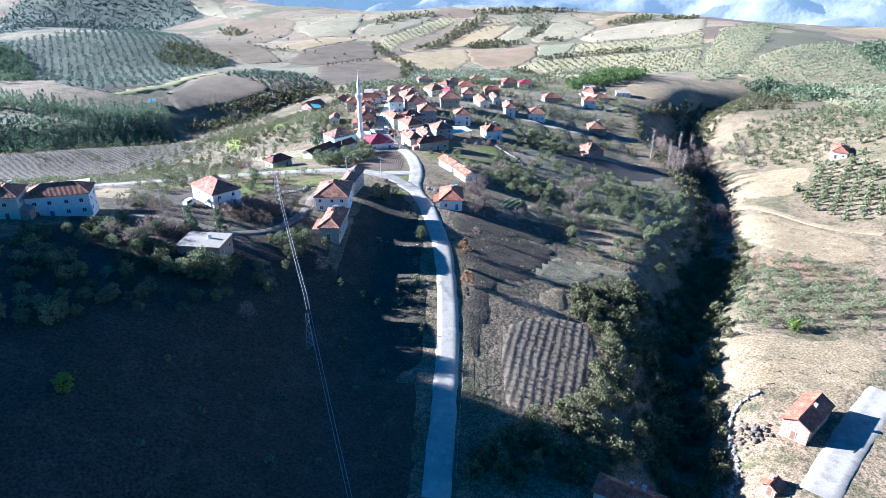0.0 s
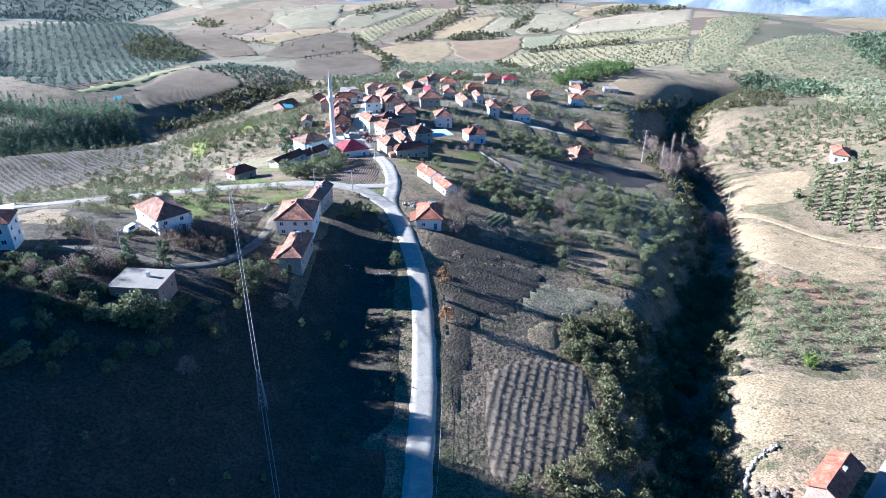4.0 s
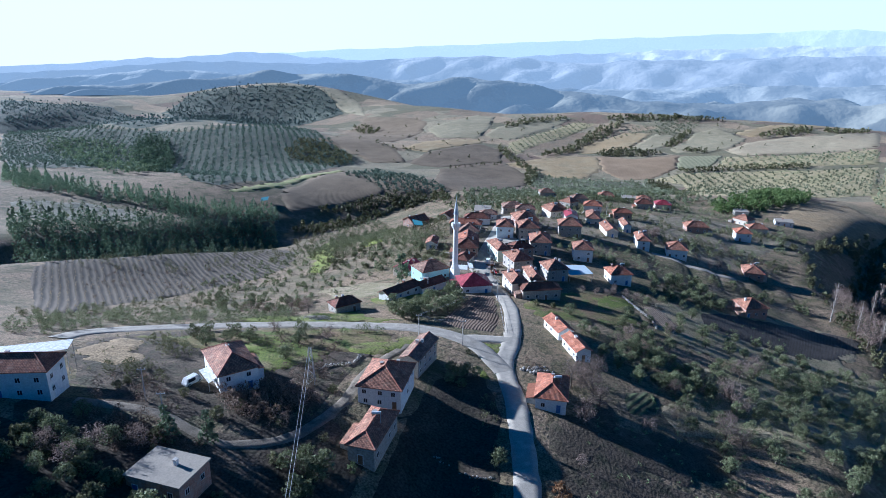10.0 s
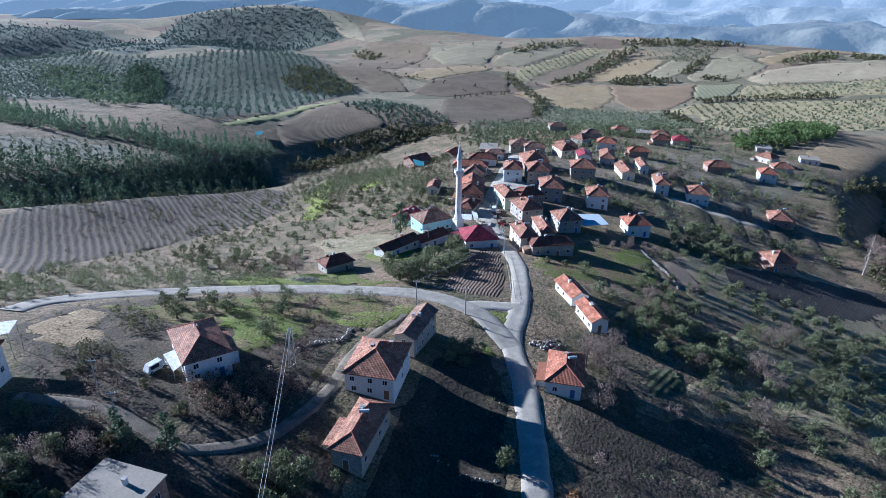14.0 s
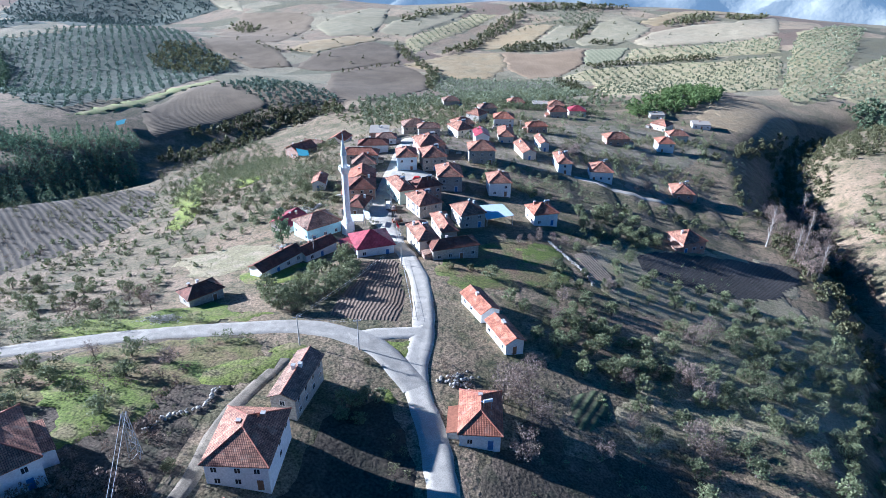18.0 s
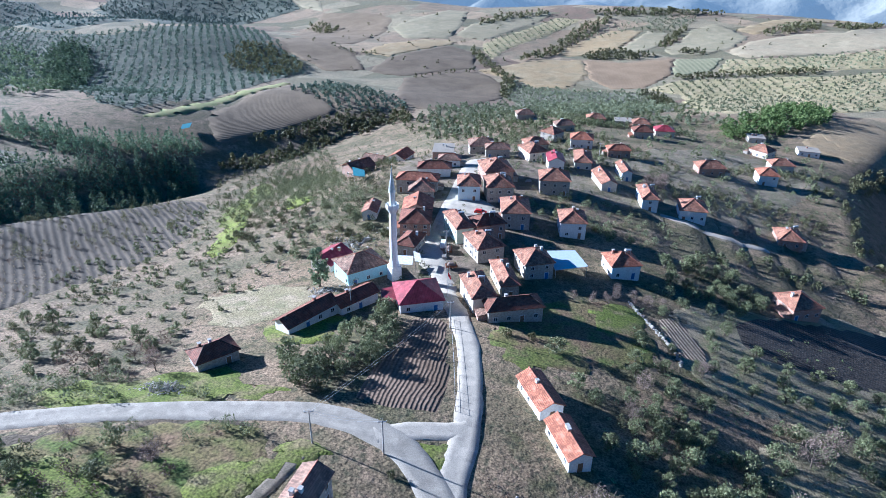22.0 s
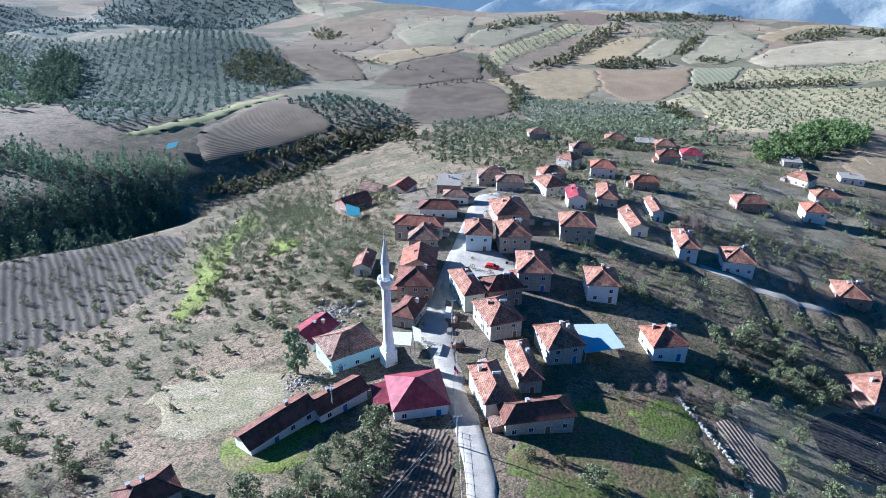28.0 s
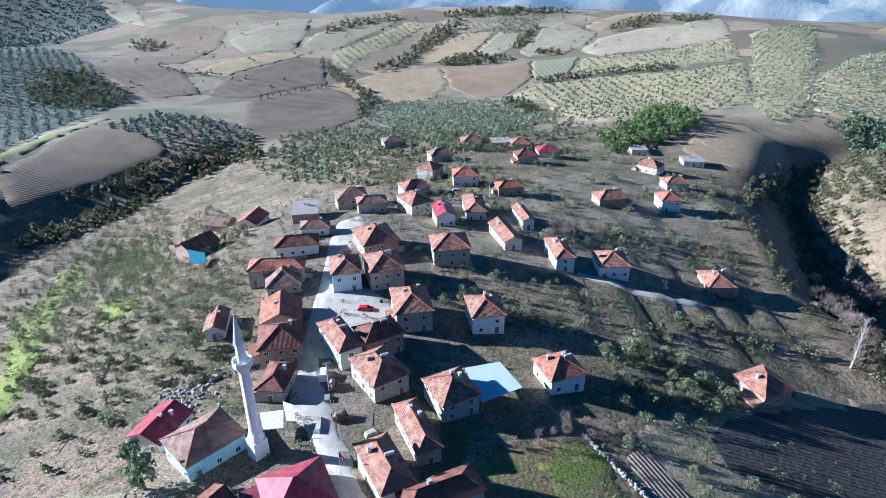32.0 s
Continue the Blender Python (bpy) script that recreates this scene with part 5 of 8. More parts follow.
field("lane_earth", ((-117.9, 175.9), (-106.6, 196.3), (-88.8, 206.4), (-67.4, 215.9), (-47.1, 217.7), (-46.4, 194.8), (-46.8, 171), (-54.7, 155.4), (-71.4, 152.3), (-91.4, 150.2)), "lane_soil", "brown weedy earth between road and lane", "ground", 0.06, 2, 1.6)
field("grove_floor", ((-764.4, 754.3), (-946.4, 984.9), (-666.2, 846.7), (-541.1, 837.2), (-509.4, 929.6), (-464.3, 1044.5), (-316.1, 830.1), (-261.2, 764.7), (-279.4, 678.8), (-276.9, 598.6), (-283.9, 550.7), (-298.1, 522.1), (-327.0, 526.3), (-447.6, 630.8), (-447.8, 549.3), (-484.6, 519.1), (-483.1, 495.5)), "hill_floor", "haze-toned ground under the olives of a far hill", "field", 0.45, 0, 1.2)
field("grove_floor", ((68.5, 766.2), (103.8, 804.7), (170.1, 807.2), (231.4, 792.9), (296.6, 807.2), (250.0, 676.5), (199.8, 651.8), (161.0, 653.8), (110.4, 602.2), (94.6, 636.6), (96.6, 740.9)), "grove_tan", "tan ground under long olive rows", "field", 0.46, 0, 1.2)
field("grove_floor", ((-60.9, 776.1), (-25.0, 749.8), (39.2, 751.8), (67.6, 753.1), (81.8, 636.3), (35.5, 576.9), (0.7, 579.7), (-42.3, 670.8), (-60.0, 720.9)), "grove_earth", "grey ground under close olive rows", "field", 0.47, 0, 1.2)
field("grove_floor", ((158.1, 874.4), (224.8, 875.3), (334.7, 914.3), (300.3, 817.8), (209.3, 810.8), (142.6, 831.1)), "grove_tan", "pale ground under olive rows", "field", 0.49, 0, 1.2)
field("grove_floor", ((-114.8, 955.9), (-75.0, 1034.1), (-29.3, 1120.5), (7.8, 1106.0), (-33.2, 1033.2), (-80.8, 933.0), (-89.5, 867.8)), "grove_tan", "pale ground under a young olive plantation", "field", 0.50, 0, 1.2)
field("far_field", ((-100.6, 820.9), (-65.4, 853.8), (-32.9, 888.5), (10.5, 895.4), (17.4, 818.9), (-1.6, 762.7), (-34.9, 762.6), (-62.2, 788.5)), "far_tan", "orange-tan fallow field beyond the village", "field", 0.51, 0, 1.2)
field("far_field", ((10.5, 895.4), (56.2, 875.8), (107.4, 888.0), (98.5, 823.0), (69.1, 773.3), (39.7, 765.9), (18.0, 809.7)), "plough_red", "reddish brown ploughed field", "field", 0.52, 0, 1.2)
field("far_field", ((108.4, 884.8), (157.7, 883.8), (136.6, 831.1), (99.5, 820.7)), "plough_green", "grey-green sown field with pale rows", "field", 0.53, 0, 1.2)
field("far_field", ((-166.3, 767.1), (-127.7, 807.3), (-98.4, 815.0), (-64.7, 770.6), (-60.0, 704.6), (-90.7, 632.1), (-118.0, 623.3), (-144.6, 654.5)), "plough_dark", "dark brown ploughed slope", "field", 0.55, 0, 1.2)
field("far_field", ((-210.9, 793.0), (-203.5, 857.9), (-151.5, 936.9), (-115.8, 909.4), (-101.8, 829.1), (-128.6, 812.4), (-171.4, 774.2)), "plough_dark", "brown furrowed field in a fold", "field", 0.56, 0, 1.2)
field("far_field", ((-365.2, 870.3), (-345.2, 943.8), (-252.7, 869.2), (-213.7, 795.4), (-251.9, 777.8), (-312.8, 831.4)), "plough_brown", "plain brown field below the wooded hill", "field", 0.57, 0, 1.2)
field("far_field", ((-241.3, 872.7), (-222.6, 930.8), (-186.0, 967.5), (-142.0, 965.3), (-154.4, 931.3), (-187.9, 887.1), (-207.0, 857.0)), "far_tan", "tan rounded fallow mound", "field", 0.58, 0, 1.2)
field("far_field", ((-154.0, 996.4), (-145.4, 1058.8), (-118.1, 1106.7), (-67.1, 1146.2), (-32.7, 1152.2), (-42.4, 1117.9), (-76.1, 1045.3), (-113.1, 972.6)), "grey_tan", "pale grey-brown field on the plateau edge", "field", 0.59, 0, 1.2)
field("far_field", ((-254.1, 1051.2), (-228.3, 1098.9), (-194.5, 1170.8), (-163.1, 1159.6), (-154.1, 1047.2), (-158.8, 976.9), (-214.9, 966.1)), "grey_tan", "pale rolling field", "field", 0.61, 0, 1.2)
field("far_field", ((-389.3, 1007.4), (-403.5, 1176.1), (-323.5, 1158.9), (-270.1, 1112.2), (-256.3, 1025.1), (-265.9, 910.9), (-308.2, 891.3)), "plough_brown", "brown rolling field in the far fold", "field", 0.62, 0, 1.2)
field("far_field", ((-25.8, 919.2), (7.9, 997.4), (47.6, 1049.8), (86.8, 1044.6), (52.2, 949.6), (1.8, 913.7)), "far_tan", "tan field with a few trees", "field", 0.63, 0, 1.2)
field("far_field", ((52.0, 944.6), (90.4, 1040.2), (115.6, 1021.4), (98.7, 954.5), (71.4, 913.0), (48.8, 916.2)), "grey_tan", "greyish fallow field", "field", 0.64, 0, 1.2)
field("far_field", ((99.8, 927.9), (142.5, 1029.5), (175.9, 1057.6), (190.0, 1028.0), (205.2, 992.7), (174.2, 932.4), (149.6, 908.9), (107.9, 905.4)), "grey_tan", "broad pale grey field", "field", 0.65, 0, 1.2)
field("far_field", ((166.0, 914.3), (200.3, 966.7), (254.4, 998.8), (308.2, 1000.1), (405.1, 1107.0), (338.0, 924.0), (291.0, 900.9), (227.1, 885.2), (177.3, 879.1)), "pale_pink", "pale pinkish field on the plateau", "field", 0.67, 0, 1.2)
field("far_field", ((197.4, 1028.6), (254.0, 1090.9), (335.4, 1163.9), (378.4, 1129.8), (321.6, 1091.8), (252.8, 1052.6), (214.4, 1004.2)), "far_tan", "tan field near the plateau rim", "field", 0.68, 0, 1.2)
field("far_field", ((-255.2, 545.9), (-254.6, 624.3), (-248.8, 697.3), (-197.3, 624.2), (-173.1, 601.0), (-189.9, 573.3), (-212.5, 529.6), (-221.4, 502.3), (-237.9, 521.7)), "plough_hill", "brown ploughed hillock with fine rows", "field", 0.69, 2, 1.2)
field("far_field", ((-287.0, 505.9), (-277.3, 548.4), (-271.0, 634.3), (-262.9, 700.3), (-249.1, 685.4), (-259.0, 608.7), (-263.1, 533.7)), "far_green", "yellow-green grass strip along the crest", "field", 0.71, 2, 1.2)
field("far_field", ((-594.4, 1398.8), (-551.0, 1405.3), (-466.5, 1317.0), (-406.6, 1184.8), (-478.2, 1259.3), (-546.3, 1346.3)), "grey_tan", "open slope beside the wooded hill", "field", 0.73, 0, 1.2)
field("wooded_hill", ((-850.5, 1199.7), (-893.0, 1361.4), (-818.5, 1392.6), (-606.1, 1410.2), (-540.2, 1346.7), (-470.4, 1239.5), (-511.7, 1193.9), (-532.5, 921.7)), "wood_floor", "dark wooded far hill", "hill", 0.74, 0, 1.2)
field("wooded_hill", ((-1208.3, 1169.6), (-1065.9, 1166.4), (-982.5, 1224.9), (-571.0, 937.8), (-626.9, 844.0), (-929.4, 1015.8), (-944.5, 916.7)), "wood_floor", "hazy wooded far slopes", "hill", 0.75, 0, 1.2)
field("grove_floor", ((319.9, 726.8), (428.7, 834.7), (508.1, 873.8), (472.4, 722.4), (437.6, 642.1), (236.7, 351.7), (268.4, 432.4), (271.4, 490.2), (295.4, 616.8), (277.9, 653.0)), "grove_tan", "pale slope under wide olive rows", "field", 0.76, 0, 1.2)
field("far_field", ((548.6, 1005.0), (709.1, 1154.9), (772.3, 1150.4), (655.8, 974.9), (593.2, 978.0)), "far_tan", "tan fallow field above the groves", "field", 0.77, 0, 1.2)

field("grove_floor", ((362.3, 937.0), (498.6, 1041.0), (346.6, 769.8), (271.5, 638.1), (231.2, 612.0), (233.5, 650.1)), "grove_tan", "tan slope under olive rows beyond the pines", "field", 0.78, 0, 1.2)
field("vegetable_rows", ((16.0, 212.1), (24.8, 217.3), (26.7, 207.3), (17.6, 200.5)), "plough_g", "dark garden plot with leafy rows", "field", 0.24, 1, 0.3)
field("dry_patch", ((27.0, 216.4), (38.0, 221.6), (42.7, 217.3), (46.3, 207.1), (35.2, 201.8), (27.4, 203.6)), "dry_grass", "tall dry yellow weeds on the slope", "field", 0.2, 1, 1.6)
field("orchard_grass", ((-86.1, 199.8), (-68.3, 201.3), (-59.8, 197.1), (-57.9, 188.7), (-60.9, 180.5), (-67.9, 176.4)), "grass", "green grass of a small orchard", "field", 0.26, 1, 1.6)
field("orchard_grass", ((-54.7, 205.6), (-42.6, 213.3), (-33.9, 215.2), (-35.5, 208.4), (-44.6, 198.8), (-49.9, 197.4)), "grass", "grassy strip above the lane", "field", 0.26, 1, 1.6)
field("bright_patch", ((-113.9, 308.6), (-128.5, 343.5), (-160.9, 427.5), (-163.3, 442.9), (-121.6, 353.6), (-110.1, 320.8), (-108.4, 305.0)), "bright_grass", "bright yellow-green grass on the steep bank", "field", 0.55, 1, 1.4)
field("bright_patch", ((-108.9, 356.7), (-106.0, 370.6), (-95.2, 360.6), (-97.8, 352.5), (-104.2, 350.1)), "bright_grass", "small bright green plot", "field", 0.5, 1, 0.6)
range_of_hills("far_hills", ((-1787, 535, -105), (-1496, 1151, -84), (-1288, 1392, -97), (-1092, 1558, -99), (-974, 1638, -81), (-844, 1712, -67), (-761, 1752, -46), (-675, 1788, -26), (-586, 1821, -17), (-496, 1849, -10), (-404, 1872, -18), (-311, 1890, -14), (-217, 1904, -17), (-123, 1913, -36), (-62, 1916, -26), (29, 1917, -29), (119, 1913, -47), (209, 1906, -72), (347, 1885, -77), (498, 1850, -75), (663, 1795, -70), (807, 1733, -60), (1128, 1536, -16), (1398, 1282, 33)), "range_a", "rolling hills beyond the plateau with blue-grey haze painted on", 330, -170, 1, 30)
range_of_hills("far_hills", ((-2461, 723, -138), (-2095, 1517, -108), (-1881, 1785, -114), (-1770, 1900, -107), (-1643, 2015, -97), (-1542, 2095, -76), (-1497, 2129, -69), (-1371, 2215, -75), (-1269, 2277, -64), (-1197, 2317, -48), (-1141, 2346, -38), (-1086, 2373, -54), (-971, 2424, -65), (-850, 2470, -60), (-642, 2534, -65), (-343, 2593, -69), (-129, 2614, -66), (-3, 2617, -69), (181, 2611, -76), (339, 2595, -91), (414, 2584, -84), (525, 2563, -102), (680, 2525, -107), (804, 2488, -87), (904, 2453, -84), (1103, 2367, -76), (1545, 2098, -17), (1918, 1750, 51)), "range_b", "hills in the middle distance with blue haze painted on", 420, -190, 2, 26)
range_of_hills("far_hills", ((-3086, 901, -158), (-2625, 1893, -123), (-2357, 2229, -126), (-1880, 2654, -118), (-1219, 3025, -107), (-700, 3189, -92), (-433, 3237, -72), (-273, 3255, -46), (-116, 3265, -33), (92, 3266, -41), (244, 3258, -48), (386, 3244, -22), (569, 3217, 0), (703, 3190, -10), (872, 3147, -24), (1112, 3069, -11), (1360, 2965, 3), (1915, 2633, 64), (2390, 2199, 125)), "range_c", "valley hills paled by painted haze", 520, -200, 3, 24)
range_of_hills("far_mountains", ((-3665, 1062, -189), (-3116, 2237, -149), (-2797, 2636, -151), (-1994, 3300, -136), (-1388, 3603, -106), (-1145, 3689, -80), (-959, 3743, -41), (-850, 3770, -15), (-739, 3794, -29), (-580, 3822, -61), (-390, 3847, -36), (-142, 3864, -4), (100, 3866, 21), (392, 3847, 34), (666, 3809, 48), (922, 3754, 47), (1155, 3688, 62), (1303, 3638, 60), (1600, 3515, 62), (2259, 3125, 127), (2826, 2611, 188)), "range_d", "distant mountains under painted pale blue haze", 480, -200, 4, 28)
range_of_hills("far_mountains", ((-4195, 1208, -220), (-3567, 2552, -178), (-3201, 3009, -174), (-2795, 3398, -142), (-2469, 3646, -93), (-1652, 4090, -23), (-956, 4310, 12), (-238, 4410, 43), (-65, 4416, 83), (105, 4416, 105), (436, 4395, 125), (748, 4353, 137), (1038, 4292, 152), (1306, 4217, 147), (1476, 4160, 142), (1816, 4021, 134), (2576, 3574, 177), (3228, 2987, 235)), "range_e", "far mountain rim nearly lost in painted haze", 300, -200, 5, 14)

# houses of the village and of the slopes round it
house("mosque", -54, 288.5, 12.5, 10.4, 44, 4.5, "hip", "mosque", "oldtile")
house("coffee_house", -33.9, 273.4, 11.6, 11.3, 24, 3.4, "hip", "white", "redmetal")
house("long_house", -57.6, 259.2, 15.6, 6, 61, 3, "gable", "white", "darktile")
house("long_house", -49.4, 269.4, 12.1, 6, 55, 3, "gable", "white", "darktile")
house("stone_shed", -69.2, 237.3, 9.5, 6.5, 49, 3, "hip", "stone", "darktile")
house("house", -44.1, 307.3, 6.5, 10.1, -8, 3.5, "hip", "stone", "darktile")
house("house", -45.8, 320.9, 10.3, 10.8, 10, 5, "hip", "brick", "darktile")
house("house", -48.2, 334.2, 10.5, 11.3, 9, 3.5, "gable", "stone", "redtile")
house("house", -64.7, 334, 5.6, 10.1, 7, 3, "gable", "white", "tile")
house("house", -65.4, 295.9, 8.3, 10.4, -19, 3, "gable", "cream", "redmetal")
house("house", -31.7, 319.2, 6.2, 14, 29, 5.5, "hip", "green", "tile")
house("house", -22.8, 320.5, 10.2, 8.1, 28, 5.5, "hip", "brick", "darktile")
house("house", -22, 307.1, 9, 12.1, 31, 5, "hip", "stone", "tile")
house("house", -15.3, 333.3, 9.7, 12.8, 9, 6, "hip", "stone", "tile")
house("house", -6.8, 299.8, 9.1, 10, 25, 5, "hip", "stone", "tile")
house("house", -13.9, 288.8, 5.4, 14.6, 20, 4, "hip", "stone", "tile")
house("house", -19.5, 277.5, 6.7, 13.2, 25, 5, "hip", "cream", "tile")
house("house", -10, 272, 14.4, 6.5, 22, 4, "hip", "stone", "darktile")
house("house", 18, 310.1, 9.3, 9.2, 18, 4.5, "hip", "white", "redtile")
house("house", 69.9, 315.9, 10, 10.2, 21, 4, "hip", "brick", "tile")
house("house", 3.3, 332.4, 8.9, 10.5, 7, 5.5, "hip", "white", "tile")
house("house", -53.5, 356.8, 16, 7.4, 4, 5, "hip", "stone", "redtile")
house("house", -51.2, 352.8, 9.9, 11.7, 12, 3, "hip", "stone", "oldtile")
house("house", -33.6, 352, 8.6, 10.9, 10, 6, "hip", "blue", "tile")
house("house", -23.2, 353.6, 10.2, 11.5, 15, 6, "hip", "stone", "tile")
house("house", -26.7, 374.6, 11.8, 13.7, 21, 5, "hip", "brick", "tile")
house("house", -51, 374.6, 13.6, 7.5, 9, 4, "hip", "white", "darktile")
house("house", -47.9, 390.6, 9.8, 6.7, 8, 3.5, "hip", "white", "oldtile")
house("house", -54.8, 413, 9.6, 12.8, 7, 4.5, "flat", "brick", "slab")
house("house", -39.5, 427.1, 12.4, 10.7, 14, 5, "hip", "stone", "oldtile")
house("house", -30.7, 415.7, 11.4, 7.3, 10, 4.5, "hip", "stone", "oldtile")
house("house", -89.4, 394.4, 12.4, 10, 54, 4, "gable", "brick", "redtile")
house("house", -76.8, 421, 9, 11.4, -14, 3, "gable", "white", "redtile")
house("house", -96.8, 442.3, 11.5, 9.5, -14, 3, "gable", "stone", "oldtile")
house("house", -14.8, 414.6, 9.5, 12.2, 30, 5, "hip", "cream", "tile")
house("house", -15.2, 440.9, 11.5, 9.5, 21, 4, "hip", "stone", "tile")
house("house", -28.6, 553.2, 11.5, 9.5, 15, 4.5, "hip", "stone", "oldtile")
house("house", -8.1, 471.9, 9.6, 9.5, 55, 5, "hip", "stone", "tile")
house("house", -2.6, 506.3, 11.5, 8.3, 17, 4, "hip", "stone", "oldtile")
house("house", 7, 456, 11.5, 9.5, 1, 5, "hip", "white", "redtile")
house("house", -4.5, 401.1, 7.4, 11, 8, 4.5, "gable", "white", "redmetal")
house("house", 7.1, 411.8, 7.9, 15.7, 2, 4, "hip", "cream", "tile")
house("house", 15.4, 386.1, 6.8, 16, 14, 3.5, "gable", "cream", "tile")
house("house", -3.9, 367.9, 11.7, 10.8, 6, 6, "hip", "stone", "tile")
house("house", 24.3, 405.2, 5, 13.5, 10, 4, "gable", "white", "tile")
house("house", 31.1, 373.7, 6.6, 14.4, 5, 5, "hip", "white", "tile")
house("house", 47.2, 371, 10.2, 10.7, -1, 4.5, "hip", "white", "tile")
house("house", 82.7, 371.6, 9.1, 11.1, -2, 3.5, "hip", "brick", "tile")
house("house", 65.1, 436.2, 12.8, 9, 9, 4, "hip", "brick", "tile")
house("house", 105.6, 469.6, 11.5, 8.6, 4, 4.5, "hip", "cream", "tile")
house("house", 91.1, 439.5, 9.1, 9.7, 1, 5, "hip", "white", "redtile")
house("house", 104.1, 498.2, 11.2, 9.5, -43, 4, "hip", "cream", "tile")
house("house", 16.7, 545.3, 11.5, 9.5, 8, 3.5, "hip", "brick", "tile")
house("house", 40.6, 500.2, 11.5, 9.5, 6, 4.5, "hip", "stone", "darktile")
house("house", 54.8, 518.5, 11.5, 9.5, 2, 4, "hip", "cream", "redmetal")
house("house", 23.9, 439.8, 11.2, 6.9, 9, 4, "hip", "brick", "redtile")
house("house", 33.4, 544.5, 11, 9.3, 1, 3.5, "flat", "stone", "slab")
house("house", 133.4, 517.1, 11.3, 9.5, -6, 3, "flat", "white", "slab")
house("house", 43.5, 538.7, 10.8, 9.5, 1, 4, "hip", "stone", "tile")
house("house", 109.8, 536.2, 9.7, 9.2, -1, 3, "flat", "cream", "slab")
house("house", -0.6, 197.7, 8, 11.9, 1, 3.5, "hip", "white", "redtile")
house("long_house", -1.5, 239.2, 5.7, 11.1, 29, 3, "gable", "white", "redtile")
house("long_house", 4.2, 227.2, 5.2, 10.7, 26, 3.2, "gable", "white", "redtile")
house("house", -69.5, 172.3, 9.1, 14.2, 46, 5, "hip", "white", "tile")
house("house", -36.5, 181.3, 10.5, 12.8, 2, 5, "hip", "white", "tile")
house("ruined_house", -33.6, 198, 5.4, 13.5, -7, 5, "gable", "stone", "oldtile")
house("house", -33.5, 163.6, 6.3, 13.9, -2, 4, "hip", "stone", "tile")
house("unfinished_house", -59.8, 137, 10.9, 8.1, -4, 3.5, "flat", "brick", "slab")
house("house", -99.8, 148.2, 15.3, 7.8, 18, 6, "hip", "white", "redtile")
house("house", -108.8, 142, 6.7, 8.8, 17, 6, "hip", "cream", "tile")
house("barn", 76.7, 106.8, 6.3, 12.8, -47, 4, "gable", "brick", "redtile")
house("hut", 63.2, 90.6, 3.5, 3.6, -50, 2, "gable", "brick", "redtile")
house("house", 33.2, 83.1, 12.4, 5.3, -27, 6, "hip", "cream", "redtile")
house("house", 194.2, 314.3, 7.6, 13.8, -27, 3.5, "hip", "white", "redtile")

# ---- single things of the village ----
def ground_at(x, y):
    return float(height(x, y))


def set_down(name, x, y, turn, label, category, group="", z=None):
    ob = new(name)
    ob.matrix_basis = pose(x, y, ground_at(x, y) if z is None else z, 0, 0, turn)
    return tagged(ob, label, category, group)


def ring(r, z, n=16, twist=0.0):
    return [(r * math.cos(2 * math.pi * k / n + twist), r * math.sin(2 * math.pi * k / n + twist), z) for k in range(n)]


def turned(profile, n=16):
    """A closed surface of rotation through (radius, z) pairs."""
    v = [p for r, z in profile for p in ring(max(r, 0.004), z, n)]
    f = [(i * n + k, i * n + (k + 1) % n, (i + 1) * n + (k + 1) % n, (i + 1) * n + k) for i in range(len(profile) - 1) for k in range(n)]
    f += [tuple(range(n))[::-1], tuple(range((len(profile) - 1) * n, len(profile) * n))]
    return v, f


minaret = set_down("minaret", -43.7, 286.8, 44, "slender white minaret with a grey pointed cap", "minaret")
part("base", mesh_np("base", *boxes((-1.45, 1.45, -1.45, 1.45, -2.0, 3.6)), "minaret_white"), minaret)
part("plinth", mesh_np("plinth", *turned([(1.5, 3.6), (1.6, 3.75), (1.12, 5.2)], 8), "minaret_white"), minaret)
part("shaft", mesh_np("shaft", *turned([(1.08, 5.2), (1.14, 5.3), (1.04, 5.5), (0.95, 17.0), (1.0, 17.1)], 12), "minaret_white"), minaret)
part("balcony", mesh_np("balcony", *turned([(0.95, 16.9), (1.25, 17.3), (1.3, 17.5), (1.6, 17.9), (1.72, 18.0), (1.72, 19.0), (1.6, 19.0), (1.6, 18.15), (0.8, 18.15)], 16), "minaret_white"), minaret, "round balcony with a low parapet")
part("upper_shaft", mesh_np("upper_shaft", *turned([(0.82, 18.1), (0.78, 21.6), (0.92, 21.75), (0.92, 21.95)], 12), "minaret_white"), minaret)
part("cap", mesh_np("cap", *turned([(0.98, 21.95), (0.9, 22.2), (0.5, 24.4), (0.12, 26.4), (0.06, 26.6)], 12), "lead"), minaret, "grey lead-sheeted cone")
part("finial", mesh_np("finial", *turned([(0.05, 26.6), (0.2, 26.8), (0.05, 27.0), (0.15, 27.2), (0.04, 27.4), (0.03, 28.4)], 8), "lead"), minaret)
minaret.scale = (1.0, 1.0, 1.18)

# coffee house annexe and flag
annexe = set_down("porch_roof", -40.6, 272.0, 24, "low crimson sheet-metal porch roof on posts", "porch roof")
part("sheet", mesh_np("sheet", [(-2.2, -3.4, 2.3), (1.6, -3.4, 2.9), (1.6, 3.4, 2.9), (-2.2, 3.4, 2.3), (-2.2, -3.4, 2.2), (1.6, -3.4, 2.8), (1.6, 3.4, 2.8), (-2.2, 3.4, 2.2)], [(0, 1, 2, 3), (7, 6, 5, 4), (0, 4, 5, 1), (1, 5, 6, 2), (2, 6, 7, 3), (3, 7, 4, 0)], "redmetal", [(0, 0)] * 24), annexe)
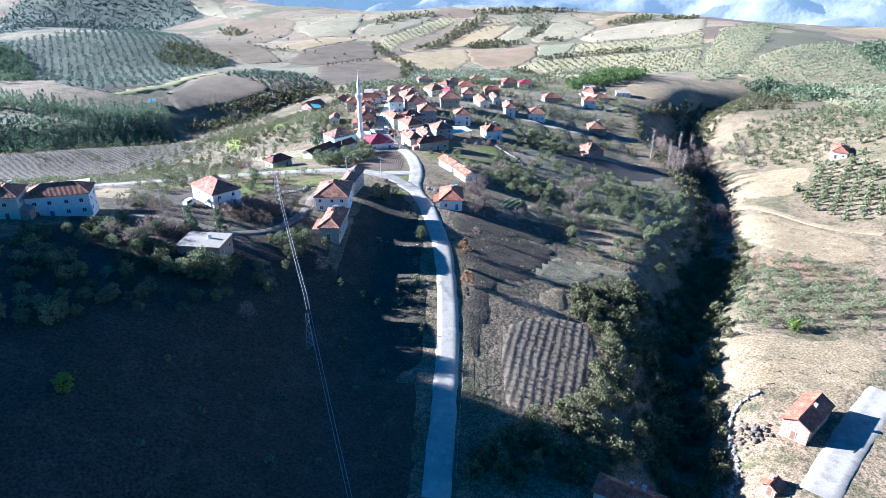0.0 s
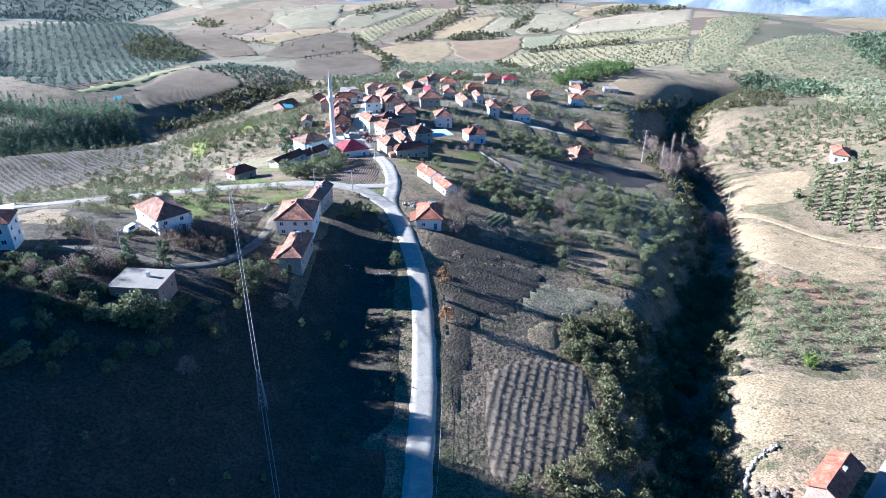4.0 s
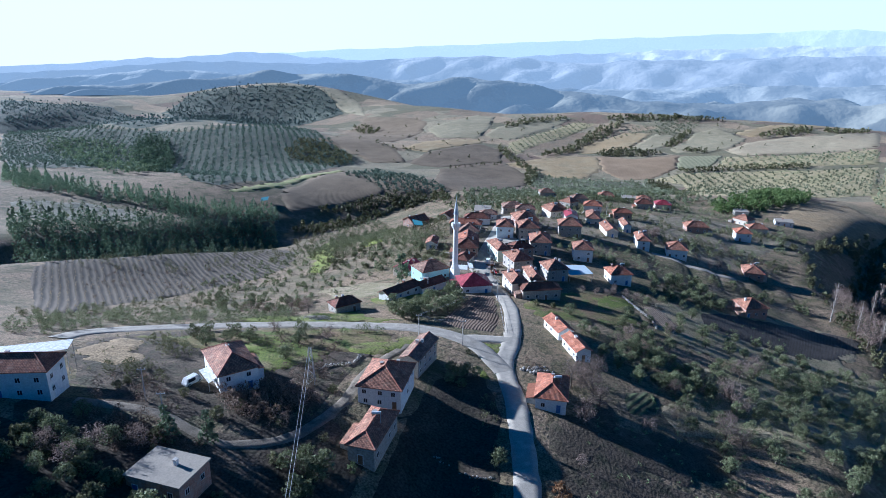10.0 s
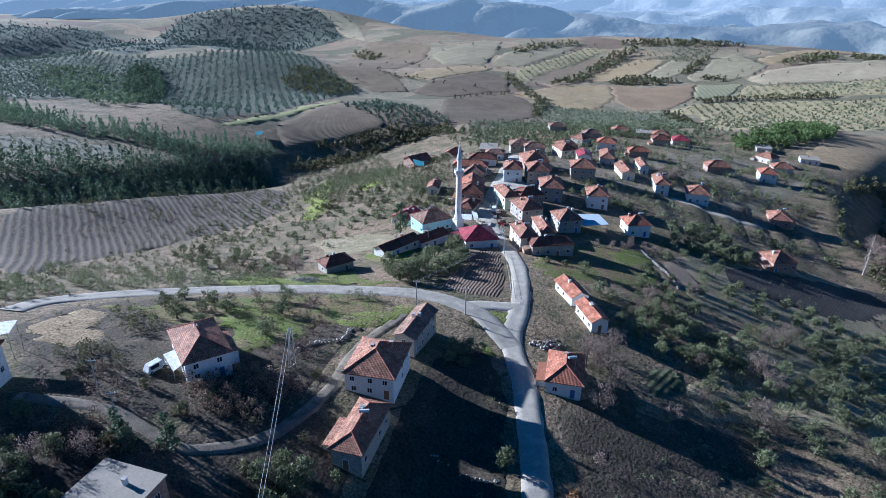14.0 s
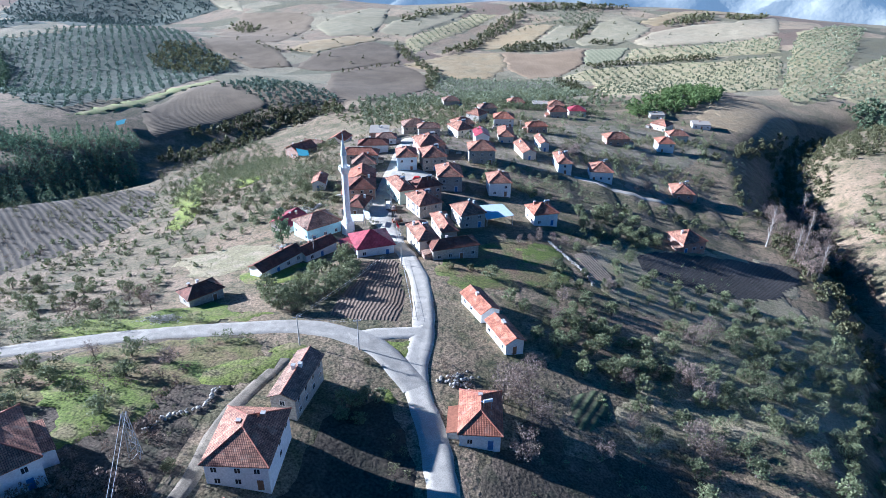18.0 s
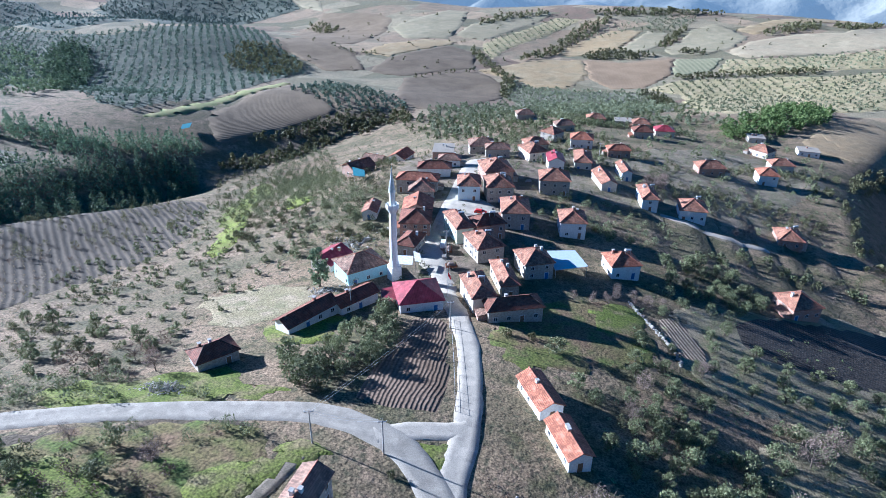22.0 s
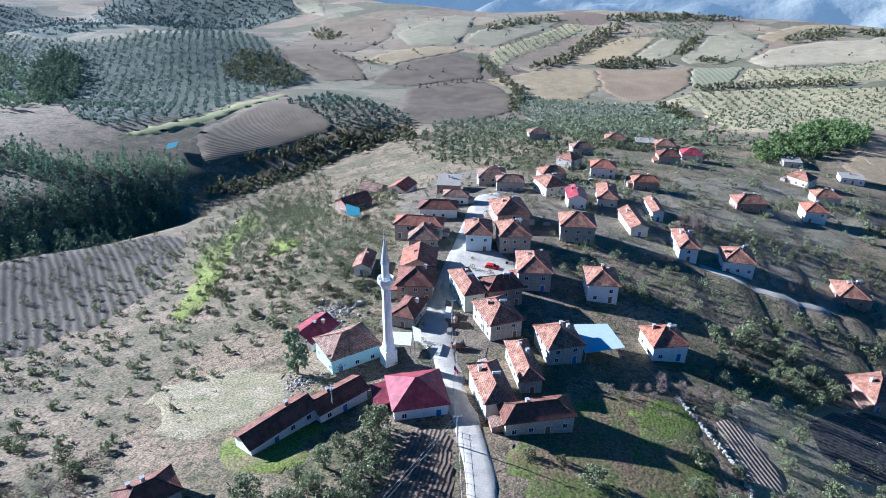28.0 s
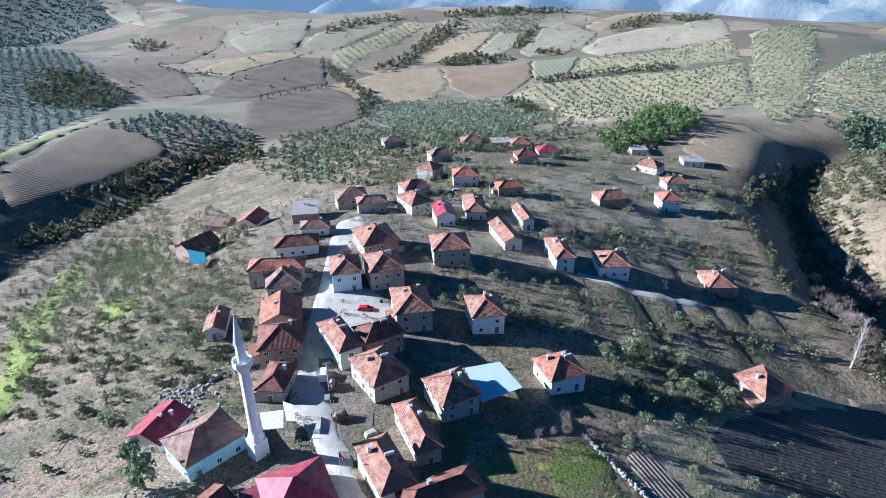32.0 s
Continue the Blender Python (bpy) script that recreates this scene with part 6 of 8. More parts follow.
for px, py in ((-2.0, -3.2), (-2.0, 3.2)):
    part("post", mesh_np("post", *tube([(px, py, -1), (px, py, 2.3)], [0.06, 0.06], 6), "steel"), annexe)
flag = set_down("flag", -27.2, 278.0, 0, "red flag on a thin white pole beside the coffee house", "flag")
part("pole", mesh_np("pole", *tube([(0, 0, -0.3), (0, 0, 7.4)], [0.05, 0.035], 6), "frame_white"), flag)
cloth = [(0.9 * i / 6, 0.12 * math.sin(i * 1.1), 7.3 - 0.18 * i - 1.1 * j + 0.04 * math.sin(i)) for j in (0, 1) for i in range(7)]
part("cloth", mesh_np("cloth", cloth, [(i, i + 1, i + 8, i + 7) for i in range(6)], "flag_red"), flag)


def canopy(name, corners, mat, label, clear=2.6):
    """A flat sheet roof on thin posts over the given four ground corners."""
    c = np.mean(corners, axis=0)
    z = max(ground_at(*p) for p in corners) + clear
    ob = set_down(name, float(c[0]), float(c[1]), 0, label, "canopy")
    z0 = ground_at(*c)
    pts = [(p[0] - c[0], p[1] - c[1]) for p in corners]
    v = [(a, b, z - z0 + 0.12 * (i < 2)) for i, (a, b) in enumerate(pts)] + [(a, b, z - z0 - 0.08 + 0.12 * (i < 2)) for i, (a, b) in enumerate(pts)]
    part("sheet", mesh_np("sheet", v, [(0, 1, 2, 3), (7, 6, 5, 4), (0, 4, 5, 1), (1, 5, 6, 2), (2, 6, 7, 3), (3, 7, 4, 0)], mat), ob)
    for a, b in pts:
        g = ground_at(c[0] + a, c[1] + b) - z0
        part("post", mesh_np("post", *tube([(a * 0.94, b * 0.94, g - 0.3), (a * 0.94, b * 0.94, z - z0 - 0.05)], [0.07, 0.07], 6), "steel"), ob)
    return ob


def solar_heater(x, y, z, turn):
    ob = set_down("solar_heater", x, y, turn, "roof-top solar water heater with a white tank", "solar heater", "roof solar heaters", z)
    part("panel", mesh_np("panel", [(-0.9, -0.9, 0.25), (0.9, -0.9, 0.25), (0.9, 0.6, 1.3), (-0.9, 0.6, 1.3), (-0.9, -0.84, 0.17), (0.9, -0.84, 0.17), (0.9, 0.66, 1.22), (-0.9, 0.66, 1.22)], [(0, 1, 2, 3), (7, 6, 5, 4), (0, 4, 5, 1), (1, 5, 6, 2), (2, 6, 7, 3), (3, 7, 4, 0)], "panel_glass"), ob)
    part("tank", mesh_np("tank", *tube([(-0.85, 0.75, 1.45), (0.85, 0.75, 1.45)], [0.28, 0.28], 12), "frame_white"), ob)
    for px in (-0.75, 0.75):
        part("leg", mesh_np("leg", *tube([(px, 0.75, -0.9), (px, 0.75, 1.3)], [0.04, 0.04], 5), "steel"), ob)
        part("leg", mesh_np("leg", *tube([(px, -0.8, -0.6), (px, -0.8, 0.25)], [0.04, 0.04], 5), "steel"), ob)
    return ob


def pole(x, y, tall=8.0, lean=0.0, name="utility_pole", arms=1, mat="concrete", label="weathered utility pole with a short crossarm"):
    ob = set_down(name, x, y, 20, label, "utility pole", "utility poles")
    part("mast", mesh_np("mast", *tube([(0, 0, -0.8), (lean, 0, tall)], [0.16, 0.09], 8), mat), ob)
    for k in range(arms):
        part("crossarm", mesh_np("crossarm", *boxes((lean - 0.8, lean + 0.8, -0.05, 0.05, tall - 0.45 - 0.8 * k, tall - 0.33 - 0.8 * k)), "steel"), ob)
        for px in (-0.7, 0, 0.7):
            part("insulator", mesh_np("insulator", *turned([(0.05, tall - 0.33 - 0.8 * k), (0.08, tall - 0.25 - 0.8 * k), (0.05, tall - 0.1 - 0.8 * k)], 8), "frame_white"), ob).location.x = lean + px
    return ob


def lattice(x, y, tall, half, mat, label, name="power_mast"):
    """Four legs with cross bracing."""
    ob = set_down(name, x, y, 15, label, "pylon")
    for sx in (-1, 1):
        for sy in (-1, 1):
            part("leg", mesh_np("leg", *tube([(sx * half, sy * half, -0.5), (sx * half * 0.3, sy * half * 0.3, tall)], [0.07, 0.06], 5), mat), ob)
    n = int(tall / 1.4)
    for k in range(n):
        z0, z1 = k * tall / n, (k + 1) * tall / n
        r0, r1 = half * (1 - 0.7 * z0 / tall), half * (1 - 0.7 * z1 / tall)
        for a, b in (((-r0, -r0, z0), (r1, -r1, z1)), ((r0, r0, z0), (-r1, r1, z1)), ((r0, -r0, z0), (r1, r1, z1)), ((-r0, r0, z0), (-r1, -r1, z1))):
            part("brace", mesh_np("brace", *tube([a, b], [0.04, 0.04], 4), mat), ob)
    return ob


def wires(name, tops, label, count=2, sag=1.6, thick=0.035, spread=0.6):
    """Hanging lines from mast top to mast top."""
    pieces = []
    for a, b in zip(tops, tops[1:]):
        a, b = Vector(a), Vector(b)
        side = Vector((-(b - a).y, (b - a).x, 0)).normalized()
        for k in range(count):
            off = side * spread * (k - (count - 1) / 2)
            pts = [a.lerp(b, s / 12) + off - Vector((0, 0, sag * 4 * (s / 12) * (1 - s / 12))) for s in range(13)]
            pieces.append(tube(pts, [thick] * 13, 4))
    ob = new(name, mesh_np(name, *joined(*pieces), "wire"))
    return tagged(ob, label, "power line", kind="stuff")


def rocks(name, places, size, mat, label, category="stones", seed=1):
    """Uneven stones, joined: one island each."""
    rng = np.random.RandomState(seed)
    bm = bmesh.new()
    bmesh.ops.create_icosphere(bm, subdivisions=1, radius=1.0)
    base = np.array([v.co[:] for v in bm.verts])
    tri = np.array([[v.index for v in f.verts] for f in bm.faces])
    bm.free()
    vs, fs = [], []
    for i, (x, y, dz) in enumerate(places):
        s = size * rng.uniform(0.5, 1.4) * np.array([rng.uniform(0.7, 1.3), rng.uniform(0.7, 1.3), rng.uniform(0.5, 0.9)])
        t = rng.uniform(0, 6.28)
        p = base * s * rng.uniform(0.8, 1.2, (len(base), 1))
        vs.append(np.column_stack([x + p[:, 0] * math.cos(t) - p[:, 1] * math.sin(t), y + p[:, 0] * math.sin(t) + p[:, 1] * math.cos(t), ground_at(x, y) + dz + s[2] * 0.4 + p[:, 2]]))
        fs.append(tri + i * len(base))
    ob = new(name, mesh_np(name, np.concatenate(vs), np.concatenate(fs), mat))
    return tagged(ob, label, category, kind="stuff")


def heap(name, x, y, rx, ry, n, size, label, mat="rubble", seed=1, tall=0.8):
    rng = np.random.RandomState(seed)
    out = []
    for _ in range(n):
        a, b = rng.normal(0, 0.5, 2)
        out.append((x + a * rx, y + b * ry, tall * max(0, 1 - a * a - b * b) * rng.uniform(0, 1)))
    return rocks(name, out, size, mat, label, "rubble", seed)


def stone_wall(pts, label, size=0.32, seed=1):
    c = smooth_line(pts, 0.45)
    rng = np.random.RandomState(seed)
    return rocks("stone_wall", [(x + rng.normal(0, 0.2), y + rng.normal(0, 0.2), dz) for x, y in c for dz in (0.0, 0.35)], size, "rubble", label, "wall", seed)


def car(x, y, turn, mat, label, name="car", van=False):
    ob = set_down(name, x, y, turn, label, name)
    h = 1.9 if van else 1.42
    prof = [(-2.05, 0.35), (-2.1, 0.75), (-1.95, 0.95), (-1.55, h * 0.97), (0.35 if not van else 1.1, h), (1.0 if not van else 1.6, 0.98), (2.0, 0.85), (2.1, 0.4)]
    v = [(a, s * (0.82 if b < 1.1 else 0.7), b) for s in (-1, 1) for a, b in prof]
    n = len(prof)
    part("body", mesh_np("body", v, [tuple(range(n)), tuple(range(2 * n - 1, n - 1, -1))] + [(i, i + n, (i + 1) % n + n, (i + 1) % n) for i in range(n)], mat), ob)
    part("windscreen", mesh_np("windscreen", [(prof[4][0] + 0.08, -0.62, h - 0.06), (prof[4][0] + 0.08, 0.62, h - 0.06), (prof[5][0] + 0.02, 0.72, 1.03), (prof[5][0] + 0.02, -0.72, 1.03), (prof[4][0] + 0.14, -0.62, h - 0.03), (prof[4][0] + 0.14, 0.62, h - 0.03), (prof[5][0] + 0.08, 0.72, 1.06), (prof[5][0] + 0.08, -0.72, 1.06)], [(0, 1, 2, 3), (7, 6, 5, 4), (0, 4, 5, 1), (1, 5, 6, 2), (2, 6, 7, 3), (3, 7, 4, 0)], "glass"), ob)
    for s in (-1, 1):
        part("side_window", mesh_np("side_window", *boxes((-1.4, 0.3, s * 0.79 - 0.03, s * 0.79 + 0.03, 0.98, h - 0.2)), "glass"), ob)
        for px in (-1.3, 1.3):
            w = part("wheel", mesh_np("wheel", *tube([(px, s * 0.72, 0.33), (px, s * 0.9, 0.33)], [0.33, 0.33], 14), "rubber"), ob)
            part("rim", mesh_np("rim", *tube([(px, s * 0.88, 0.33), (px, s * 0.92, 0.33)], [0.19, 0.19], 10), "steel"), w)
    return ob


def fence(pts, label, seed=1, gap=2.2, tall=1.3):
    c = smooth_line(pts, gap)
    ob = set_down("fence", float(c[0][0]), float(c[0][1]), 0, label, "fence")
    z0 = ground_at(*c[0])
    me = mesh_np("post", *tube([(0, 0, -0.4), (0.04, 0, tall)], [0.06, 0.05], 5), "bark")
    for x, y in c:
        part("post", me, ob, "", (x - c[0][0], y - c[0][1], ground_at(x, y) - z0))
    for k in (0.55, 1.1):
        part("wire", mesh_np("wire", *tube([(x - c[0][0], y - c[0][1], ground_at(x, y) - z0 + k) for x, y in c], [0.02] * len(c), 4), "wire"), ob)
    return ob




def trailer(x, y, turn, label):
    ob = set_down("trailer", x, y, turn, label, "trailer", "farm trailers")
    part("bed", mesh_np("bed", *joined(boxes((-1.6, 1.6, -0.9, 0.9, 0.75, 0.87)), boxes((-1.6, 1.6, -0.9, -0.84, 0.87, 1.35), (-1.6, 1.6, 0.84, 0.9, 0.87, 1.35), (-1.6, -1.54, -0.84, 0.84, 0.87, 1.35), (1.54, 1.6, -0.84, 0.84, 0.87, 1.35))), "rust"), ob, "rust-brown box bed")
    part("load", mesh_np("load", *tube([(-1.3, 0, 0.9), (-0.6, 0.05, 1.35), (0.5, -0.05, 1.4), (1.3, 0, 0.9)], [0.25, 0.7, 0.65, 0.25], 9), "twig"), ob, "heaped brushwood load")
    part("drawbar", mesh_np("drawbar", *tube([(1.5, 0, 0.75), (2.9, 0, 0.5)], [0.06, 0.05], 6), "steel"), ob)
    for sy in (-1, 1):
        w = part("wheel", mesh_np("wheel", *tube([(-0.3, sy * 0.78, 0.38), (-0.3, sy * 1.0, 0.38)], [0.4, 0.4], 14), "rubber"), ob)
        part("hub", mesh_np("hub", *tube([(-0.3, sy * 1.0, 0.38), (-0.3, sy * 1.03, 0.38)], [0.18, 0.16], 10), "steel"), w)
    part("prop", mesh_np("prop", *tube([(2.6, 0, -0.2), (2.6, 0, 0.55)], [0.05, 0.05], 6), "steel"), ob)
    return ob


LOG = mesh_np("log", *tube([(0, -0.55, 0), (0, 0.55, 0)], [0.14, 0.12], 7), "pale_bark")


def woodpile(x, y, turn):
    ob = set_down("woodpile", x, y, turn, "stack of split firewood against a yard wall", "firewood", "firewood stacks")
    for row in range(4):
        for k in range(10 - row):
            part("log", LOG, ob, "", ((k - 4.5 + row * 0.5) * 0.27, 0.04 * ((k * 7 + row) % 5), 0.1 + row * 0.23), 3 * ((k * 5 + row * 3) % 4) - 4)
    return ob

canopy("canopy", ((4.6, 310.9), (-3.4, 308.9), (-0.6, 297.8), (8.4, 302.1)), "tarp_blue", "broad pale blue sheet canopy on steel posts")
canopy("tarpaulin", ((-82.3, 381.1), (-88.5, 383.6), (-84.9, 374.5), (-79.8, 373.6)), "turquoise", "turquoise tarpaulin shelter beside a house", 1.6)
canopy("hut_roof", ((-248.8, 520.2), (-252.4, 514.5), (-247.9, 504.5), (-244.4, 510)), "turquoise", "small turquoise field hut roof", 1.8)
canopy("porch_sheet", ((-73.8, 170.1), (-74.8, 168.4), (-69.8, 164.3), (-69.5, 166.9)), "frame_white", "pale sheet porch roof beside the house", 2.2)
car(-27.2, 337.4, -6, "car_red", "red hatchback parked on the village square")
car(-75.1, 166.2, 70, "car_white", "cream-white old van parked by the house", "van", True)
car(-34.7, 310.3, 95, "car_white", "pale pickup parked at the roadside", "van", True)
lattice(-53.2, 178.1, 9.0, 0.8, "steel", "grey lattice power-line mast")
lattice(-30.7, 115.3, 9.0, 0.8, "steel", "grey lattice power-line mast")
wires("power_line", ((-53.2, 178.1, 24.8), (-30.7, 115.3, 20.9), (-8.199999999999996, 52.5, 7.9)), "two thin power cables over the slope")
pole(-38.3, 214.8, 7.5)
pole(-26.2, 215.9, 7.5)
pole(-78.0, 155.3, 7.5)
pole(-69.4, 149.3, 7.5)
pole(-49.1, 266.3, 7.5)
pole(-23.5, 261.7, 7.5)
pole(-32.9, 305.7, 7.5)
pole(15.0, 431.4, 7.5)
wires("village_cables", ((-26.2, 215.9, 17.6), (-38.3, 214.8, 18.3), (-23.5, 261.7, 12.1), (-32.9, 305.7, 8.0)), "thin cables between the utility poles", 2, 0.8, 0.013)
pole(136.6, 295.4, 11.0, 0.3, "utility_pole", 2, "pale_bark", "tall pale wooden pole above the valley")
lattice(103, 193.5, 6.5, 1.3, "rust", "rust-brown lattice frame beside the gully", "rusty_derrick")
pole(-223.6, 290.4, 10.0, 0.0, "utility_pole", 1, "bark", "far wooden power pole at the field edge")
heap("rubble_heap", -73.1, 225, 5, 2.6, 260, 0.22, "heap of pale field stones near the shed")
heap("boulders", -65.3, 308.7, 7, 9, 260, 0.36, "pale boulders and rubble behind the houses", "rubble", 4, 0.3)
heap("boulders", -60.8, 276.5, 4, 4, 90, 0.28, "loose stones under the tree by the mosque", "rubble", 5, 0.3)
heap("rubble_heap", -4.9, 209.6, 3.5, 3, 60, 0.35, "pale scrap and rubble at the roadside", "rubble", 6, 0.5)
heap("brush_heap", 65.8, 106.8, 3.5, 3, 60, 0.5, "dark heap of cut brushwood in the yard", "bark", 7, 0.8)
stone_wall(((19.6, 292.5), (23.2, 284.9), (28.6, 274.1), (30.1, 267.2)), "low dry-stone wall along the meadow")
stone_wall(((72.6, 119.5), (66.5, 116), (62.4, 107.9), (60.9, 99.4), (57, 92.8)), "rough stone wall round a yard", 0.4, 3)
stone_wall(((-48.5, 197.6), (-48.8, 191.8), (-52.6, 188.7), (-55.3, 183.6)), "tumbled stone wall beside the lane", 0.3, 5)
stone_wall(((-21.8, 168.3), (-18, 167.2), (-13.7, 166), (-9.6, 165.8)), "pale row of stones across the dark field", 0.22, 8)
fence(((-24, 265.7), (-19.7, 245.8), (-16.7, 230.7)), "wire fence on posts along the plot")
fence(((3.6, 126.1), (3.1, 108.9), (2.4, 96.3), (1.9, 84.4)), "wire fence on posts beside the road", 2)
canopy("long_shed_roof", ((-111.9, 155.8), (-107.9, 152.1), (-98, 158.7), (-100.2, 162.8)), "frame_white", "long white sheet-metal shed roof behind the house", 4.0)
canopy("sheet_awning", ((-45.2, 295.4), (-40.6, 296.1), (-39.7, 291.1), (-43.5, 290.8)), "frame_white", "white sheet awning beside the minaret", 2.6)
canopy("parasol_sheet", ((-41.1, 298.2), (-38.8, 297), (-37.5, 292.4), (-39.3, 292.6)), "frame_white", "small pale awning above the street", 3.0)
trailer(-32.2, 306.4, 100, "loaded farm trailer parked beside the street")
trailer(-29.5, 295.6, 20, "rusty two-wheeled trailer at the street side")
trailer(-54.5, 296.6, 140, "old farm trailer behind the mosque")
woodpile(-32.8, 302.2, 95)
woodpile(-54.7, 321, 60)
woodpile(-46.8, 348.5, 10)
woodpile(-13.6, 374.2, 20)
woodpile(-24.8, 386.3, 80)
woodpile(2.1, 444.1, 0)
woodpile(-59.9, 313.3, 45)
woodpile(-22.9, 290.7, 30)
solar_heater(-30.956, 319.2, 7.1, 200)
solar_heater(-21.576, 320.5, 7.6, 200)
solar_heater(-20.92, 307.1, 7.8, 200)
solar_heater(-18.696, 277.5, 9.4, 200)
solar_heater(19.116, 310.1, 4.2, 200)
solar_heater(-21.976, 353.6, 8.1, 200)
solar_heater(-25.284, 374.6, 6.5, 200)
solar_heater(31.892, 373.7, 0.4, 200)
solar_heater(48.424, 371, -1.8, 200)
solar_heater(83.792, 371.6, -10.5, 200)
solar_heater(-13.66, 414.6, 0.9, 200)
solar_heater(0.36, 197.7, 13.3, 200)
solar_heater(-32.744, 163.6, 19.5, 200)

# ---- groves, woods and single trees ----
planted("olive", ((17.3, 288.7), (56.1, 295.4), (95.3, 275), (114.1, 244.1), (87.5, 212.1), (71.1, 176.6), (45.2, 171.9), (30.4, 195.9), (14.3, 224.5)), 6.5, keep=0.62, seed=11)
grove("olive_grove", ((97.3, 195.3), (119, 201.2), (137.3, 178.8), (114.1, 140.7), (79.3, 150.2), (80.9, 165.4)), 6.0, "olive_leaf", 2.0, "silver olive grove on the pale sunny slope", jitter=0.2, cards=160, leaf=0.17, low=0.15, seed=12)
planted("bush", ((2.8, 80.8), (4.9, 90.1), (12.6, 99.8), (34.2, 115), (31.8, 142.3), (42.8, 159.7), (69.1, 167.1), (88.3, 208.3), (107.3, 227.4), (95.2, 190.1), (78.7, 160.2), (66.3, 137.2), (63.6, 111.3), (55.2, 93.6)), 4.0, keep=0.85, seed=13, scale=1.35)
planted("young", ((-68.9, 81.8), (-61.9, 101.2), (-40.3, 108.1), (-11.2, 141.9), (-5.1, 79.2), (-59.6, 64.5)), 9, keep=0.45, seed=14, scale=0.6, jitter=0.45)
planted("olive", ((-102.2, 123.4), (-94.6, 140.3), (-78.9, 144.9), (-51.2, 133), (-35.1, 146.2), (-43.5, 119.9), (-66.8, 104.9), (-82.1, 91.9)), 4.6, keep=0.6, seed=15, scale=0.9)
planted("bush", ((-102.2, 123.4), (-94.6, 140.3), (-78.9, 144.9), (-51.2, 133), (-43.5, 119.9), (-66.8, 104.9), (-82.1, 91.9)), 6.0, keep=0.5, seed=615, scale=0.9)
planted("olive", ((-57, 233.5), (-50.5, 248.3), (-39.1, 264.4), (-32.9, 263.5), (-35.2, 232.7), (-49.2, 229.3)), 4.6, seed=16, scale=1.25)
planted("olive", ((29.8, 326.9), (47.6, 333.4), (61.7, 315.7), (56, 303.5), (36.5, 300.9), (28.3, 312.9)), 5.0, keep=0.85, seed=17, scale=1.1)
grove("olive_grove", ((170.2, 311.9), (200.5, 287.7), (164.7, 224.2), (148.2, 247.5)), 5.5, "olive_leaf", 1.7, "rows of olive trees on a pale slope", turn=56, jitter=0.12, cards=48)
grove("hillside_scrub", ((173.8, 403.4), (303.2, 455), (200.5, 287.7), (173, 315.1), (155.8, 347.5)), 7, "olive_leaf", 1.5, "sparse olive and scrub on a dry hillside", jitter=0.45, keep=0.7, cards=40)
grove("pine_wood", ((-496.3, 507.8), (-367.7, 452), (-319.3, 461.6), (-276.9, 458.4), (-235.7, 502.1), (-217.5, 482.4), (-239.4, 446.5), (-269.3, 429.1), (-320.5, 429.8), (-402.2, 424)), 6, "haze_pine", 2.9, "ragged belt of pines on the far slope", jitter=0.45, keep=0.85, cards=100, leaf=0.26, tall=1.5, category='wood', seed=2)
grove("pine_wood", ((-306.8, 336.7), (-290.5, 360.3), (-256.6, 363.5), (-266.4, 404.5), (-240.7, 448.6), (-215.4, 478.2), (-200.6, 437.3), (-210.9, 349.2), (-215.6, 298.4), (-229.2, 267.2)), 6, "haze_pine", 3.0, "green pine wood above the valley", jitter=0.45, keep=0.9, cards=100, leaf=0.26, tall=1.6, category='wood', seed=3)
grove("olive_grove", ((-370.3, 399.1), (-310.2, 417.5), (-272.5, 411.5), (-269.1, 378.2), (-316.9, 349.2)), 8, "far_haze_olive", 1.7, "olive patch between the pine belts", jitter=0.2, cards=24, seed=4)
grove("pine_clump", ((92.4, 560.9), (126.6, 597.9), (170.0, 669.9), (185.2, 644.9), (173.5, 600.4), (142.1, 563.4), (93.8, 525.6)), 5.0, "bright_pine", 2.7, "clump of round green pines above the village", jitter=0.4, keep=0.9, cards=110, leaf=0.24, tall=1.2, seed=81, category='wood')
grove("valley_scrub", ((-216.1, 477.2), (-180, 546.5), (-128.9, 627.9), (-109.9, 578.7), (-149.4, 588.6), (-172.1, 525.2), (-188.2, 477.6)), 5, "scrub_leaf", 2.3, "dark scrub along the valley foot", jitter=0.45, cards=32, leaf=0.45, category='scrub')
grove("hillside_scrub", ((-155.1, 269.5), (-162, 356.6), (-171.2, 466.3), (-126.7, 479.3), (-74.2, 324.6), (-79.5, 292.7), (-83.5, 245.3), (-90.6, 224.4), (-108.1, 226.2)), 6.5, "olive_leaf", 1.1, "sparse low scrub on the dry western slope", jitter=0.48, keep=0.8, cards=40, category='scrub')
grove("olive_grove", ((-140.4, 601.2), (-78.5, 590.8), (-24.0, 671.1), (44.8, 716.9), (89.8, 713.1), (95.9, 579.0), (-24.6, 493.4), (-26, 459.1), (-62.8, 485.9)), 6.5, "olive_leaf", 1.5, "loose olive grove on the crest", turn=10, jitter=0.3, keep=0.8, cards=40)
grove("hedge_scrub", ((1.6, 325.3), (14.8, 337.4), (31.9, 332.5), (61.1, 348), (95.8, 347), (104.9, 333.2), (75, 340.7), (39.3, 331.4), (13.1, 326.6)), 4.5, "olive_leaf", 1.4, "scrub and small olives between plots", jitter=0.45, keep=0.7, cards=44, category='scrub')
grove("ravine_thicket", ((112, 470), (124, 440), (128, 411), (112, 350), (104, 345), (114, 400), (110, 440)), 5, "scrub_leaf", 1.4, "dark thicket on the edge of the ravine", jitter=0.45, keep=0.5, cards=40, category='scrub')
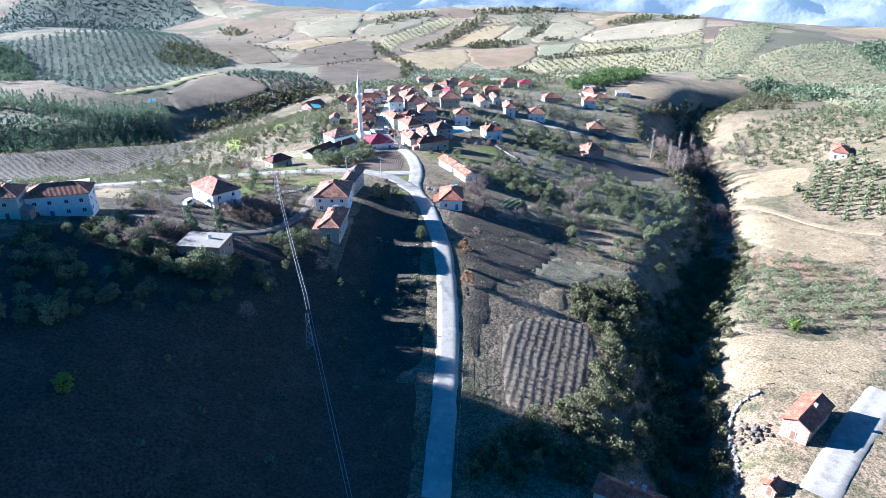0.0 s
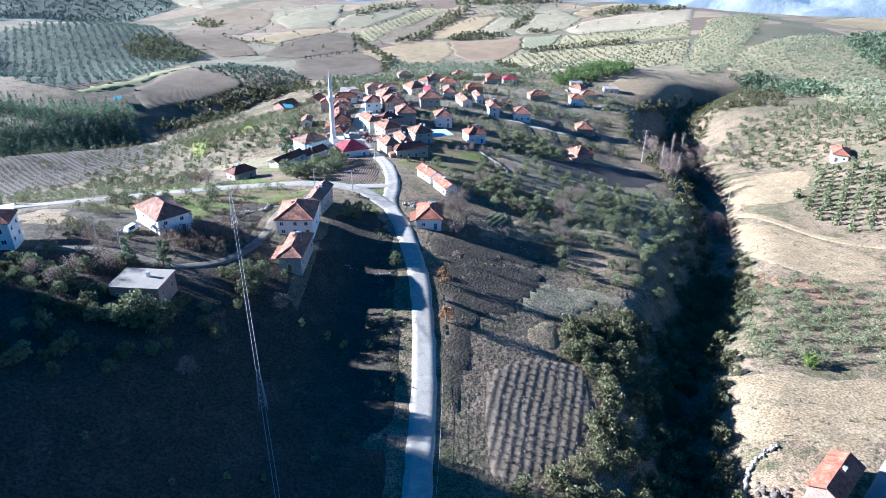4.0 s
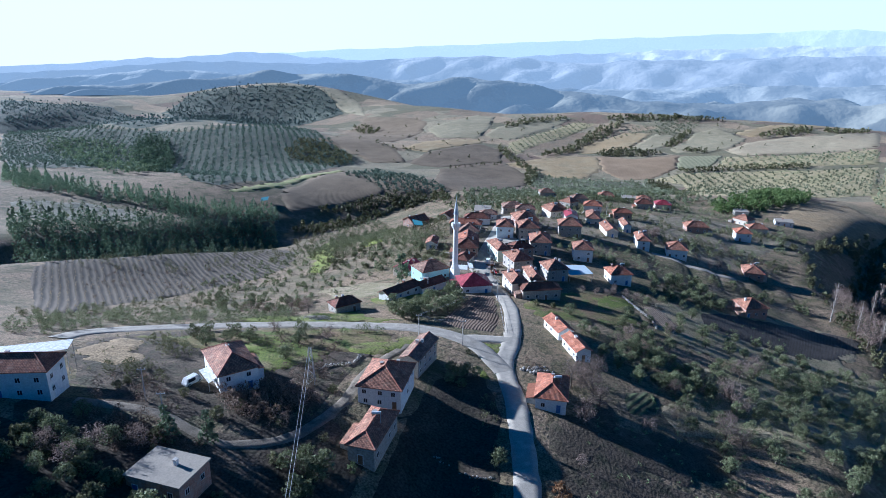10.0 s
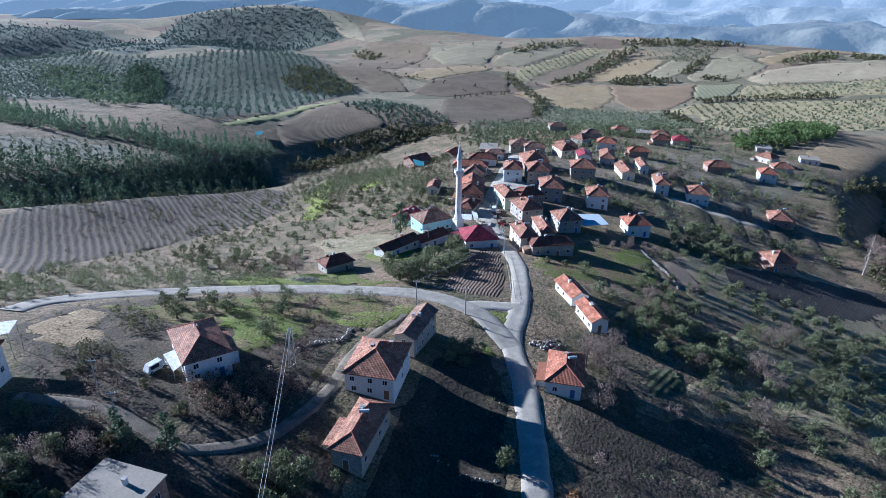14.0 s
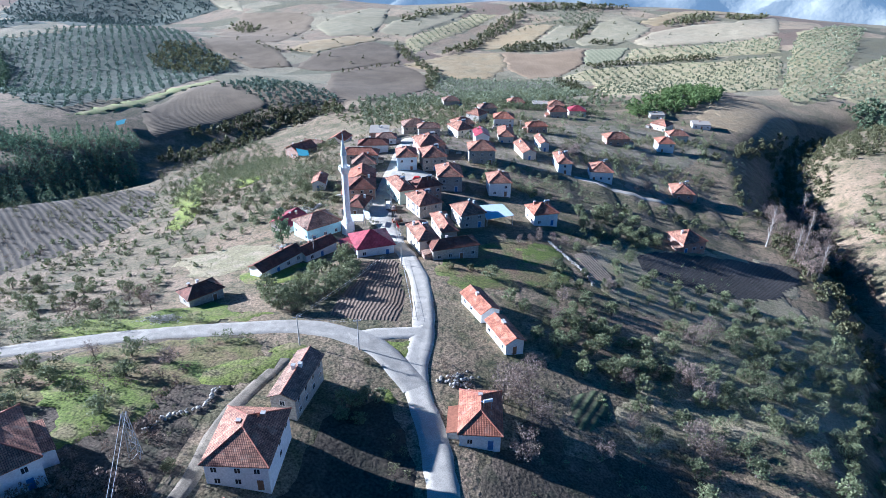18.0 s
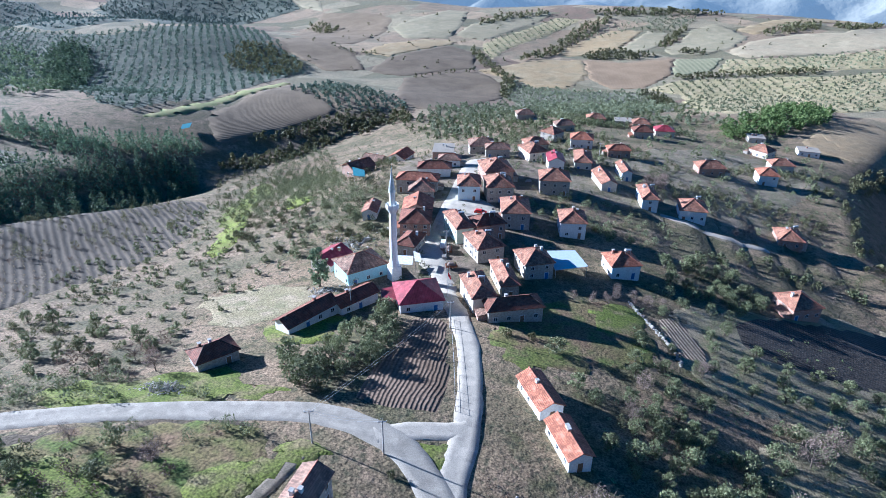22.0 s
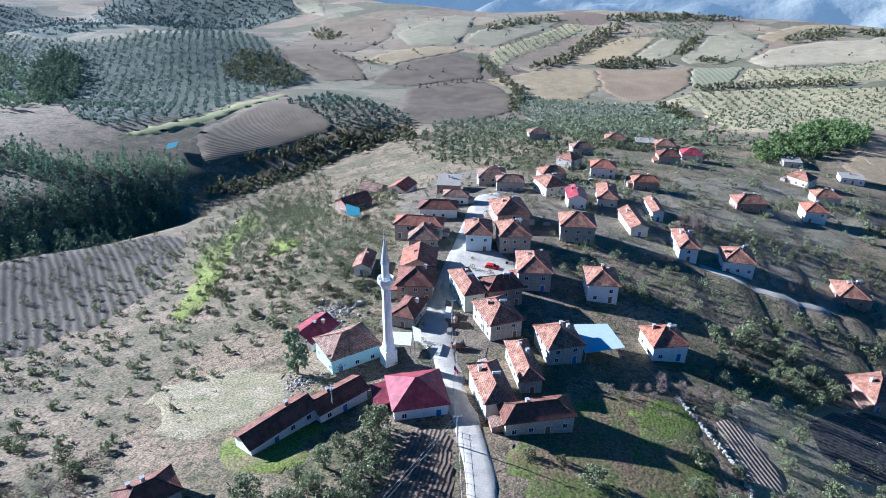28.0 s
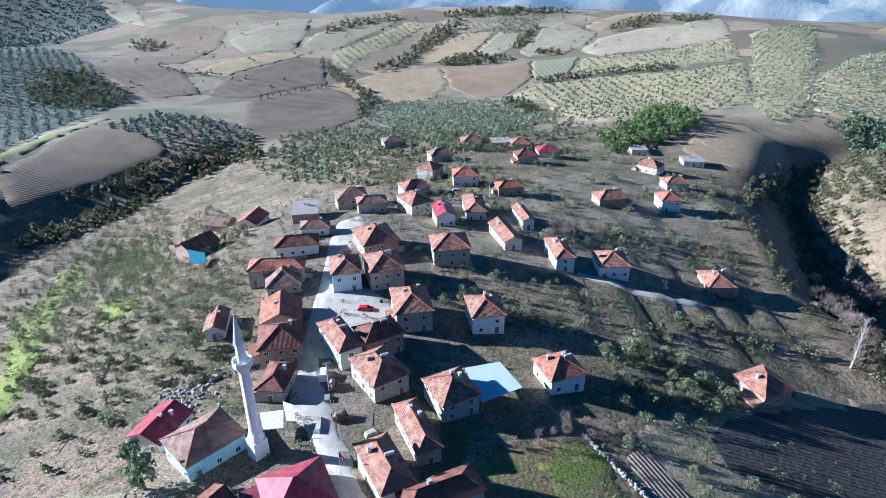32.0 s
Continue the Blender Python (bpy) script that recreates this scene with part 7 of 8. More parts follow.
plant("rust", 3.8, 163.6, 1.0)
plant("rust", 4.3, 147.2, 1.0)
plant("bare", 7.3, 175.3, 0.7)
plant("bright", 93.7, 146.9, 1.0)
plant("bright", -65.4, 84.3, 1.0)
plant("pine", -63, 280.5, 1.25)
plant("cypress", -67.1, 146.7, 1.5)
plant("cypress", -60.8, 149.5, 1.35)
plant("poplar", 113.2, 325.5, 1.0)
plant("poplar", 121.7, 336.8, 1.0)
plant("poplar", 154.6, 408.7, 1.0)
plant("poplar", 106.2, 334.2, 1.0)
plant("poplar", 118.1, 315.6, 1.0)
planted("bare", ((121.7, 386.9), (173.1, 439.6), (157.7, 375), (103.1, 292.1)), 7, keep=0.7, seed=31, scale=1.5)
plant("bare", 149.3, 395.8, 3.2)
plant("bare", 113, 313.6, 2.4)
plant("bare", 166.4, 360, 2.0)
plant("bare", 122.3, 272.6, 2.0)
plant("bare", 163.5, 379.2, 1.8)
plant("bare", 3.6, 205.5, 1.6)
plant("bare", 8.6, 211.3, 1.6)
plant("bare", 19.8, 253.1, 1.0)
plant("bare", 16.6, 241, 1.0)
plant("bare", 33.9, 264, 1.0)
planted("bare", ((2.7, 288.4), (20.5, 297.8), (31.9, 298.8), (31, 294.3), (13.3, 287.5), (2.6, 283.3)), 4, keep=0.8, seed=32, scale=0.6)
planted("bush", ((-22.7, 149.4), (-46.2, 160.3), (-55.7, 147.3), (-68.1, 147), (-70.5, 140.4), (-50.9, 135.7)), 5, keep=0.4, seed=33, scale=0.8)
planted("bush", ((-94.6, 155.2), (-87.2, 163.6), (-81.5, 171.5), (-73.5, 165.6), (-57.4, 165.2), (-48.5, 160.8), (-58.4, 154.6), (-75.5, 156.5)), 5, keep=0.4, seed=34, scale=0.8)
planted("olive", ((-111.9, 191), (-83.6, 209.5), (-62.1, 209.7), (-59.6, 187.1), (-63.4, 179.9), (-91.6, 186.3)), 7, keep=0.5, seed=35, scale=1.0)
planted("olive", ((-141.8, 259.6), (-94.5, 250.4), (-76.8, 235.7), (-90.6, 224.4), (-108.1, 226.2)), 8, keep=0.5, seed=36, scale=0.9)
planted("bush", ((-113.7, 312.6), (-118.1, 339.7), (-108.3, 363.8), (-87.1, 336.4), (-79, 316.8), (-87.4, 301.5)), 5, keep=0.5, seed=37, scale=0.8)
planted("olive", ((-10.6, 261.6), (2.7, 258.7), (16.8, 251.8), (33.3, 248.3), (45.7, 241.7), (38.7, 224.6), (16.4, 219.8), (10, 229.3), (2.7, 246.4)), 6, keep=0.55, seed=38)
planted("bush", ((-10.4, 352.6), (6.9, 348), (13.2, 337.1), (13.1, 326.6), (2.1, 330.4), (-13.6, 346.1)), 4.5, keep=0.5, seed=40, scale=0.6)
grove("ravine_thicket", ((107.5, 341.3), (179.7, 502.8), (132.3, 449.2), (147, 486.8), (202.4, 545.7), (286.2, 596.0), (242.6, 451.2), (224, 467.1), (189.8, 465.9), (135.4, 325.3), (102.1, 220.3), (102.9, 249.7), (110.2, 289.6)), 4.5, "scrub_leaf", 1.7, "dark thicket along the stream bed", jitter=0.45, keep=0.8, cards=44, category='scrub', seed=5)
grove("olive_grove", ((156.8, 370.5), (191.5, 426.2), (242.6, 451.2), (306.7, 452.3), (201.5, 296.6), (189.1, 318.9), (152.9, 329.8)), 6.5, "olive_leaf", 1.5, "scattered olives on the sunlit hillside", jitter=0.35, keep=0.7, cards=40, seed=6)
grove("olive_grove", ((116.3, 235.1), (145.2, 208.2), (135.3, 193.6), (108.1, 214.3)), 6, "olive_leaf", 1.4, "olive scrub above the tilled field", jitter=0.4, keep=0.7, cards=44, seed=7)
grove("dark_wood", ((262.8, 617.1), (314.5, 646.7), (306.3, 521.9), (286.8, 468.4), (261.6, 487.2), (271.2, 597.0)), 6, "pine_leaf", 2.4, "dark green wooded fold of the plateau", jitter=0.4, cards=28, seed=8, category='wood')
grove("hillside_scrub", ((-670.3, 718.8), (-657.0, 786.5), (-573.4, 767.8), (-374.5, 545.2), (-394.6, 515.4)), 8, "pine_leaf", 3.0, "pines on the olive hill", jitter=0.45, keep=0.6, cards=24, tall=1.4, seed=15, category='wood')
grove("low_scrub", ((-166.4, 281), (-168.1, 331.5), (-156.5, 381.5), (-70.1, 324.1), (-65.8, 284.9), (-76.8, 270.7), (-73.9, 231.5), (-103.7, 222.2)), 3.2, "scrub_leaf", 0.45, "low dry scrub and tussocks on the slope", jitter=0.5, keep=0.35, cards=12, leaf=0.4, seed=16, category='scrub')
grove("low_scrub", ((-122.3, 184.5), (-46.8, 225.5), (-39.3, 210.9), (-43.8, 179.6), (-42.3, 165.3), (-66, 150.9), (-93.2, 151.7)), 2.6, "scrub_leaf", 0.45, "low scrub and weeds round the gardens", jitter=0.5, keep=0.35, cards=12, leaf=0.4, seed=17, category='scrub')
grove("low_scrub", ((15.1, 300.6), (71.6, 302.9), (116.3, 247.1), (73, 166.1), (43.8, 164.7), (9, 134.6), (7.1, 183.2)), 3.0, "young_leaf", 0.5, "weeds and tussocks on the shaded slope", jitter=0.5, keep=0.3, cards=12, leaf=0.4, seed=18, category='scrub')
grove("low_scrub", ((-80.5, 92.5), (-64, 106), (-11.6, 147.2), (-5.1, 79.2), (-63.6, 63.4)), 3.0, "scrub_leaf", 0.4, "tussocks in the dark hollow", jitter=0.5, keep=0.2, cards=12, leaf=0.4, seed=19, category='scrub')
grove("low_scrub", ((72.3, 135.4), (111.4, 138), (88.2, 111), (68.6, 121.8)), 6.0, "scrub_leaf", 0.55, "young plants dotted over the tilled field", jitter=0.15, keep=0.8, cards=14, leaf=0.4, seed=20, category='scrub')
grove("vine_stumps", ((12.7, 135.8), (36.5, 142.8), (36.6, 125.9), (30.3, 111.4), (14.1, 101.2), (11.3, 109.4)), 2.0, "twig", 0.5, "rows of bare vine stumps", turn=75, jitter=0.12, keep=0.9, cards=12, leaf=0.35, seed=21, category='vines')
grove("low_scrub", ((-30, 359), (-10.2, 363.2), (30, 358.9), (70.9, 350.9), (60.6, 326.7), (25.9, 339.4), (-5.4, 324.8), (-28.1, 334.8)), 2.8, "scrub_leaf", 0.45, "weeds and low scrub between the houses", jitter=0.5, keep=0.22, cards=12, leaf=0.4, seed=22, category='scrub')
grove("low_scrub", ((-168.5, 491.5), (-83.4, 623.3), (128, 484), (165.6, 420.5), (92.6, 358), (36.4, 388.3), (-20.9, 384.4), (-56.5, 338.3), (-81.7, 325.5), (-135.6, 381.1)), 3.4, "olive_leaf", 0.6, "scattered low scrub round the village", jitter=0.5, keep=0.35, cards=14, leaf=0.4, seed=23, category='scrub')
grove("low_scrub", ((124.2, 266.4), (195.6, 278.7), (114.1, 140.7), (82.1, 157.4)), 4, "scrub_leaf", 0.5, "low scrub on the sunny slope", jitter=0.5, keep=0.3, cards=12, leaf=0.4, seed=24, category='scrub')
grove("olive_grove", ((45.4, 251.2), (87.9, 275.5), (126.5, 290.5), (87.7, 221.3), (32.2, 198.2)), 7.0, "olive_leaf", 1.6, "small olives in loose rows on the shaded slope", jitter=0.22, keep=0.85, cards=140, leaf=0.18, low=0.15, seed=71)
planted("olive", ((20.9, 238), (43.3, 243), (38.7, 224.6), (23.8, 222.5)), 6.5, keep=0.6, seed=72, scale=0.9)
planted("bare", ((21.3, 221.6), (32, 227.6), (34.4, 207), (30, 201.5)), 6, keep=0.6, seed=73, scale=0.9)
planted("bare", ((2.6, 211.8), (11.4, 214.6), (10.6, 202.1), (4.6, 201.7)), 5, keep=0.6, seed=74, scale=1.0)
planted("bush", ((-25.2, 209.9), (-17.4, 215.2), (-23.8, 219.9), (-29.5, 214.7)), 4, keep=0.5, seed=75, scale=0.6)
planted("bare", ((-66.9, 152.1), (-55.7, 164.2), (-48.5, 160.8), (-59.3, 148.3)), 6, keep=0.5, seed=76, scale=0.7)
planted("olive", ((-90.6, 149.1), (-80.7, 145.4), (-72.6, 134.6), (-70.9, 129)), 5, keep=0.6, seed=77)
planted("bare", ((-93, 130.7), (-79.6, 140.3), (-68.8, 137.6), (-77.2, 127.2)), 5, keep=0.6, seed=78, scale=0.9)
planted("bright", ((-165.7, 222.5), (-163.4, 236.6), (-153.7, 226.7), (-153.4, 213)), 5, keep=1.0, seed=79, scale=1.2)
grove("yard_shrubs", ((-73.5, 361.2), (-78.4, 403.8), (-62.8, 485.9), (-8.8, 443.1), (17, 388.8), (32.5, 370.4), (19.5, 338.2), (2.6, 335.8), (-11.3, 303), (-24.9, 292.4), (-31.1, 274.5), (-54.2, 277), (-58.1, 307.3)), 4.2, "scrub_leaf", 0.95, "grey-green shrubs in the village yards", jitter=0.5, keep=0.33, cards=60, leaf=0.22, seed=91, category='shrubs')
grove("yard_shrubs", ((-91.5, 349.9), (-68.1, 366.4), (-53.4, 318.7), (-50, 295), (-66.7, 288), (-91.3, 315.4)), 4.2, "olive_leaf", 1.2, "olive scrub below the village edge", jitter=0.5, keep=0.4, cards=70, leaf=0.2, seed=92, category='shrubs')
grove("yard_trees", ((-56, 443.4), (-29.7, 612.6), (45.4, 596.2), (146.4, 528.3), (125.3, 430.1), (93.3, 379.1), (69.5, 370), (35.3, 383.5), (10.3, 398.3), (-20.9, 384.4)), 6.5, "olive_leaf", 1.7, "olive trees and hedges between the upper houses", jitter=0.45, keep=0.3, cards=90, leaf=0.2, seed=93, category='trees')
grove("hedge_rows", ((18.5, 399.6), (51.1, 407.2), (93.4, 403.3), (110, 399.6), (93.3, 379.1), (55.1, 384.7), (24.2, 385.4)), 4, "scrub_leaf", 1.4, "dark hedges on the terraces", jitter=0.3, keep=0.6, cards=80, leaf=0.22, seed=94, category='hedge')
grove("hedge_rows", ((75.8, 453.8), (136.9, 477.7), (133.2, 463.3), (70.4, 435.8)), 3.5, "scrub_leaf", 1.3, "dark hedge line on a terrace edge", jitter=0.3, keep=0.8, cards=70, leaf=0.22, seed=95, category='hedge')
grove("hedge_rows", ((-0.6, 558.0), (74.2, 545.6), (69.5, 525.3), (-1.3, 523.9)), 4, "olive_leaf", 1.7, "row of olives above the upper lane", jitter=0.2, cards=70, leaf=0.22, seed=96, category='hedge')
grove("hedge_rows", ((-15.2, 352.3), (15.5, 341.8), (36, 330.7), (31.1, 323.6), (9.8, 333.9), (-16.7, 346)), 4, "olive_leaf", 1.3, "grey bushes along the plot edges", jitter=0.4, keep=0.7, cards=80, leaf=0.2, seed=97, category='hedge')
grove("hedge_rows", ((57.2, 346.9), (102.8, 352.5), (100.5, 342.7), (73.1, 329.9), (53.8, 337.6)), 5, "scrub_leaf", 1.4, "scrub on the terrace bank", jitter=0.4, keep=0.6, cards=80, leaf=0.2, seed=98, category='hedge')
planted("bare", ((31.1, 402.2), (42.6, 407.7), (41.7, 394.4), (30.2, 386.8)), 4, keep=0.8, seed=99, scale=1.0)
planted("bare", ((58.9, 366.6), (68.7, 368), (66.5, 362.1), (56.9, 360.9)), 4, keep=0.8, seed=100, scale=0.8)
grove("roadside_shrubs", ((-143.7, 184.1), (-157.8, 218.8), (-133.4, 225.3), (-99.3, 223.5), (-83.2, 229.6), (-76, 215.2), (-96.6, 207.4), (-119.9, 199.6), (-128.8, 170.4)), 3.4, "olive_leaf", 1.35, "grey-green shrubs and small olives above the side road", jitter=0.45, keep=0.75, cards=90, leaf=0.2, low=0.1, seed=120, category='shrubs')
grove("roadside_shrubs", ((-157.9, 197), (-162, 243.1), (-143.5, 259.2), (-95.1, 244.9), (-84.9, 233.1), (-126.8, 227.8), (-144.9, 185.2)), 4.5, "scrub_leaf", 1.1, "weeds and shrubs at the foot of the terraced field", jitter=0.45, keep=0.6, cards=60, leaf=0.24, low=0.1, seed=121, category='shrubs')
grove("lane_thicket", ((-65.5, 164.7), (-57.7, 175.5), (-47.2, 172.8), (-41.5, 162.5), (-49.6, 153.6), (-60, 155.7)), 3.0, "brush_leaf", 1.3, "brown leafless hedge beside the lane", jitter=0.45, keep=0.75, cards=80, leaf=0.16, low=0.1, seed=122, category='hedge')
grove("lane_thicket", ((-93.5, 161.7), (-82.7, 162.2), (-72.3, 156.5), (-68.2, 144.4), (-72.5, 138.7), (-78.9, 139.1)), 3.0, "brush_leaf", 1.4, "brown brambles and hedge by the yard", jitter=0.45, keep=0.6, cards=80, leaf=0.16, low=0.1, seed=123, category='hedge')
grove("lane_thicket", ((-98.5, 167.4), (-84.4, 171.4), (-73.4, 163.6), (-80.9, 159.4), (-90.9, 160.2)), 3.0, "scrub_leaf", 1.2, "dark bushes in the yard beside the house", jitter=0.45, keep=0.5, cards=80, leaf=0.2, low=0.1, seed=124, category='shrubs')
grove("lane_thicket", ((-65, 181.6), (-57.1, 189.3), (-49.8, 185.6), (-50.1, 168), (-54.1, 161), (-61.1, 156.1)), 3.0, "brush_leaf", 1.2, "dry brown weeds and brambles behind the house", jitter=0.45, keep=0.6, cards=70, leaf=0.18, low=0.1, seed=125, category='hedge')
grove("lane_thicket", ((-74.6, 227.6), (-50.5, 226.6), (-45.7, 216.8), (-58.4, 206.7), (-69.1, 208.3)), 3.4, "olive_leaf", 1.2, "garden shrubs between road and lane", jitter=0.45, keep=0.5, cards=80, leaf=0.2, low=0.1, seed=126, category='shrubs')
grove("lane_thicket", ((-98.3, 197.1), (-67.9, 205.8), (-56.7, 202.4), (-58.3, 191.9), (-79, 185.2)), 4.0, "scrub_leaf", 1.5, "green garden trees below the side road", jitter=0.45, keep=0.5, cards=90, leaf=0.2, low=0.15, seed=127, category='trees')
planted("olive", ((-48.4, 155.2), (-39.8, 156.6), (-36.7, 143.6), (-43.2, 141.6)), 3.6, keep=0.8, seed=128)
planted("olive", ((-63.8, 126.6), (-59.7, 134.7), (-53, 136.7), (-49, 127.2), (-55.9, 120.2)), 4.0, keep=0.8, seed=129, scale=1.35)
planted("bush", ((-74.6, 132.2), (-70.5, 135.2), (-64.4, 141.1), (-48, 140.1), (-46.2, 135.2), (-62, 130.5), (-67.1, 119.8)), 4.5, keep=0.6, seed=130, scale=1.1)
plant("bare", -33, 142.8, 1.0)
plant("bare", -43.4, 131.9, 1.0)
plant("bare", -44.3, 117, 1.0)
plant("bare", -74.6, 138.1, 1.0)
plant("bare", -69.1, 141.9, 1.0)
plant("olive", -9.1, 169.5, 1.1)
plant("young", -13.9, 145.8, 0.9)
plant("young", -9.3, 147.8, 0.9)
plant("young", -18.5, 137.8, 0.9)
plant("young", -22.2, 139, 0.9)
plant("young", -12.9, 137.6, 0.9)
plant("young", -28, 140.4, 0.9)
plant("young", -34.5, 154.7, 0.9)
plant("bush", 62.7, 159.9, 1.3)
plant("bush", 66.8, 163.2, 1.3)
plant("bush", 69.4, 160.7, 1.3)
plant("bush", 88.2, 203.9, 1.3)
plant("bush", 91.7, 202.6, 1.3)
plant("bush", 81.6, 183.9, 1.3)
plant("bush", 78, 182.6, 1.3)
plant("bush", 49.4, 153, 1.3)
plant("bush", 44.9, 151.8, 1.3)
planted("bush", ((35.8, 156.5), (44.7, 161.9), (53.1, 160.5), (48.7, 145.9), (37.8, 138.7), (31.5, 143.4)), 3.6, keep=0.9, seed=131, scale=1.3)
plant("bush", -67.5, 317.7, 1.0)
plant("bush", -72.3, 322.2, 1.0)
plant("bush", -62.9, 313.5, 1.0)
plant("bush", -62.5, 321.4, 1.0)
plant("bush", -55.1, 317.1, 1.0)
plant("bush", -72.6, 314.2, 1.0)
plant("olive", -68, 326, 1.3)
plant("olive", -72.5, 333.9, 1.3)
plant("olive", -67.9, 338, 1.3)
grove("ruin_shrubs", ((-77.4, 322.9), (-73.4, 334.1), (-65.3, 330.1), (-57.9, 326.7), (-51.8, 310.7), (-57.5, 305.8), (-67.1, 308.7)), 2.6, "scrub_leaf", 0.9, "dark shrubs growing through the rubble", jitter=0.5, keep=0.6, cards=60, leaf=0.2, low=0.05, seed=150, category='shrubs')
grove("slope_shrubs", ((-146.7, 437), (-114, 409.3), (-85.5, 367.3), (-72, 350.6), (-72.1, 340.2), (-85.7, 343.2), (-106.6, 359.3)), 3.2, "olive_leaf", 1.15, "grey shrubs below the village edge", jitter=0.5, keep=0.6, cards=70, leaf=0.2, low=0.05, seed=151, category='shrubs')
grove("slope_shrubs", ((-174.9, 387.4), (-167.4, 437.5), (-118.7, 383.2), (-92.8, 338.4), (-111.4, 331.4), (-148.1, 348.9)), 3.6, "scrub_leaf", 1.1, "shrubs on the green bank", jitter=0.5, keep=0.45, cards=60, leaf=0.2, low=0.05, seed=152, category='shrubs')
grove("lane_thicket", ((-68.3, 164.2), (-63.8, 170.7), (-51.6, 176), (-47.6, 172.8), (-51.9, 162.3), (-60.4, 157.6)), 2.3, "brush_leaf", 1.5, "dense brown bramble thicket in the bend of the lane", jitter=0.45, keep=0.85, cards=70, leaf=0.2, low=0.05, seed=170, category='hedge')
grove("lane_thicket", ((-109.1, 171.7), (-100.2, 179.4), (-88, 171.7), (-85.8, 162.8), (-96.7, 161.9)), 2.6, "scrub_leaf", 1.3, "dark shrubs beside the yard", jitter=0.45, keep=0.7, cards=70, leaf=0.2, low=0.05, seed=171, category='shrubs')
grove("lane_thicket", ((-101.6, 186.4), (-92.5, 190.7), (-84, 183.1), (-89, 174.7)), 2.6, "scrub_leaf", 1.5, "dark garden trees beside the house", jitter=0.45, keep=0.8, cards=70, leaf=0.2, low=0.05, seed=172, category='shrubs')
grove("lane_thicket", ((-80.7, 147.5), (-73.6, 155.2), (-63.8, 152.6), (-57.9, 145.6), (-72.4, 138.3)), 2.6, "brush_leaf", 1.5, "brown and russet bushes below the lane", jitter=0.45, keep=0.7, cards=70, leaf=0.2, low=0.05, seed=173, category='hedge')
grove("lane_thicket", ((-55.4, 160.5), (-46.8, 171), (-41.8, 167.4), (-37.2, 159.2), (-46.9, 152.9)), 3.0, "scrub_leaf", 1.3, "dark scrub under the lane bank", jitter=0.45, keep=0.7, cards=70, leaf=0.2, low=0.05, seed=174, category='shrubs')
grove("lane_thicket", ((-76.8, 197.3), (-66, 206.1), (-54.9, 201.8), (-54.5, 187.9), (-67, 185.4)), 3.0, "brush_leaf", 1.1, "dry weeds in the garden", jitter=0.45, keep=0.6, cards=60, leaf=0.2, low=0.05, seed=175, category='hedge')
grove("olive_grove", ((-764.4, 754.3), (-946.4, 984.9), (-666.2, 846.7), (-541.1, 837.2), (-509.4, 929.6), (-464.3, 1044.5), (-316.1, 830.1), (-261.2, 764.7), (-279.4, 678.8), (-276.9, 598.6), (-283.9, 550.7), (-298.1, 522.1), (-327.0, 526.3), (-447.6, 630.8), (-447.8, 549.3), (-484.6, 519.1), (-483.1, 495.5)), 8.5, "hill_haze_olive", 2.3, "olive-planted far hill with even rows", turn=30, jitter=0.08, cards=26, seed=301)
grove("olive_grove", ((68.5, 766.2), (103.8, 804.7), (170.1, 807.2), (231.4, 792.9), (296.6, 807.2), (250.0, 676.5), (199.8, 651.8), (161.0, 653.8), (110.4, 602.2), (94.6, 636.6), (96.6, 740.9)), 8.5, "far_haze_olive", 1.75, "long straight olive rows on the tan slope", turn=6, jitter=0.06, cards=28, keep=0.95, seed=302)
grove("olive_grove", ((-60.9, 776.1), (-25.0, 749.8), (39.2, 751.8), (67.6, 753.1), (81.8, 636.3), (35.5, 576.9), (0.7, 579.7), (-42.3, 670.8), (-60.0, 720.9)), 6.5, "far_haze_olive", 2.0, "close rows of olives behind the village", turn=28, jitter=0.07, cards=30, seed=303)
grove("olive_grove", ((158.1, 874.4), (224.8, 875.3), (334.7, 914.3), (300.3, 817.8), (209.3, 810.8), (142.6, 831.1)), 9, "far_haze_olive", 1.8, "olive rows on the pale plateau", turn=4, jitter=0.07, cards=24, seed=304)
grove("olive_grove", ((-114.8, 955.9), (-75.0, 1034.1), (-29.3, 1120.5), (7.8, 1106.0), (-33.2, 1033.2), (-80.8, 933.0), (-89.5, 867.8)), 9, "far_haze_olive", 1.6, "young olive rows on a pale strip", turn=20, jitter=0.06, cards=20, seed=305)
grove("olive_grove", ((79.1, 1046.1), (97.1, 1084.9), (132.0, 1116.3), (166.5, 1131.0), (150.2, 1064.6), (115.6, 1021.4)), 9, "far_haze_olive", 2.2, "dark olive grid on the plateau", turn=15, jitter=0.05, cards=24, seed=306)
grove("olive_grove", ((-0.2, 1014.6), (56.2, 1076.2), (99.1, 1115.5), (123.8, 1116.2), (79.6, 1056.3), (15.7, 988.2)), 10, "far_haze_olive", 1.6, "thin olive rows on a pale band", turn=15, jitter=0.08, cards=20, seed=307)
grove("olive_grove", ((319.9, 726.8), (428.7, 834.7), (508.1, 873.8), (472.4, 722.4), (437.6, 642.1), (236.7, 351.7), (268.4, 432.4), (271.4, 490.2), (295.4, 616.8), (277.9, 653.0)), 9, "far_haze_olive", 2.0, "wide olive rows on the pale slope", turn=35, jitter=0.08, cards=24, seed=308)
grove("olive_grove", ((-238.8, 650.9), (-218.0, 719.0), (-152.7, 664.0), (-123.2, 625.1), (-139.9, 615.1), (-172.1, 597.8), (-199.5, 622.4)), 7, "hill_haze_olive", 2.3, "dark olives on the side of the hillock", turn=30, jitter=0.12, cards=34, seed=309)
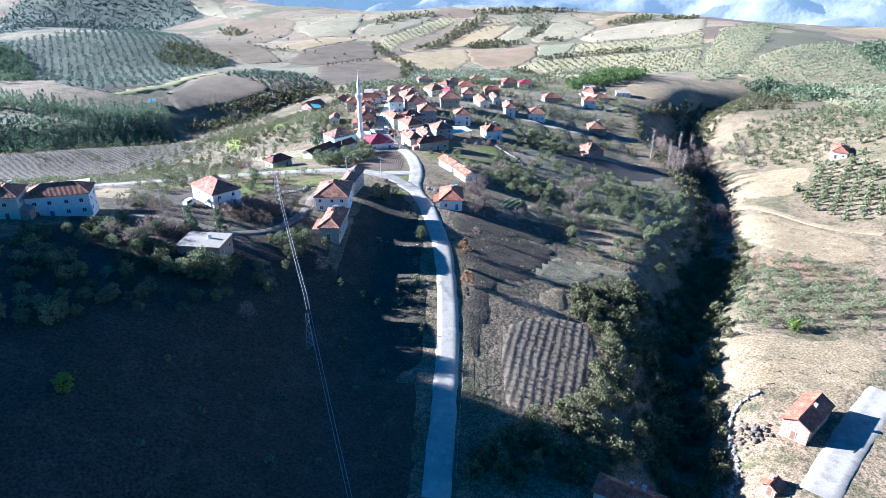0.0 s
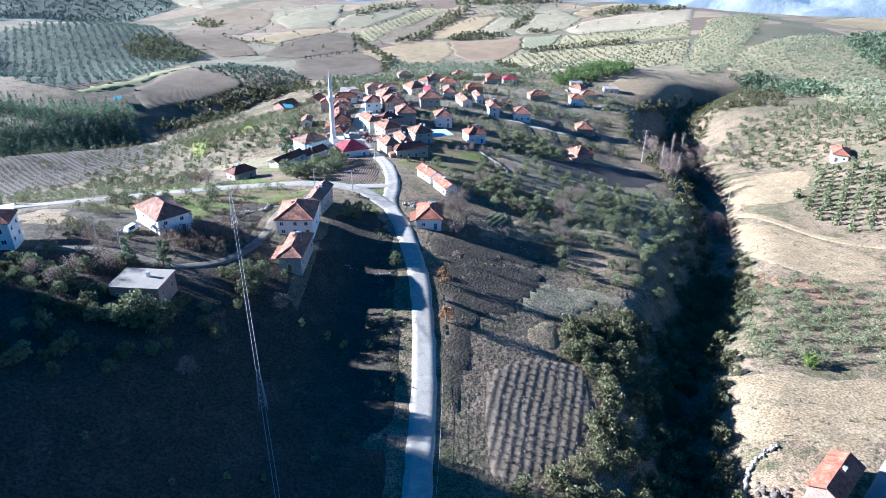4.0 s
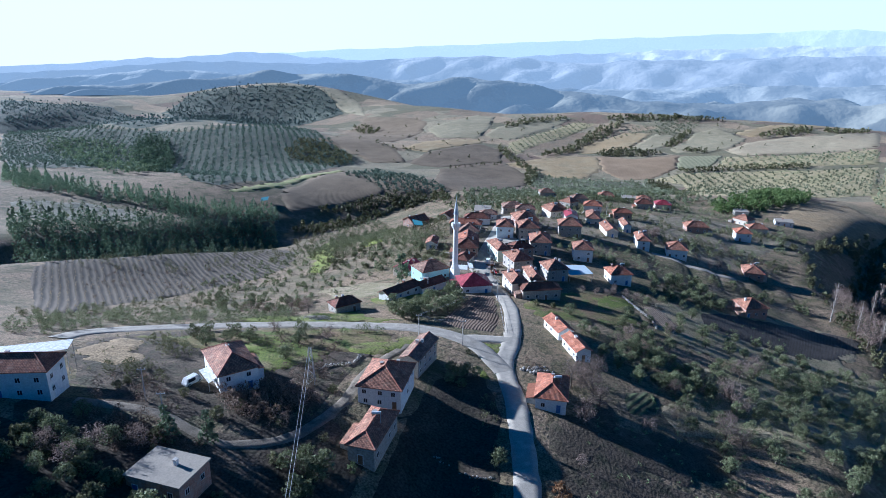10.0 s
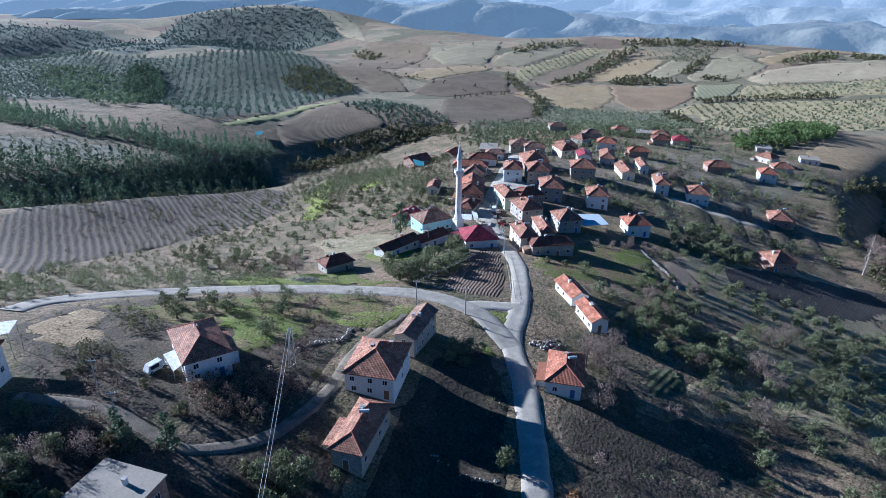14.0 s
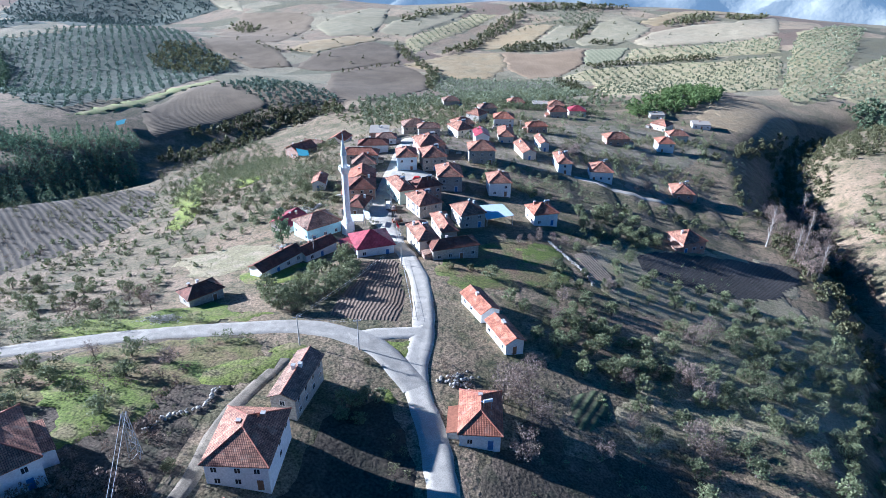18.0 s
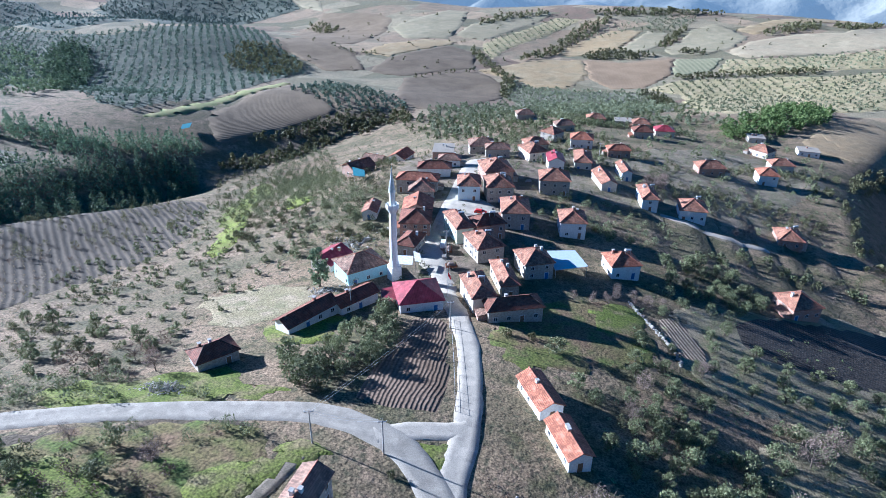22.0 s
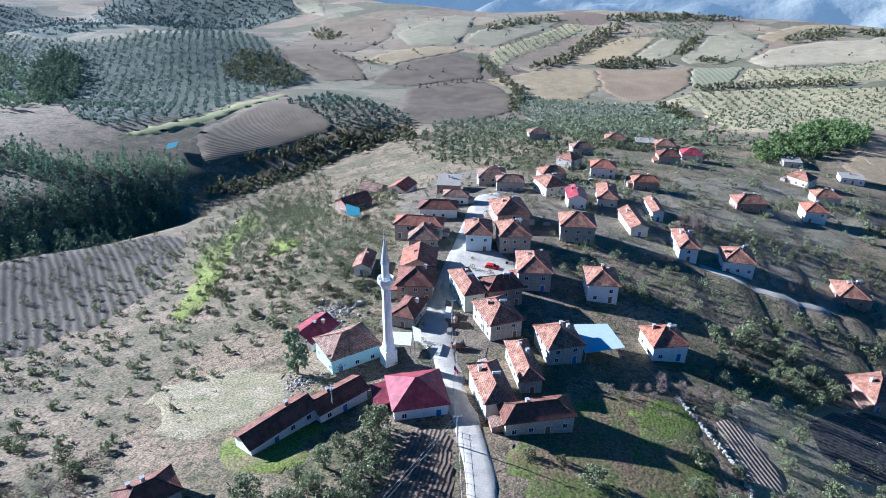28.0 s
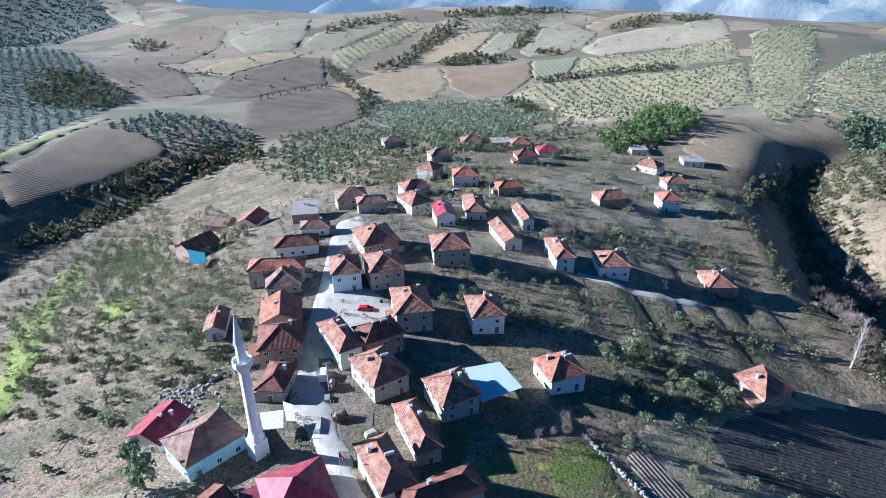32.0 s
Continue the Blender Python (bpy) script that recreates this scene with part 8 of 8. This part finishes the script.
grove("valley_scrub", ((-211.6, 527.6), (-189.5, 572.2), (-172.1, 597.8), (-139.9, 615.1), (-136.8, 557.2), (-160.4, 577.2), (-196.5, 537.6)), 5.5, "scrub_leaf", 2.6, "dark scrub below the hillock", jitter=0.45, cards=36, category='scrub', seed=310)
grove("far_wood", ((-572.9, 768.2), (-551.7, 802.5), (-476.5, 720.7), (-363.2, 542.5), (-460.9, 630.8)), 7, "haze_pine", 3.2, "clump of pines on the olive hill", jitter=0.45, cards=40, tall=1.5, category='wood', seed=311)
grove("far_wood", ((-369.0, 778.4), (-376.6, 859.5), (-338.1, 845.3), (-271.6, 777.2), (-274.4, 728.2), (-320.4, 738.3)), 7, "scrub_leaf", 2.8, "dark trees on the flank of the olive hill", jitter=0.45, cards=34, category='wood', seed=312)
grove("far_wood", ((-850.5, 1199.7), (-893.0, 1361.4), (-818.5, 1392.6), (-606.1, 1410.2), (-540.2, 1346.7), (-470.4, 1239.5), (-511.7, 1193.9), (-532.5, 921.7)), 12, "far_haze_pine", 4.4, "dense scrub wood on the far hill", jitter=0.45, cards=18, leaf=0.35, category='wood', seed=313)
grove("far_wood", ((-1208.3, 1169.6), (-1065.9, 1166.4), (-982.5, 1224.9), (-571.0, 937.8), (-626.9, 844.0), (-929.4, 1015.8), (-944.5, 916.7)), 13, "far_haze_pine", 4.2, "scrub wood on hazy far slopes", jitter=0.45, cards=16, leaf=0.35, category='wood', seed=314)
grove("hedgerow", ((96.3, 818.0), (173.7, 826.3), (237.6, 815.7), (227.6, 798.3), (153.9, 811.3), (100.6, 802.0)), 6, "scrub_leaf", 2.6, "dark hedge along a far plot", jitter=0.42, cards=28, category='hedge', seed=315)
grove("hedgerow", ((-60.9, 880.8), (-28.9, 950.6), (-8.8, 1036.9), (19.0, 1090.6), (50.4, 1115.5), (39.8, 1070.7), (7.9, 997.4), (-20.1, 921.4), (-52.5, 865.0)), 7, "scrub_leaf", 3.0, "dark hedge in a far fold", jitter=0.42, cards=28, category='hedge', seed=316)
grove("hedgerow", ((1.8, 913.7), (44.8, 942.8), (71.4, 913.0), (101.2, 905.2), (70.1, 889.4), (22.9, 892.2)), 6, "scrub_leaf", 2.6, "hedge between far plots", jitter=0.42, cards=28, category='hedge', seed=317)
grove("hedgerow", ((110.7, 1007.5), (128.1, 1035.5), (149.4, 1057.5), (134.0, 1019.2), (104.3, 939.7), (93.9, 939.8)), 7, "scrub_leaf", 2.8, "dark thicket between far fields", jitter=0.42, cards=28, category='hedge', seed=318)
grove("hedgerow", ((111.4, 921.5), (133.7, 927.8), (149.6, 908.9), (130.3, 900.5)), 6, "scrub_leaf", 2.6, "low hedge below the grey field", jitter=0.42, cards=28, category='hedge', seed=319)
grove("hedgerow", ((216.9, 999.5), (252.0, 1048.7), (303.0, 1078.6), (297.6, 1028.8), (256.3, 1006.7), (225.6, 991.3)), 8, "scrub_leaf", 3.2, "dark wood on the plateau", jitter=0.42, cards=28, category='hedge', seed=320)
grove("hedgerow", ((314.8, 1068.7), (344.9, 1072.5), (396.2, 1112.6), (355.9, 1043.2), (317.4, 1008.8)), 8, "scrub_leaf", 3.0, "dark hedge near the plateau rim", jitter=0.42, cards=28, category='hedge', seed=321)
grove("hedgerow", ((5.6, 1130.5), (67.2, 1155.4), (151.2, 1140.3), (206.7, 1126.9), (156.0, 1113.1), (65.6, 1114.8)), 8, "scrub_leaf", 3.2, "trees along the plateau rim", jitter=0.42, cards=28, category='hedge', seed=322)
grove("hedgerow", ((-136.8, 1078.6), (-102.2, 1127.9), (-49.3, 1155.4), (-34.8, 1140.8), (-90.3, 1101.4), (-128.5, 1052.0)), 8, "scrub_leaf", 3.0, "trees along the plateau rim", jitter=0.42, cards=28, category='hedge', seed=323)
grove("hedgerow", ((-166.3, 767.1), (-128.2, 810.4), (-99.7, 824.2), (-96.6, 812.2), (-125.9, 797.3), (-159.4, 752.2)), 9, "scrub_leaf", 1.8, "thin hedge between brown fields", jitter=0.42, cards=28, category='hedge', seed=324)
grove("hedgerow", ((-126.2, 952.3), (-91.5, 866.6), (-63.1, 797.6), (-65.2, 775.7), (-85.6, 820.8), (-109.9, 869.3)), 6, "scrub_leaf", 2.4, "hedge in a gully", jitter=0.42, cards=28, category='hedge', seed=325)
grove("hedgerow", ((-68.5, 787.8), (-53.5, 798.5), (-53.7, 767.5), (-53.9, 706.3), (-60.0, 704.6)), 5, "scrub_leaf", 2.4, "scrub at the grove edge", jitter=0.42, cards=28, category='hedge', seed=326)
grove("hedgerow", ((-326.4, 940.2), (-253.6, 872.1), (-210.5, 884.6), (-219.7, 862.0), (-254.7, 851.3)), 10, "scrub_leaf", 2.0, "thin hedge in the brown fold", jitter=0.42, cards=28, category='hedge', seed=327)
grove("hedgerow", ((-406.1, 1098.2), (-381.7, 1115.7), (-333.7, 1064.0), (-342.4, 1007.4)), 9, "scrub_leaf", 3.0, "scrub in the far valley", jitter=0.42, cards=28, category='hedge', seed=328)
grove("hedgerow", ((61.8, 750.4), (83.9, 749.5), (84.6, 646.9), (68.7, 699.1)), 6, "scrub_leaf", 2.4, "scattered shrubs in the close grove", jitter=0.42, cards=28, category='hedge', seed=329)
grove("dark_wood", ((508.1, 873.8), (630.4, 936.1), (445.4, 654.1), (442.9, 709.3)), 8, "pine_leaf", 2.8, "dark green wooded fold of the plateau", jitter=0.4, cards=28, category='wood', seed=330)
grove("dark_wood", ((275.9, 618.8), (313.8, 645.5), (297.4, 492.5), (256.6, 477.5), (249.1, 520.6)), 6.5, "pine_leaf", 2.4, "dark green wood beyond the knoll", jitter=0.4, cards=30, category='wood', seed=331)
grove("far_trees", ((-333.1, 871.8), (-336.2, 1133.4), (-193.2, 1163.9), (-48.4, 1141.2), (201.0, 1094.2), (401.6, 1097.6), (337.0, 921.1), (169.6, 905.4), (-33.4, 896.6), (-184.6, 760.4), (-256.8, 771.7)), 26, "scrub_leaf", 1.9, "single trees along the far plots", jitter=0.5, keep=0.3, cards=18, category='trees', seed=332)
grove("olive_grove", ((-119.0, 616.2), (-57.5, 686.6), (-41.3, 658.0), (35.1, 569.9), (84.3, 597.3), (126.9, 602.0), (102.3, 554.9), (68.1, 565.6), (9.4, 568.9), (-32.9, 549.3), (-71.5, 494.6)), 6.5, "far_haze_olive", 1.8, "loose olive grove behind the upper houses", turn=15, jitter=0.25, keep=0.85, cards=40, seed=333)
grove("olive_grove", ((362.3, 937.0), (498.6, 1041.0), (346.6, 769.8), (271.5, 638.1), (231.2, 612.0), (233.5, 650.1)), 8.5, "far_haze_olive", 1.8, "olive rows on the tan slope beyond the pines", turn=8, jitter=0.07, cards=28, seed=410)
grove("terrace_scrub", ((-222, 300), (-208, 340), (-189, 402), (-160, 385), (-150, 345), (-175, 300), (-205, 268)), 5.5, "scrub_leaf", 1.5, "grey-brown shrubs over the upper terraced field", jitter=0.45, keep=0.55, cards=60, leaf=0.22, low=0.05, seed=401, category='scrub')
grove("terrace_scrub", ((-160, 232), (-150, 262), (-148, 300), (-165, 325), (-200, 300), (-190, 255)), 6.5, "brush_leaf", 1.0, "low brushwood between the pale rows", jitter=0.45, keep=0.5, cards=40, leaf=0.24, low=0.05, seed=402, category='scrub')
planted("olive", ((-100, 392), (-92, 410), (-76, 412), (-70, 396), (-82, 388)), 5.5, keep=0.6, seed=501, scale=0.9)
planted("bush", ((-58, 372), (-56, 392), (-46, 398), (-46, 380)), 4.5, keep=0.5, seed=502, scale=0.7)
planted("bare", ((22, 372), (30, 384), (40, 380), (34, 368)), 4.5, keep=0.6, seed=503, scale=0.9)
planted("olive", ((-27, 196), (-22, 204), (-18, 200), (-22, 190)), 3.6, keep=0.8, seed=504, scale=1.0)
planted("bush", ((-50, 176), (-47, 184), (-45, 184), (-46, 174)), 3.0, keep=0.7, seed=505, scale=0.7)
planted("bush", ((-16, 262), (-8, 268), (0, 262), (-6, 254)), 4.0, keep=0.5, seed=506, scale=0.7)
grove("vine_stakes", ((-228, 274), (-214, 318), (-190, 318), (-160, 300), (-149, 270), (-155, 232), (-147, 200)), 2.6, "dry_leaf", 0.42, "pale dry stakes in rows on the terraced field", turn=134, jitter=0.16, keep=0.75, cards=8, leaf=0.42, tall=1.2, low=0.05, seed=403, category='vines')
grove("road_hedge", ((-10.5, 120), (-11.5, 150), (-13, 172), (-18, 196), (-14.5, 196), (-9, 170), (-7, 148), (-6.5, 120)), 2.2, "scrub_leaf", 0.9, "dark scrubby hedge along the road bank", jitter=0.45, keep=0.5, cards=50, leaf=0.22, low=0.05, seed=404, category='scrub')
grove("slope_tussocks", ((-168, 262), (-150, 300), (-140, 380), (-110, 420), (-80, 400), (-75, 330), (-72, 300), (-80, 250), (-110, 235)), 2.4, "scrub_leaf", 0.5, "low grey-brown tussocks all over the western slope", jitter=0.5, keep=0.55, cards=14, leaf=0.3, low=0.02, seed=405, category='scrub')
grove("slope_tussocks", ((96, 190), (120, 235), (150, 290), (190, 330), (230, 330), (180, 230), (140, 180), (110, 150)), 2.8, "scrub_leaf", 0.5, "dry tussocks between the olives of the sunny slope", jitter=0.5, keep=0.5, cards=12, leaf=0.3, low=0.02, seed=407, category='scrub')
grove("orchard_trees", ((-10, 262), (20, 290), (60, 300), (95, 280), (112, 245), (85, 212), (66, 178), (45, 175), (28, 200), (5, 240)), 4.2, "scrub_leaf", 0.95, "dark shrubs between the olives of the shaded slope", jitter=0.5, keep=0.18, cards=60, leaf=0.2, low=0.02, seed=408, category='scrub')
plant("bare", 45.8, 224.0, 1.5)
plant("bare", 44.6, 227.3, 1.2)
plant("bare", 48.3, 221.1, 1.2)
plant("bare", 40.7, 203.2, 1.5)
plant("bare", 44.5, 203.3, 1.2)
plant("bare", 9.2, 203.5, 1.5)
plant("bare", 6.8, 208.1, 1.3)
plant("bare", 10.8, 201.3, 1.2)
plant("bare", 22.0, 196.8, 1.0)
plant("bare", 7.2, 191.5, 1.3)
plant("bare", -60.9, 204.7, 1.0)
plant("bare", -76.9, 205.9, 0.9)
plant("bare", -79.0, 231.4, 1.0)
plant("bare", -87.1, 235.7, 0.9)
plant("bare", 56.7, 248.4, 1.6)
plant("bare", 51.8, 243.8, 1.4)
grove("olive_grove", ((56.0, 236.3), (80.1, 250.9), (110.6, 263.7), (78.9, 211.5), (48.6, 202.3), (49.3, 216.7)), 6.0, "olive_leaf", 1.45, "small round olives in loose rows on the slope", turn=25, jitter=0.15, keep=0.9, cards=130, leaf=0.18, low=0.15, seed=410)
grove("olive_grove", ((62.4, 273.5), (86.2, 271.6), (107.3, 280.8), (124.9, 286.9), (110.6, 263.7), (80.1, 250.9), (58.3, 239.0)), 6.5, "olive_leaf", 1.4, "young olives above the gully", turn=25, jitter=0.2, keep=0.8, cards=120, leaf=0.18, low=0.15, seed=411)
grove("garden_weeds", ((27.0, 216.4), (38.0, 221.6), (42.7, 217.3), (46.3, 207.1), (35.2, 201.8), (27.4, 203.6)), 2.2, "dry_leaf", 0.55, "tall dry weeds", jitter=0.5, keep=0.7, cards=24, leaf=0.3, low=0.0, seed=412, category='weeds')
grove("leafy_rows", ((16.0, 212.1), (24.8, 217.3), (26.7, 207.3), (17.6, 200.5)), 1.7, "young_leaf", 0.4, "rows of leafy vegetables", turn=62, jitter=0.12, keep=0.9, cards=16, leaf=0.35, low=0.0, seed=413, category='vegetables')
grove("roadside_junk", ((-9.0, 214.3), (-5.7, 214.5), (-0.1, 208.7), (-4.6, 203.8), (-8.4, 207.1)), 2.2, "brush_leaf", 1.0, "tangle of brambles and brushwood by the junction", jitter=0.5, keep=0.8, cards=60, leaf=0.2, low=0.0, seed=414, category='shrubs')
grove("yard_shrubs", ((-133.9, 493.4), (-119.0, 509.8), (-72.1, 393.8), (-61.0, 347.7), (-63.3, 326.2), (-74.2, 337.1), (-89.7, 372.9)), 3.6, "scrub_leaf", 1.2, "dark shrubs among the rubble behind the houses", jitter=0.5, keep=0.6, cards=80, leaf=0.2, low=0.05, seed=415, category='shrubs')
grove("yard_shrubs", ((-7.5, 376.6), (24.6, 360.1), (43.5, 351.7), (41.0, 338.3), (17.1, 332.3), (-3.2, 347.8)), 4.2, "olive_leaf", 1.2, "olive bushes on the terrace below the houses", jitter=0.45, keep=0.6, cards=90, leaf=0.2, low=0.05, seed=416, category='shrubs')
grove("yard_shrubs", ((-45.3, 551.4), (17.3, 485.1), (48.2, 446.4), (57.6, 423.4), (29.6, 407.0), (-8.8, 429.3), (-41.0, 484.0)), 4.6, "scrub_leaf", 1.3, "hedges and bushes between the upper houses", jitter=0.45, keep=0.55, cards=80, leaf=0.22, low=0.05, seed=417, category='shrubs')
grove("yard_shrubs", ((-193.3, 529.8), (-171.8, 552.1), (-137.9, 494.8), (-92.4, 363.2), (-106.1, 364.2), (-160.0, 442.5)), 4.0, "olive_leaf", 1.5, "olive scrub on the slope below the houses", jitter=0.45, keep=0.6, cards=90, leaf=0.2, low=0.05, seed=418, category='shrubs')
planted("bush", ((83.5, 167.4), (70.9, 150.1), (62.4, 132.6), (51.8, 114.0), (49.8, 101.1), (57.6, 99.3), (61.6, 115.5), (67.8, 132.0), (80.2, 152.3)), 3.6, keep=0.9, seed=620, scale=1.25)
planted("bush", ((116.4, 241.0), (114.7, 223.0), (93.3, 181.5), (81.2, 163.7), (81.7, 172.6), (96.9, 200.0)), 4.2, keep=0.8, seed=621, scale=1.2)
planted("bush", ((83.1, 206.5), (105.7, 239.1), (94.1, 204.7), (74.9, 170.2), (60.8, 156.4), (67.1, 174.3)), 4.5, keep=0.8, seed=622, scale=1.3)
grove("bank_scrub", ((148.3, 365.2), (146.0, 322.8), (133.9, 262.8), (118.1, 226.5), (116.4, 241.0), (122.3, 280.3)), 4.5, "brush_leaf", 1.8, "brown leafless thicket at the gully head", jitter=0.45, keep=0.8, cards=80, leaf=0.2, low=0.05, seed=623, category='thicket')
grove("bank_scrub", ((39.9, 138.7), (46.8, 142.5), (45.0, 122.2), (36.1, 107.3), (18.1, 97.6), (7.8, 89.6), (6.9, 94.6), (21.5, 106.7), (36.0, 119.1)), 3.6, "scrub_leaf", 1.7, "dark green bushes on the bank below the vineyard", jitter=0.45, keep=0.8, cards=90, leaf=0.2, low=0.05, seed=624, category='thicket')
grove("slope_shrubs", ((-135.6, 255.1), (-137.5, 278.3), (-121.9, 296.7), (-101.6, 311.5), (-98.2, 332.8), (-118.9, 364.9), (-143.0, 370.7), (-112.9, 313.4), (-128.0, 296.8), (-127.5, 263.7), (-118.2, 239.1)), 5.0, "scrub_leaf", 1.25, "dark bushes along the dry slope", jitter=0.48, keep=0.45, cards=80, leaf=0.2, low=0.05, seed=630, category='shrubs')
grove("slope_shrubs", ((-106.0, 235.7), (-103.8, 246.8), (-92.3, 250.6), (-79.1, 242.1), (-76.5, 231.6), (-84.9, 225.8), (-94.1, 224.0)), 4.2, "brush_leaf", 1.5, "grey-brown leafless bushes beside the shed", jitter=0.45, keep=0.55, cards=90, leaf=0.18, low=0.05, seed=631, category='shrubs')
grove("slope_shrubs", ((-150.7, 383.2), (-162.5, 448.6), (-114.1, 426.5), (-75.3, 356.2), (-66.0, 322.8), (-80.3, 320.3), (-97.6, 323.3)), 4.0, "olive_leaf", 1.4, "grey olive scrub below the village edge", jitter=0.45, keep=0.55, cards=90, leaf=0.2, low=0.05, seed=632, category='shrubs')
grove("slope_shrubs", ((-205.4, 462.6), (-175.7, 489.6), (-100.4, 405.8), (-126.2, 426.5), (-165.5, 435.4), (-161.4, 396.2)), 4.5, "scrub_leaf", 1.3, "dark shrubs above the green bank", jitter=0.45, keep=0.6, cards=70, leaf=0.22, low=0.05, seed=633, category='shrubs')
grove("slope_shrubs", ((24.7, 305.7), (45.5, 323.1), (63.2, 318.3), (45.8, 295.3), (30.2, 292.1)), 4.6, "olive_leaf", 1.7, "olive trees and bushes below the white house", jitter=0.4, keep=0.7, cards=110, leaf=0.19, low=0.08, seed=634, category='trees')
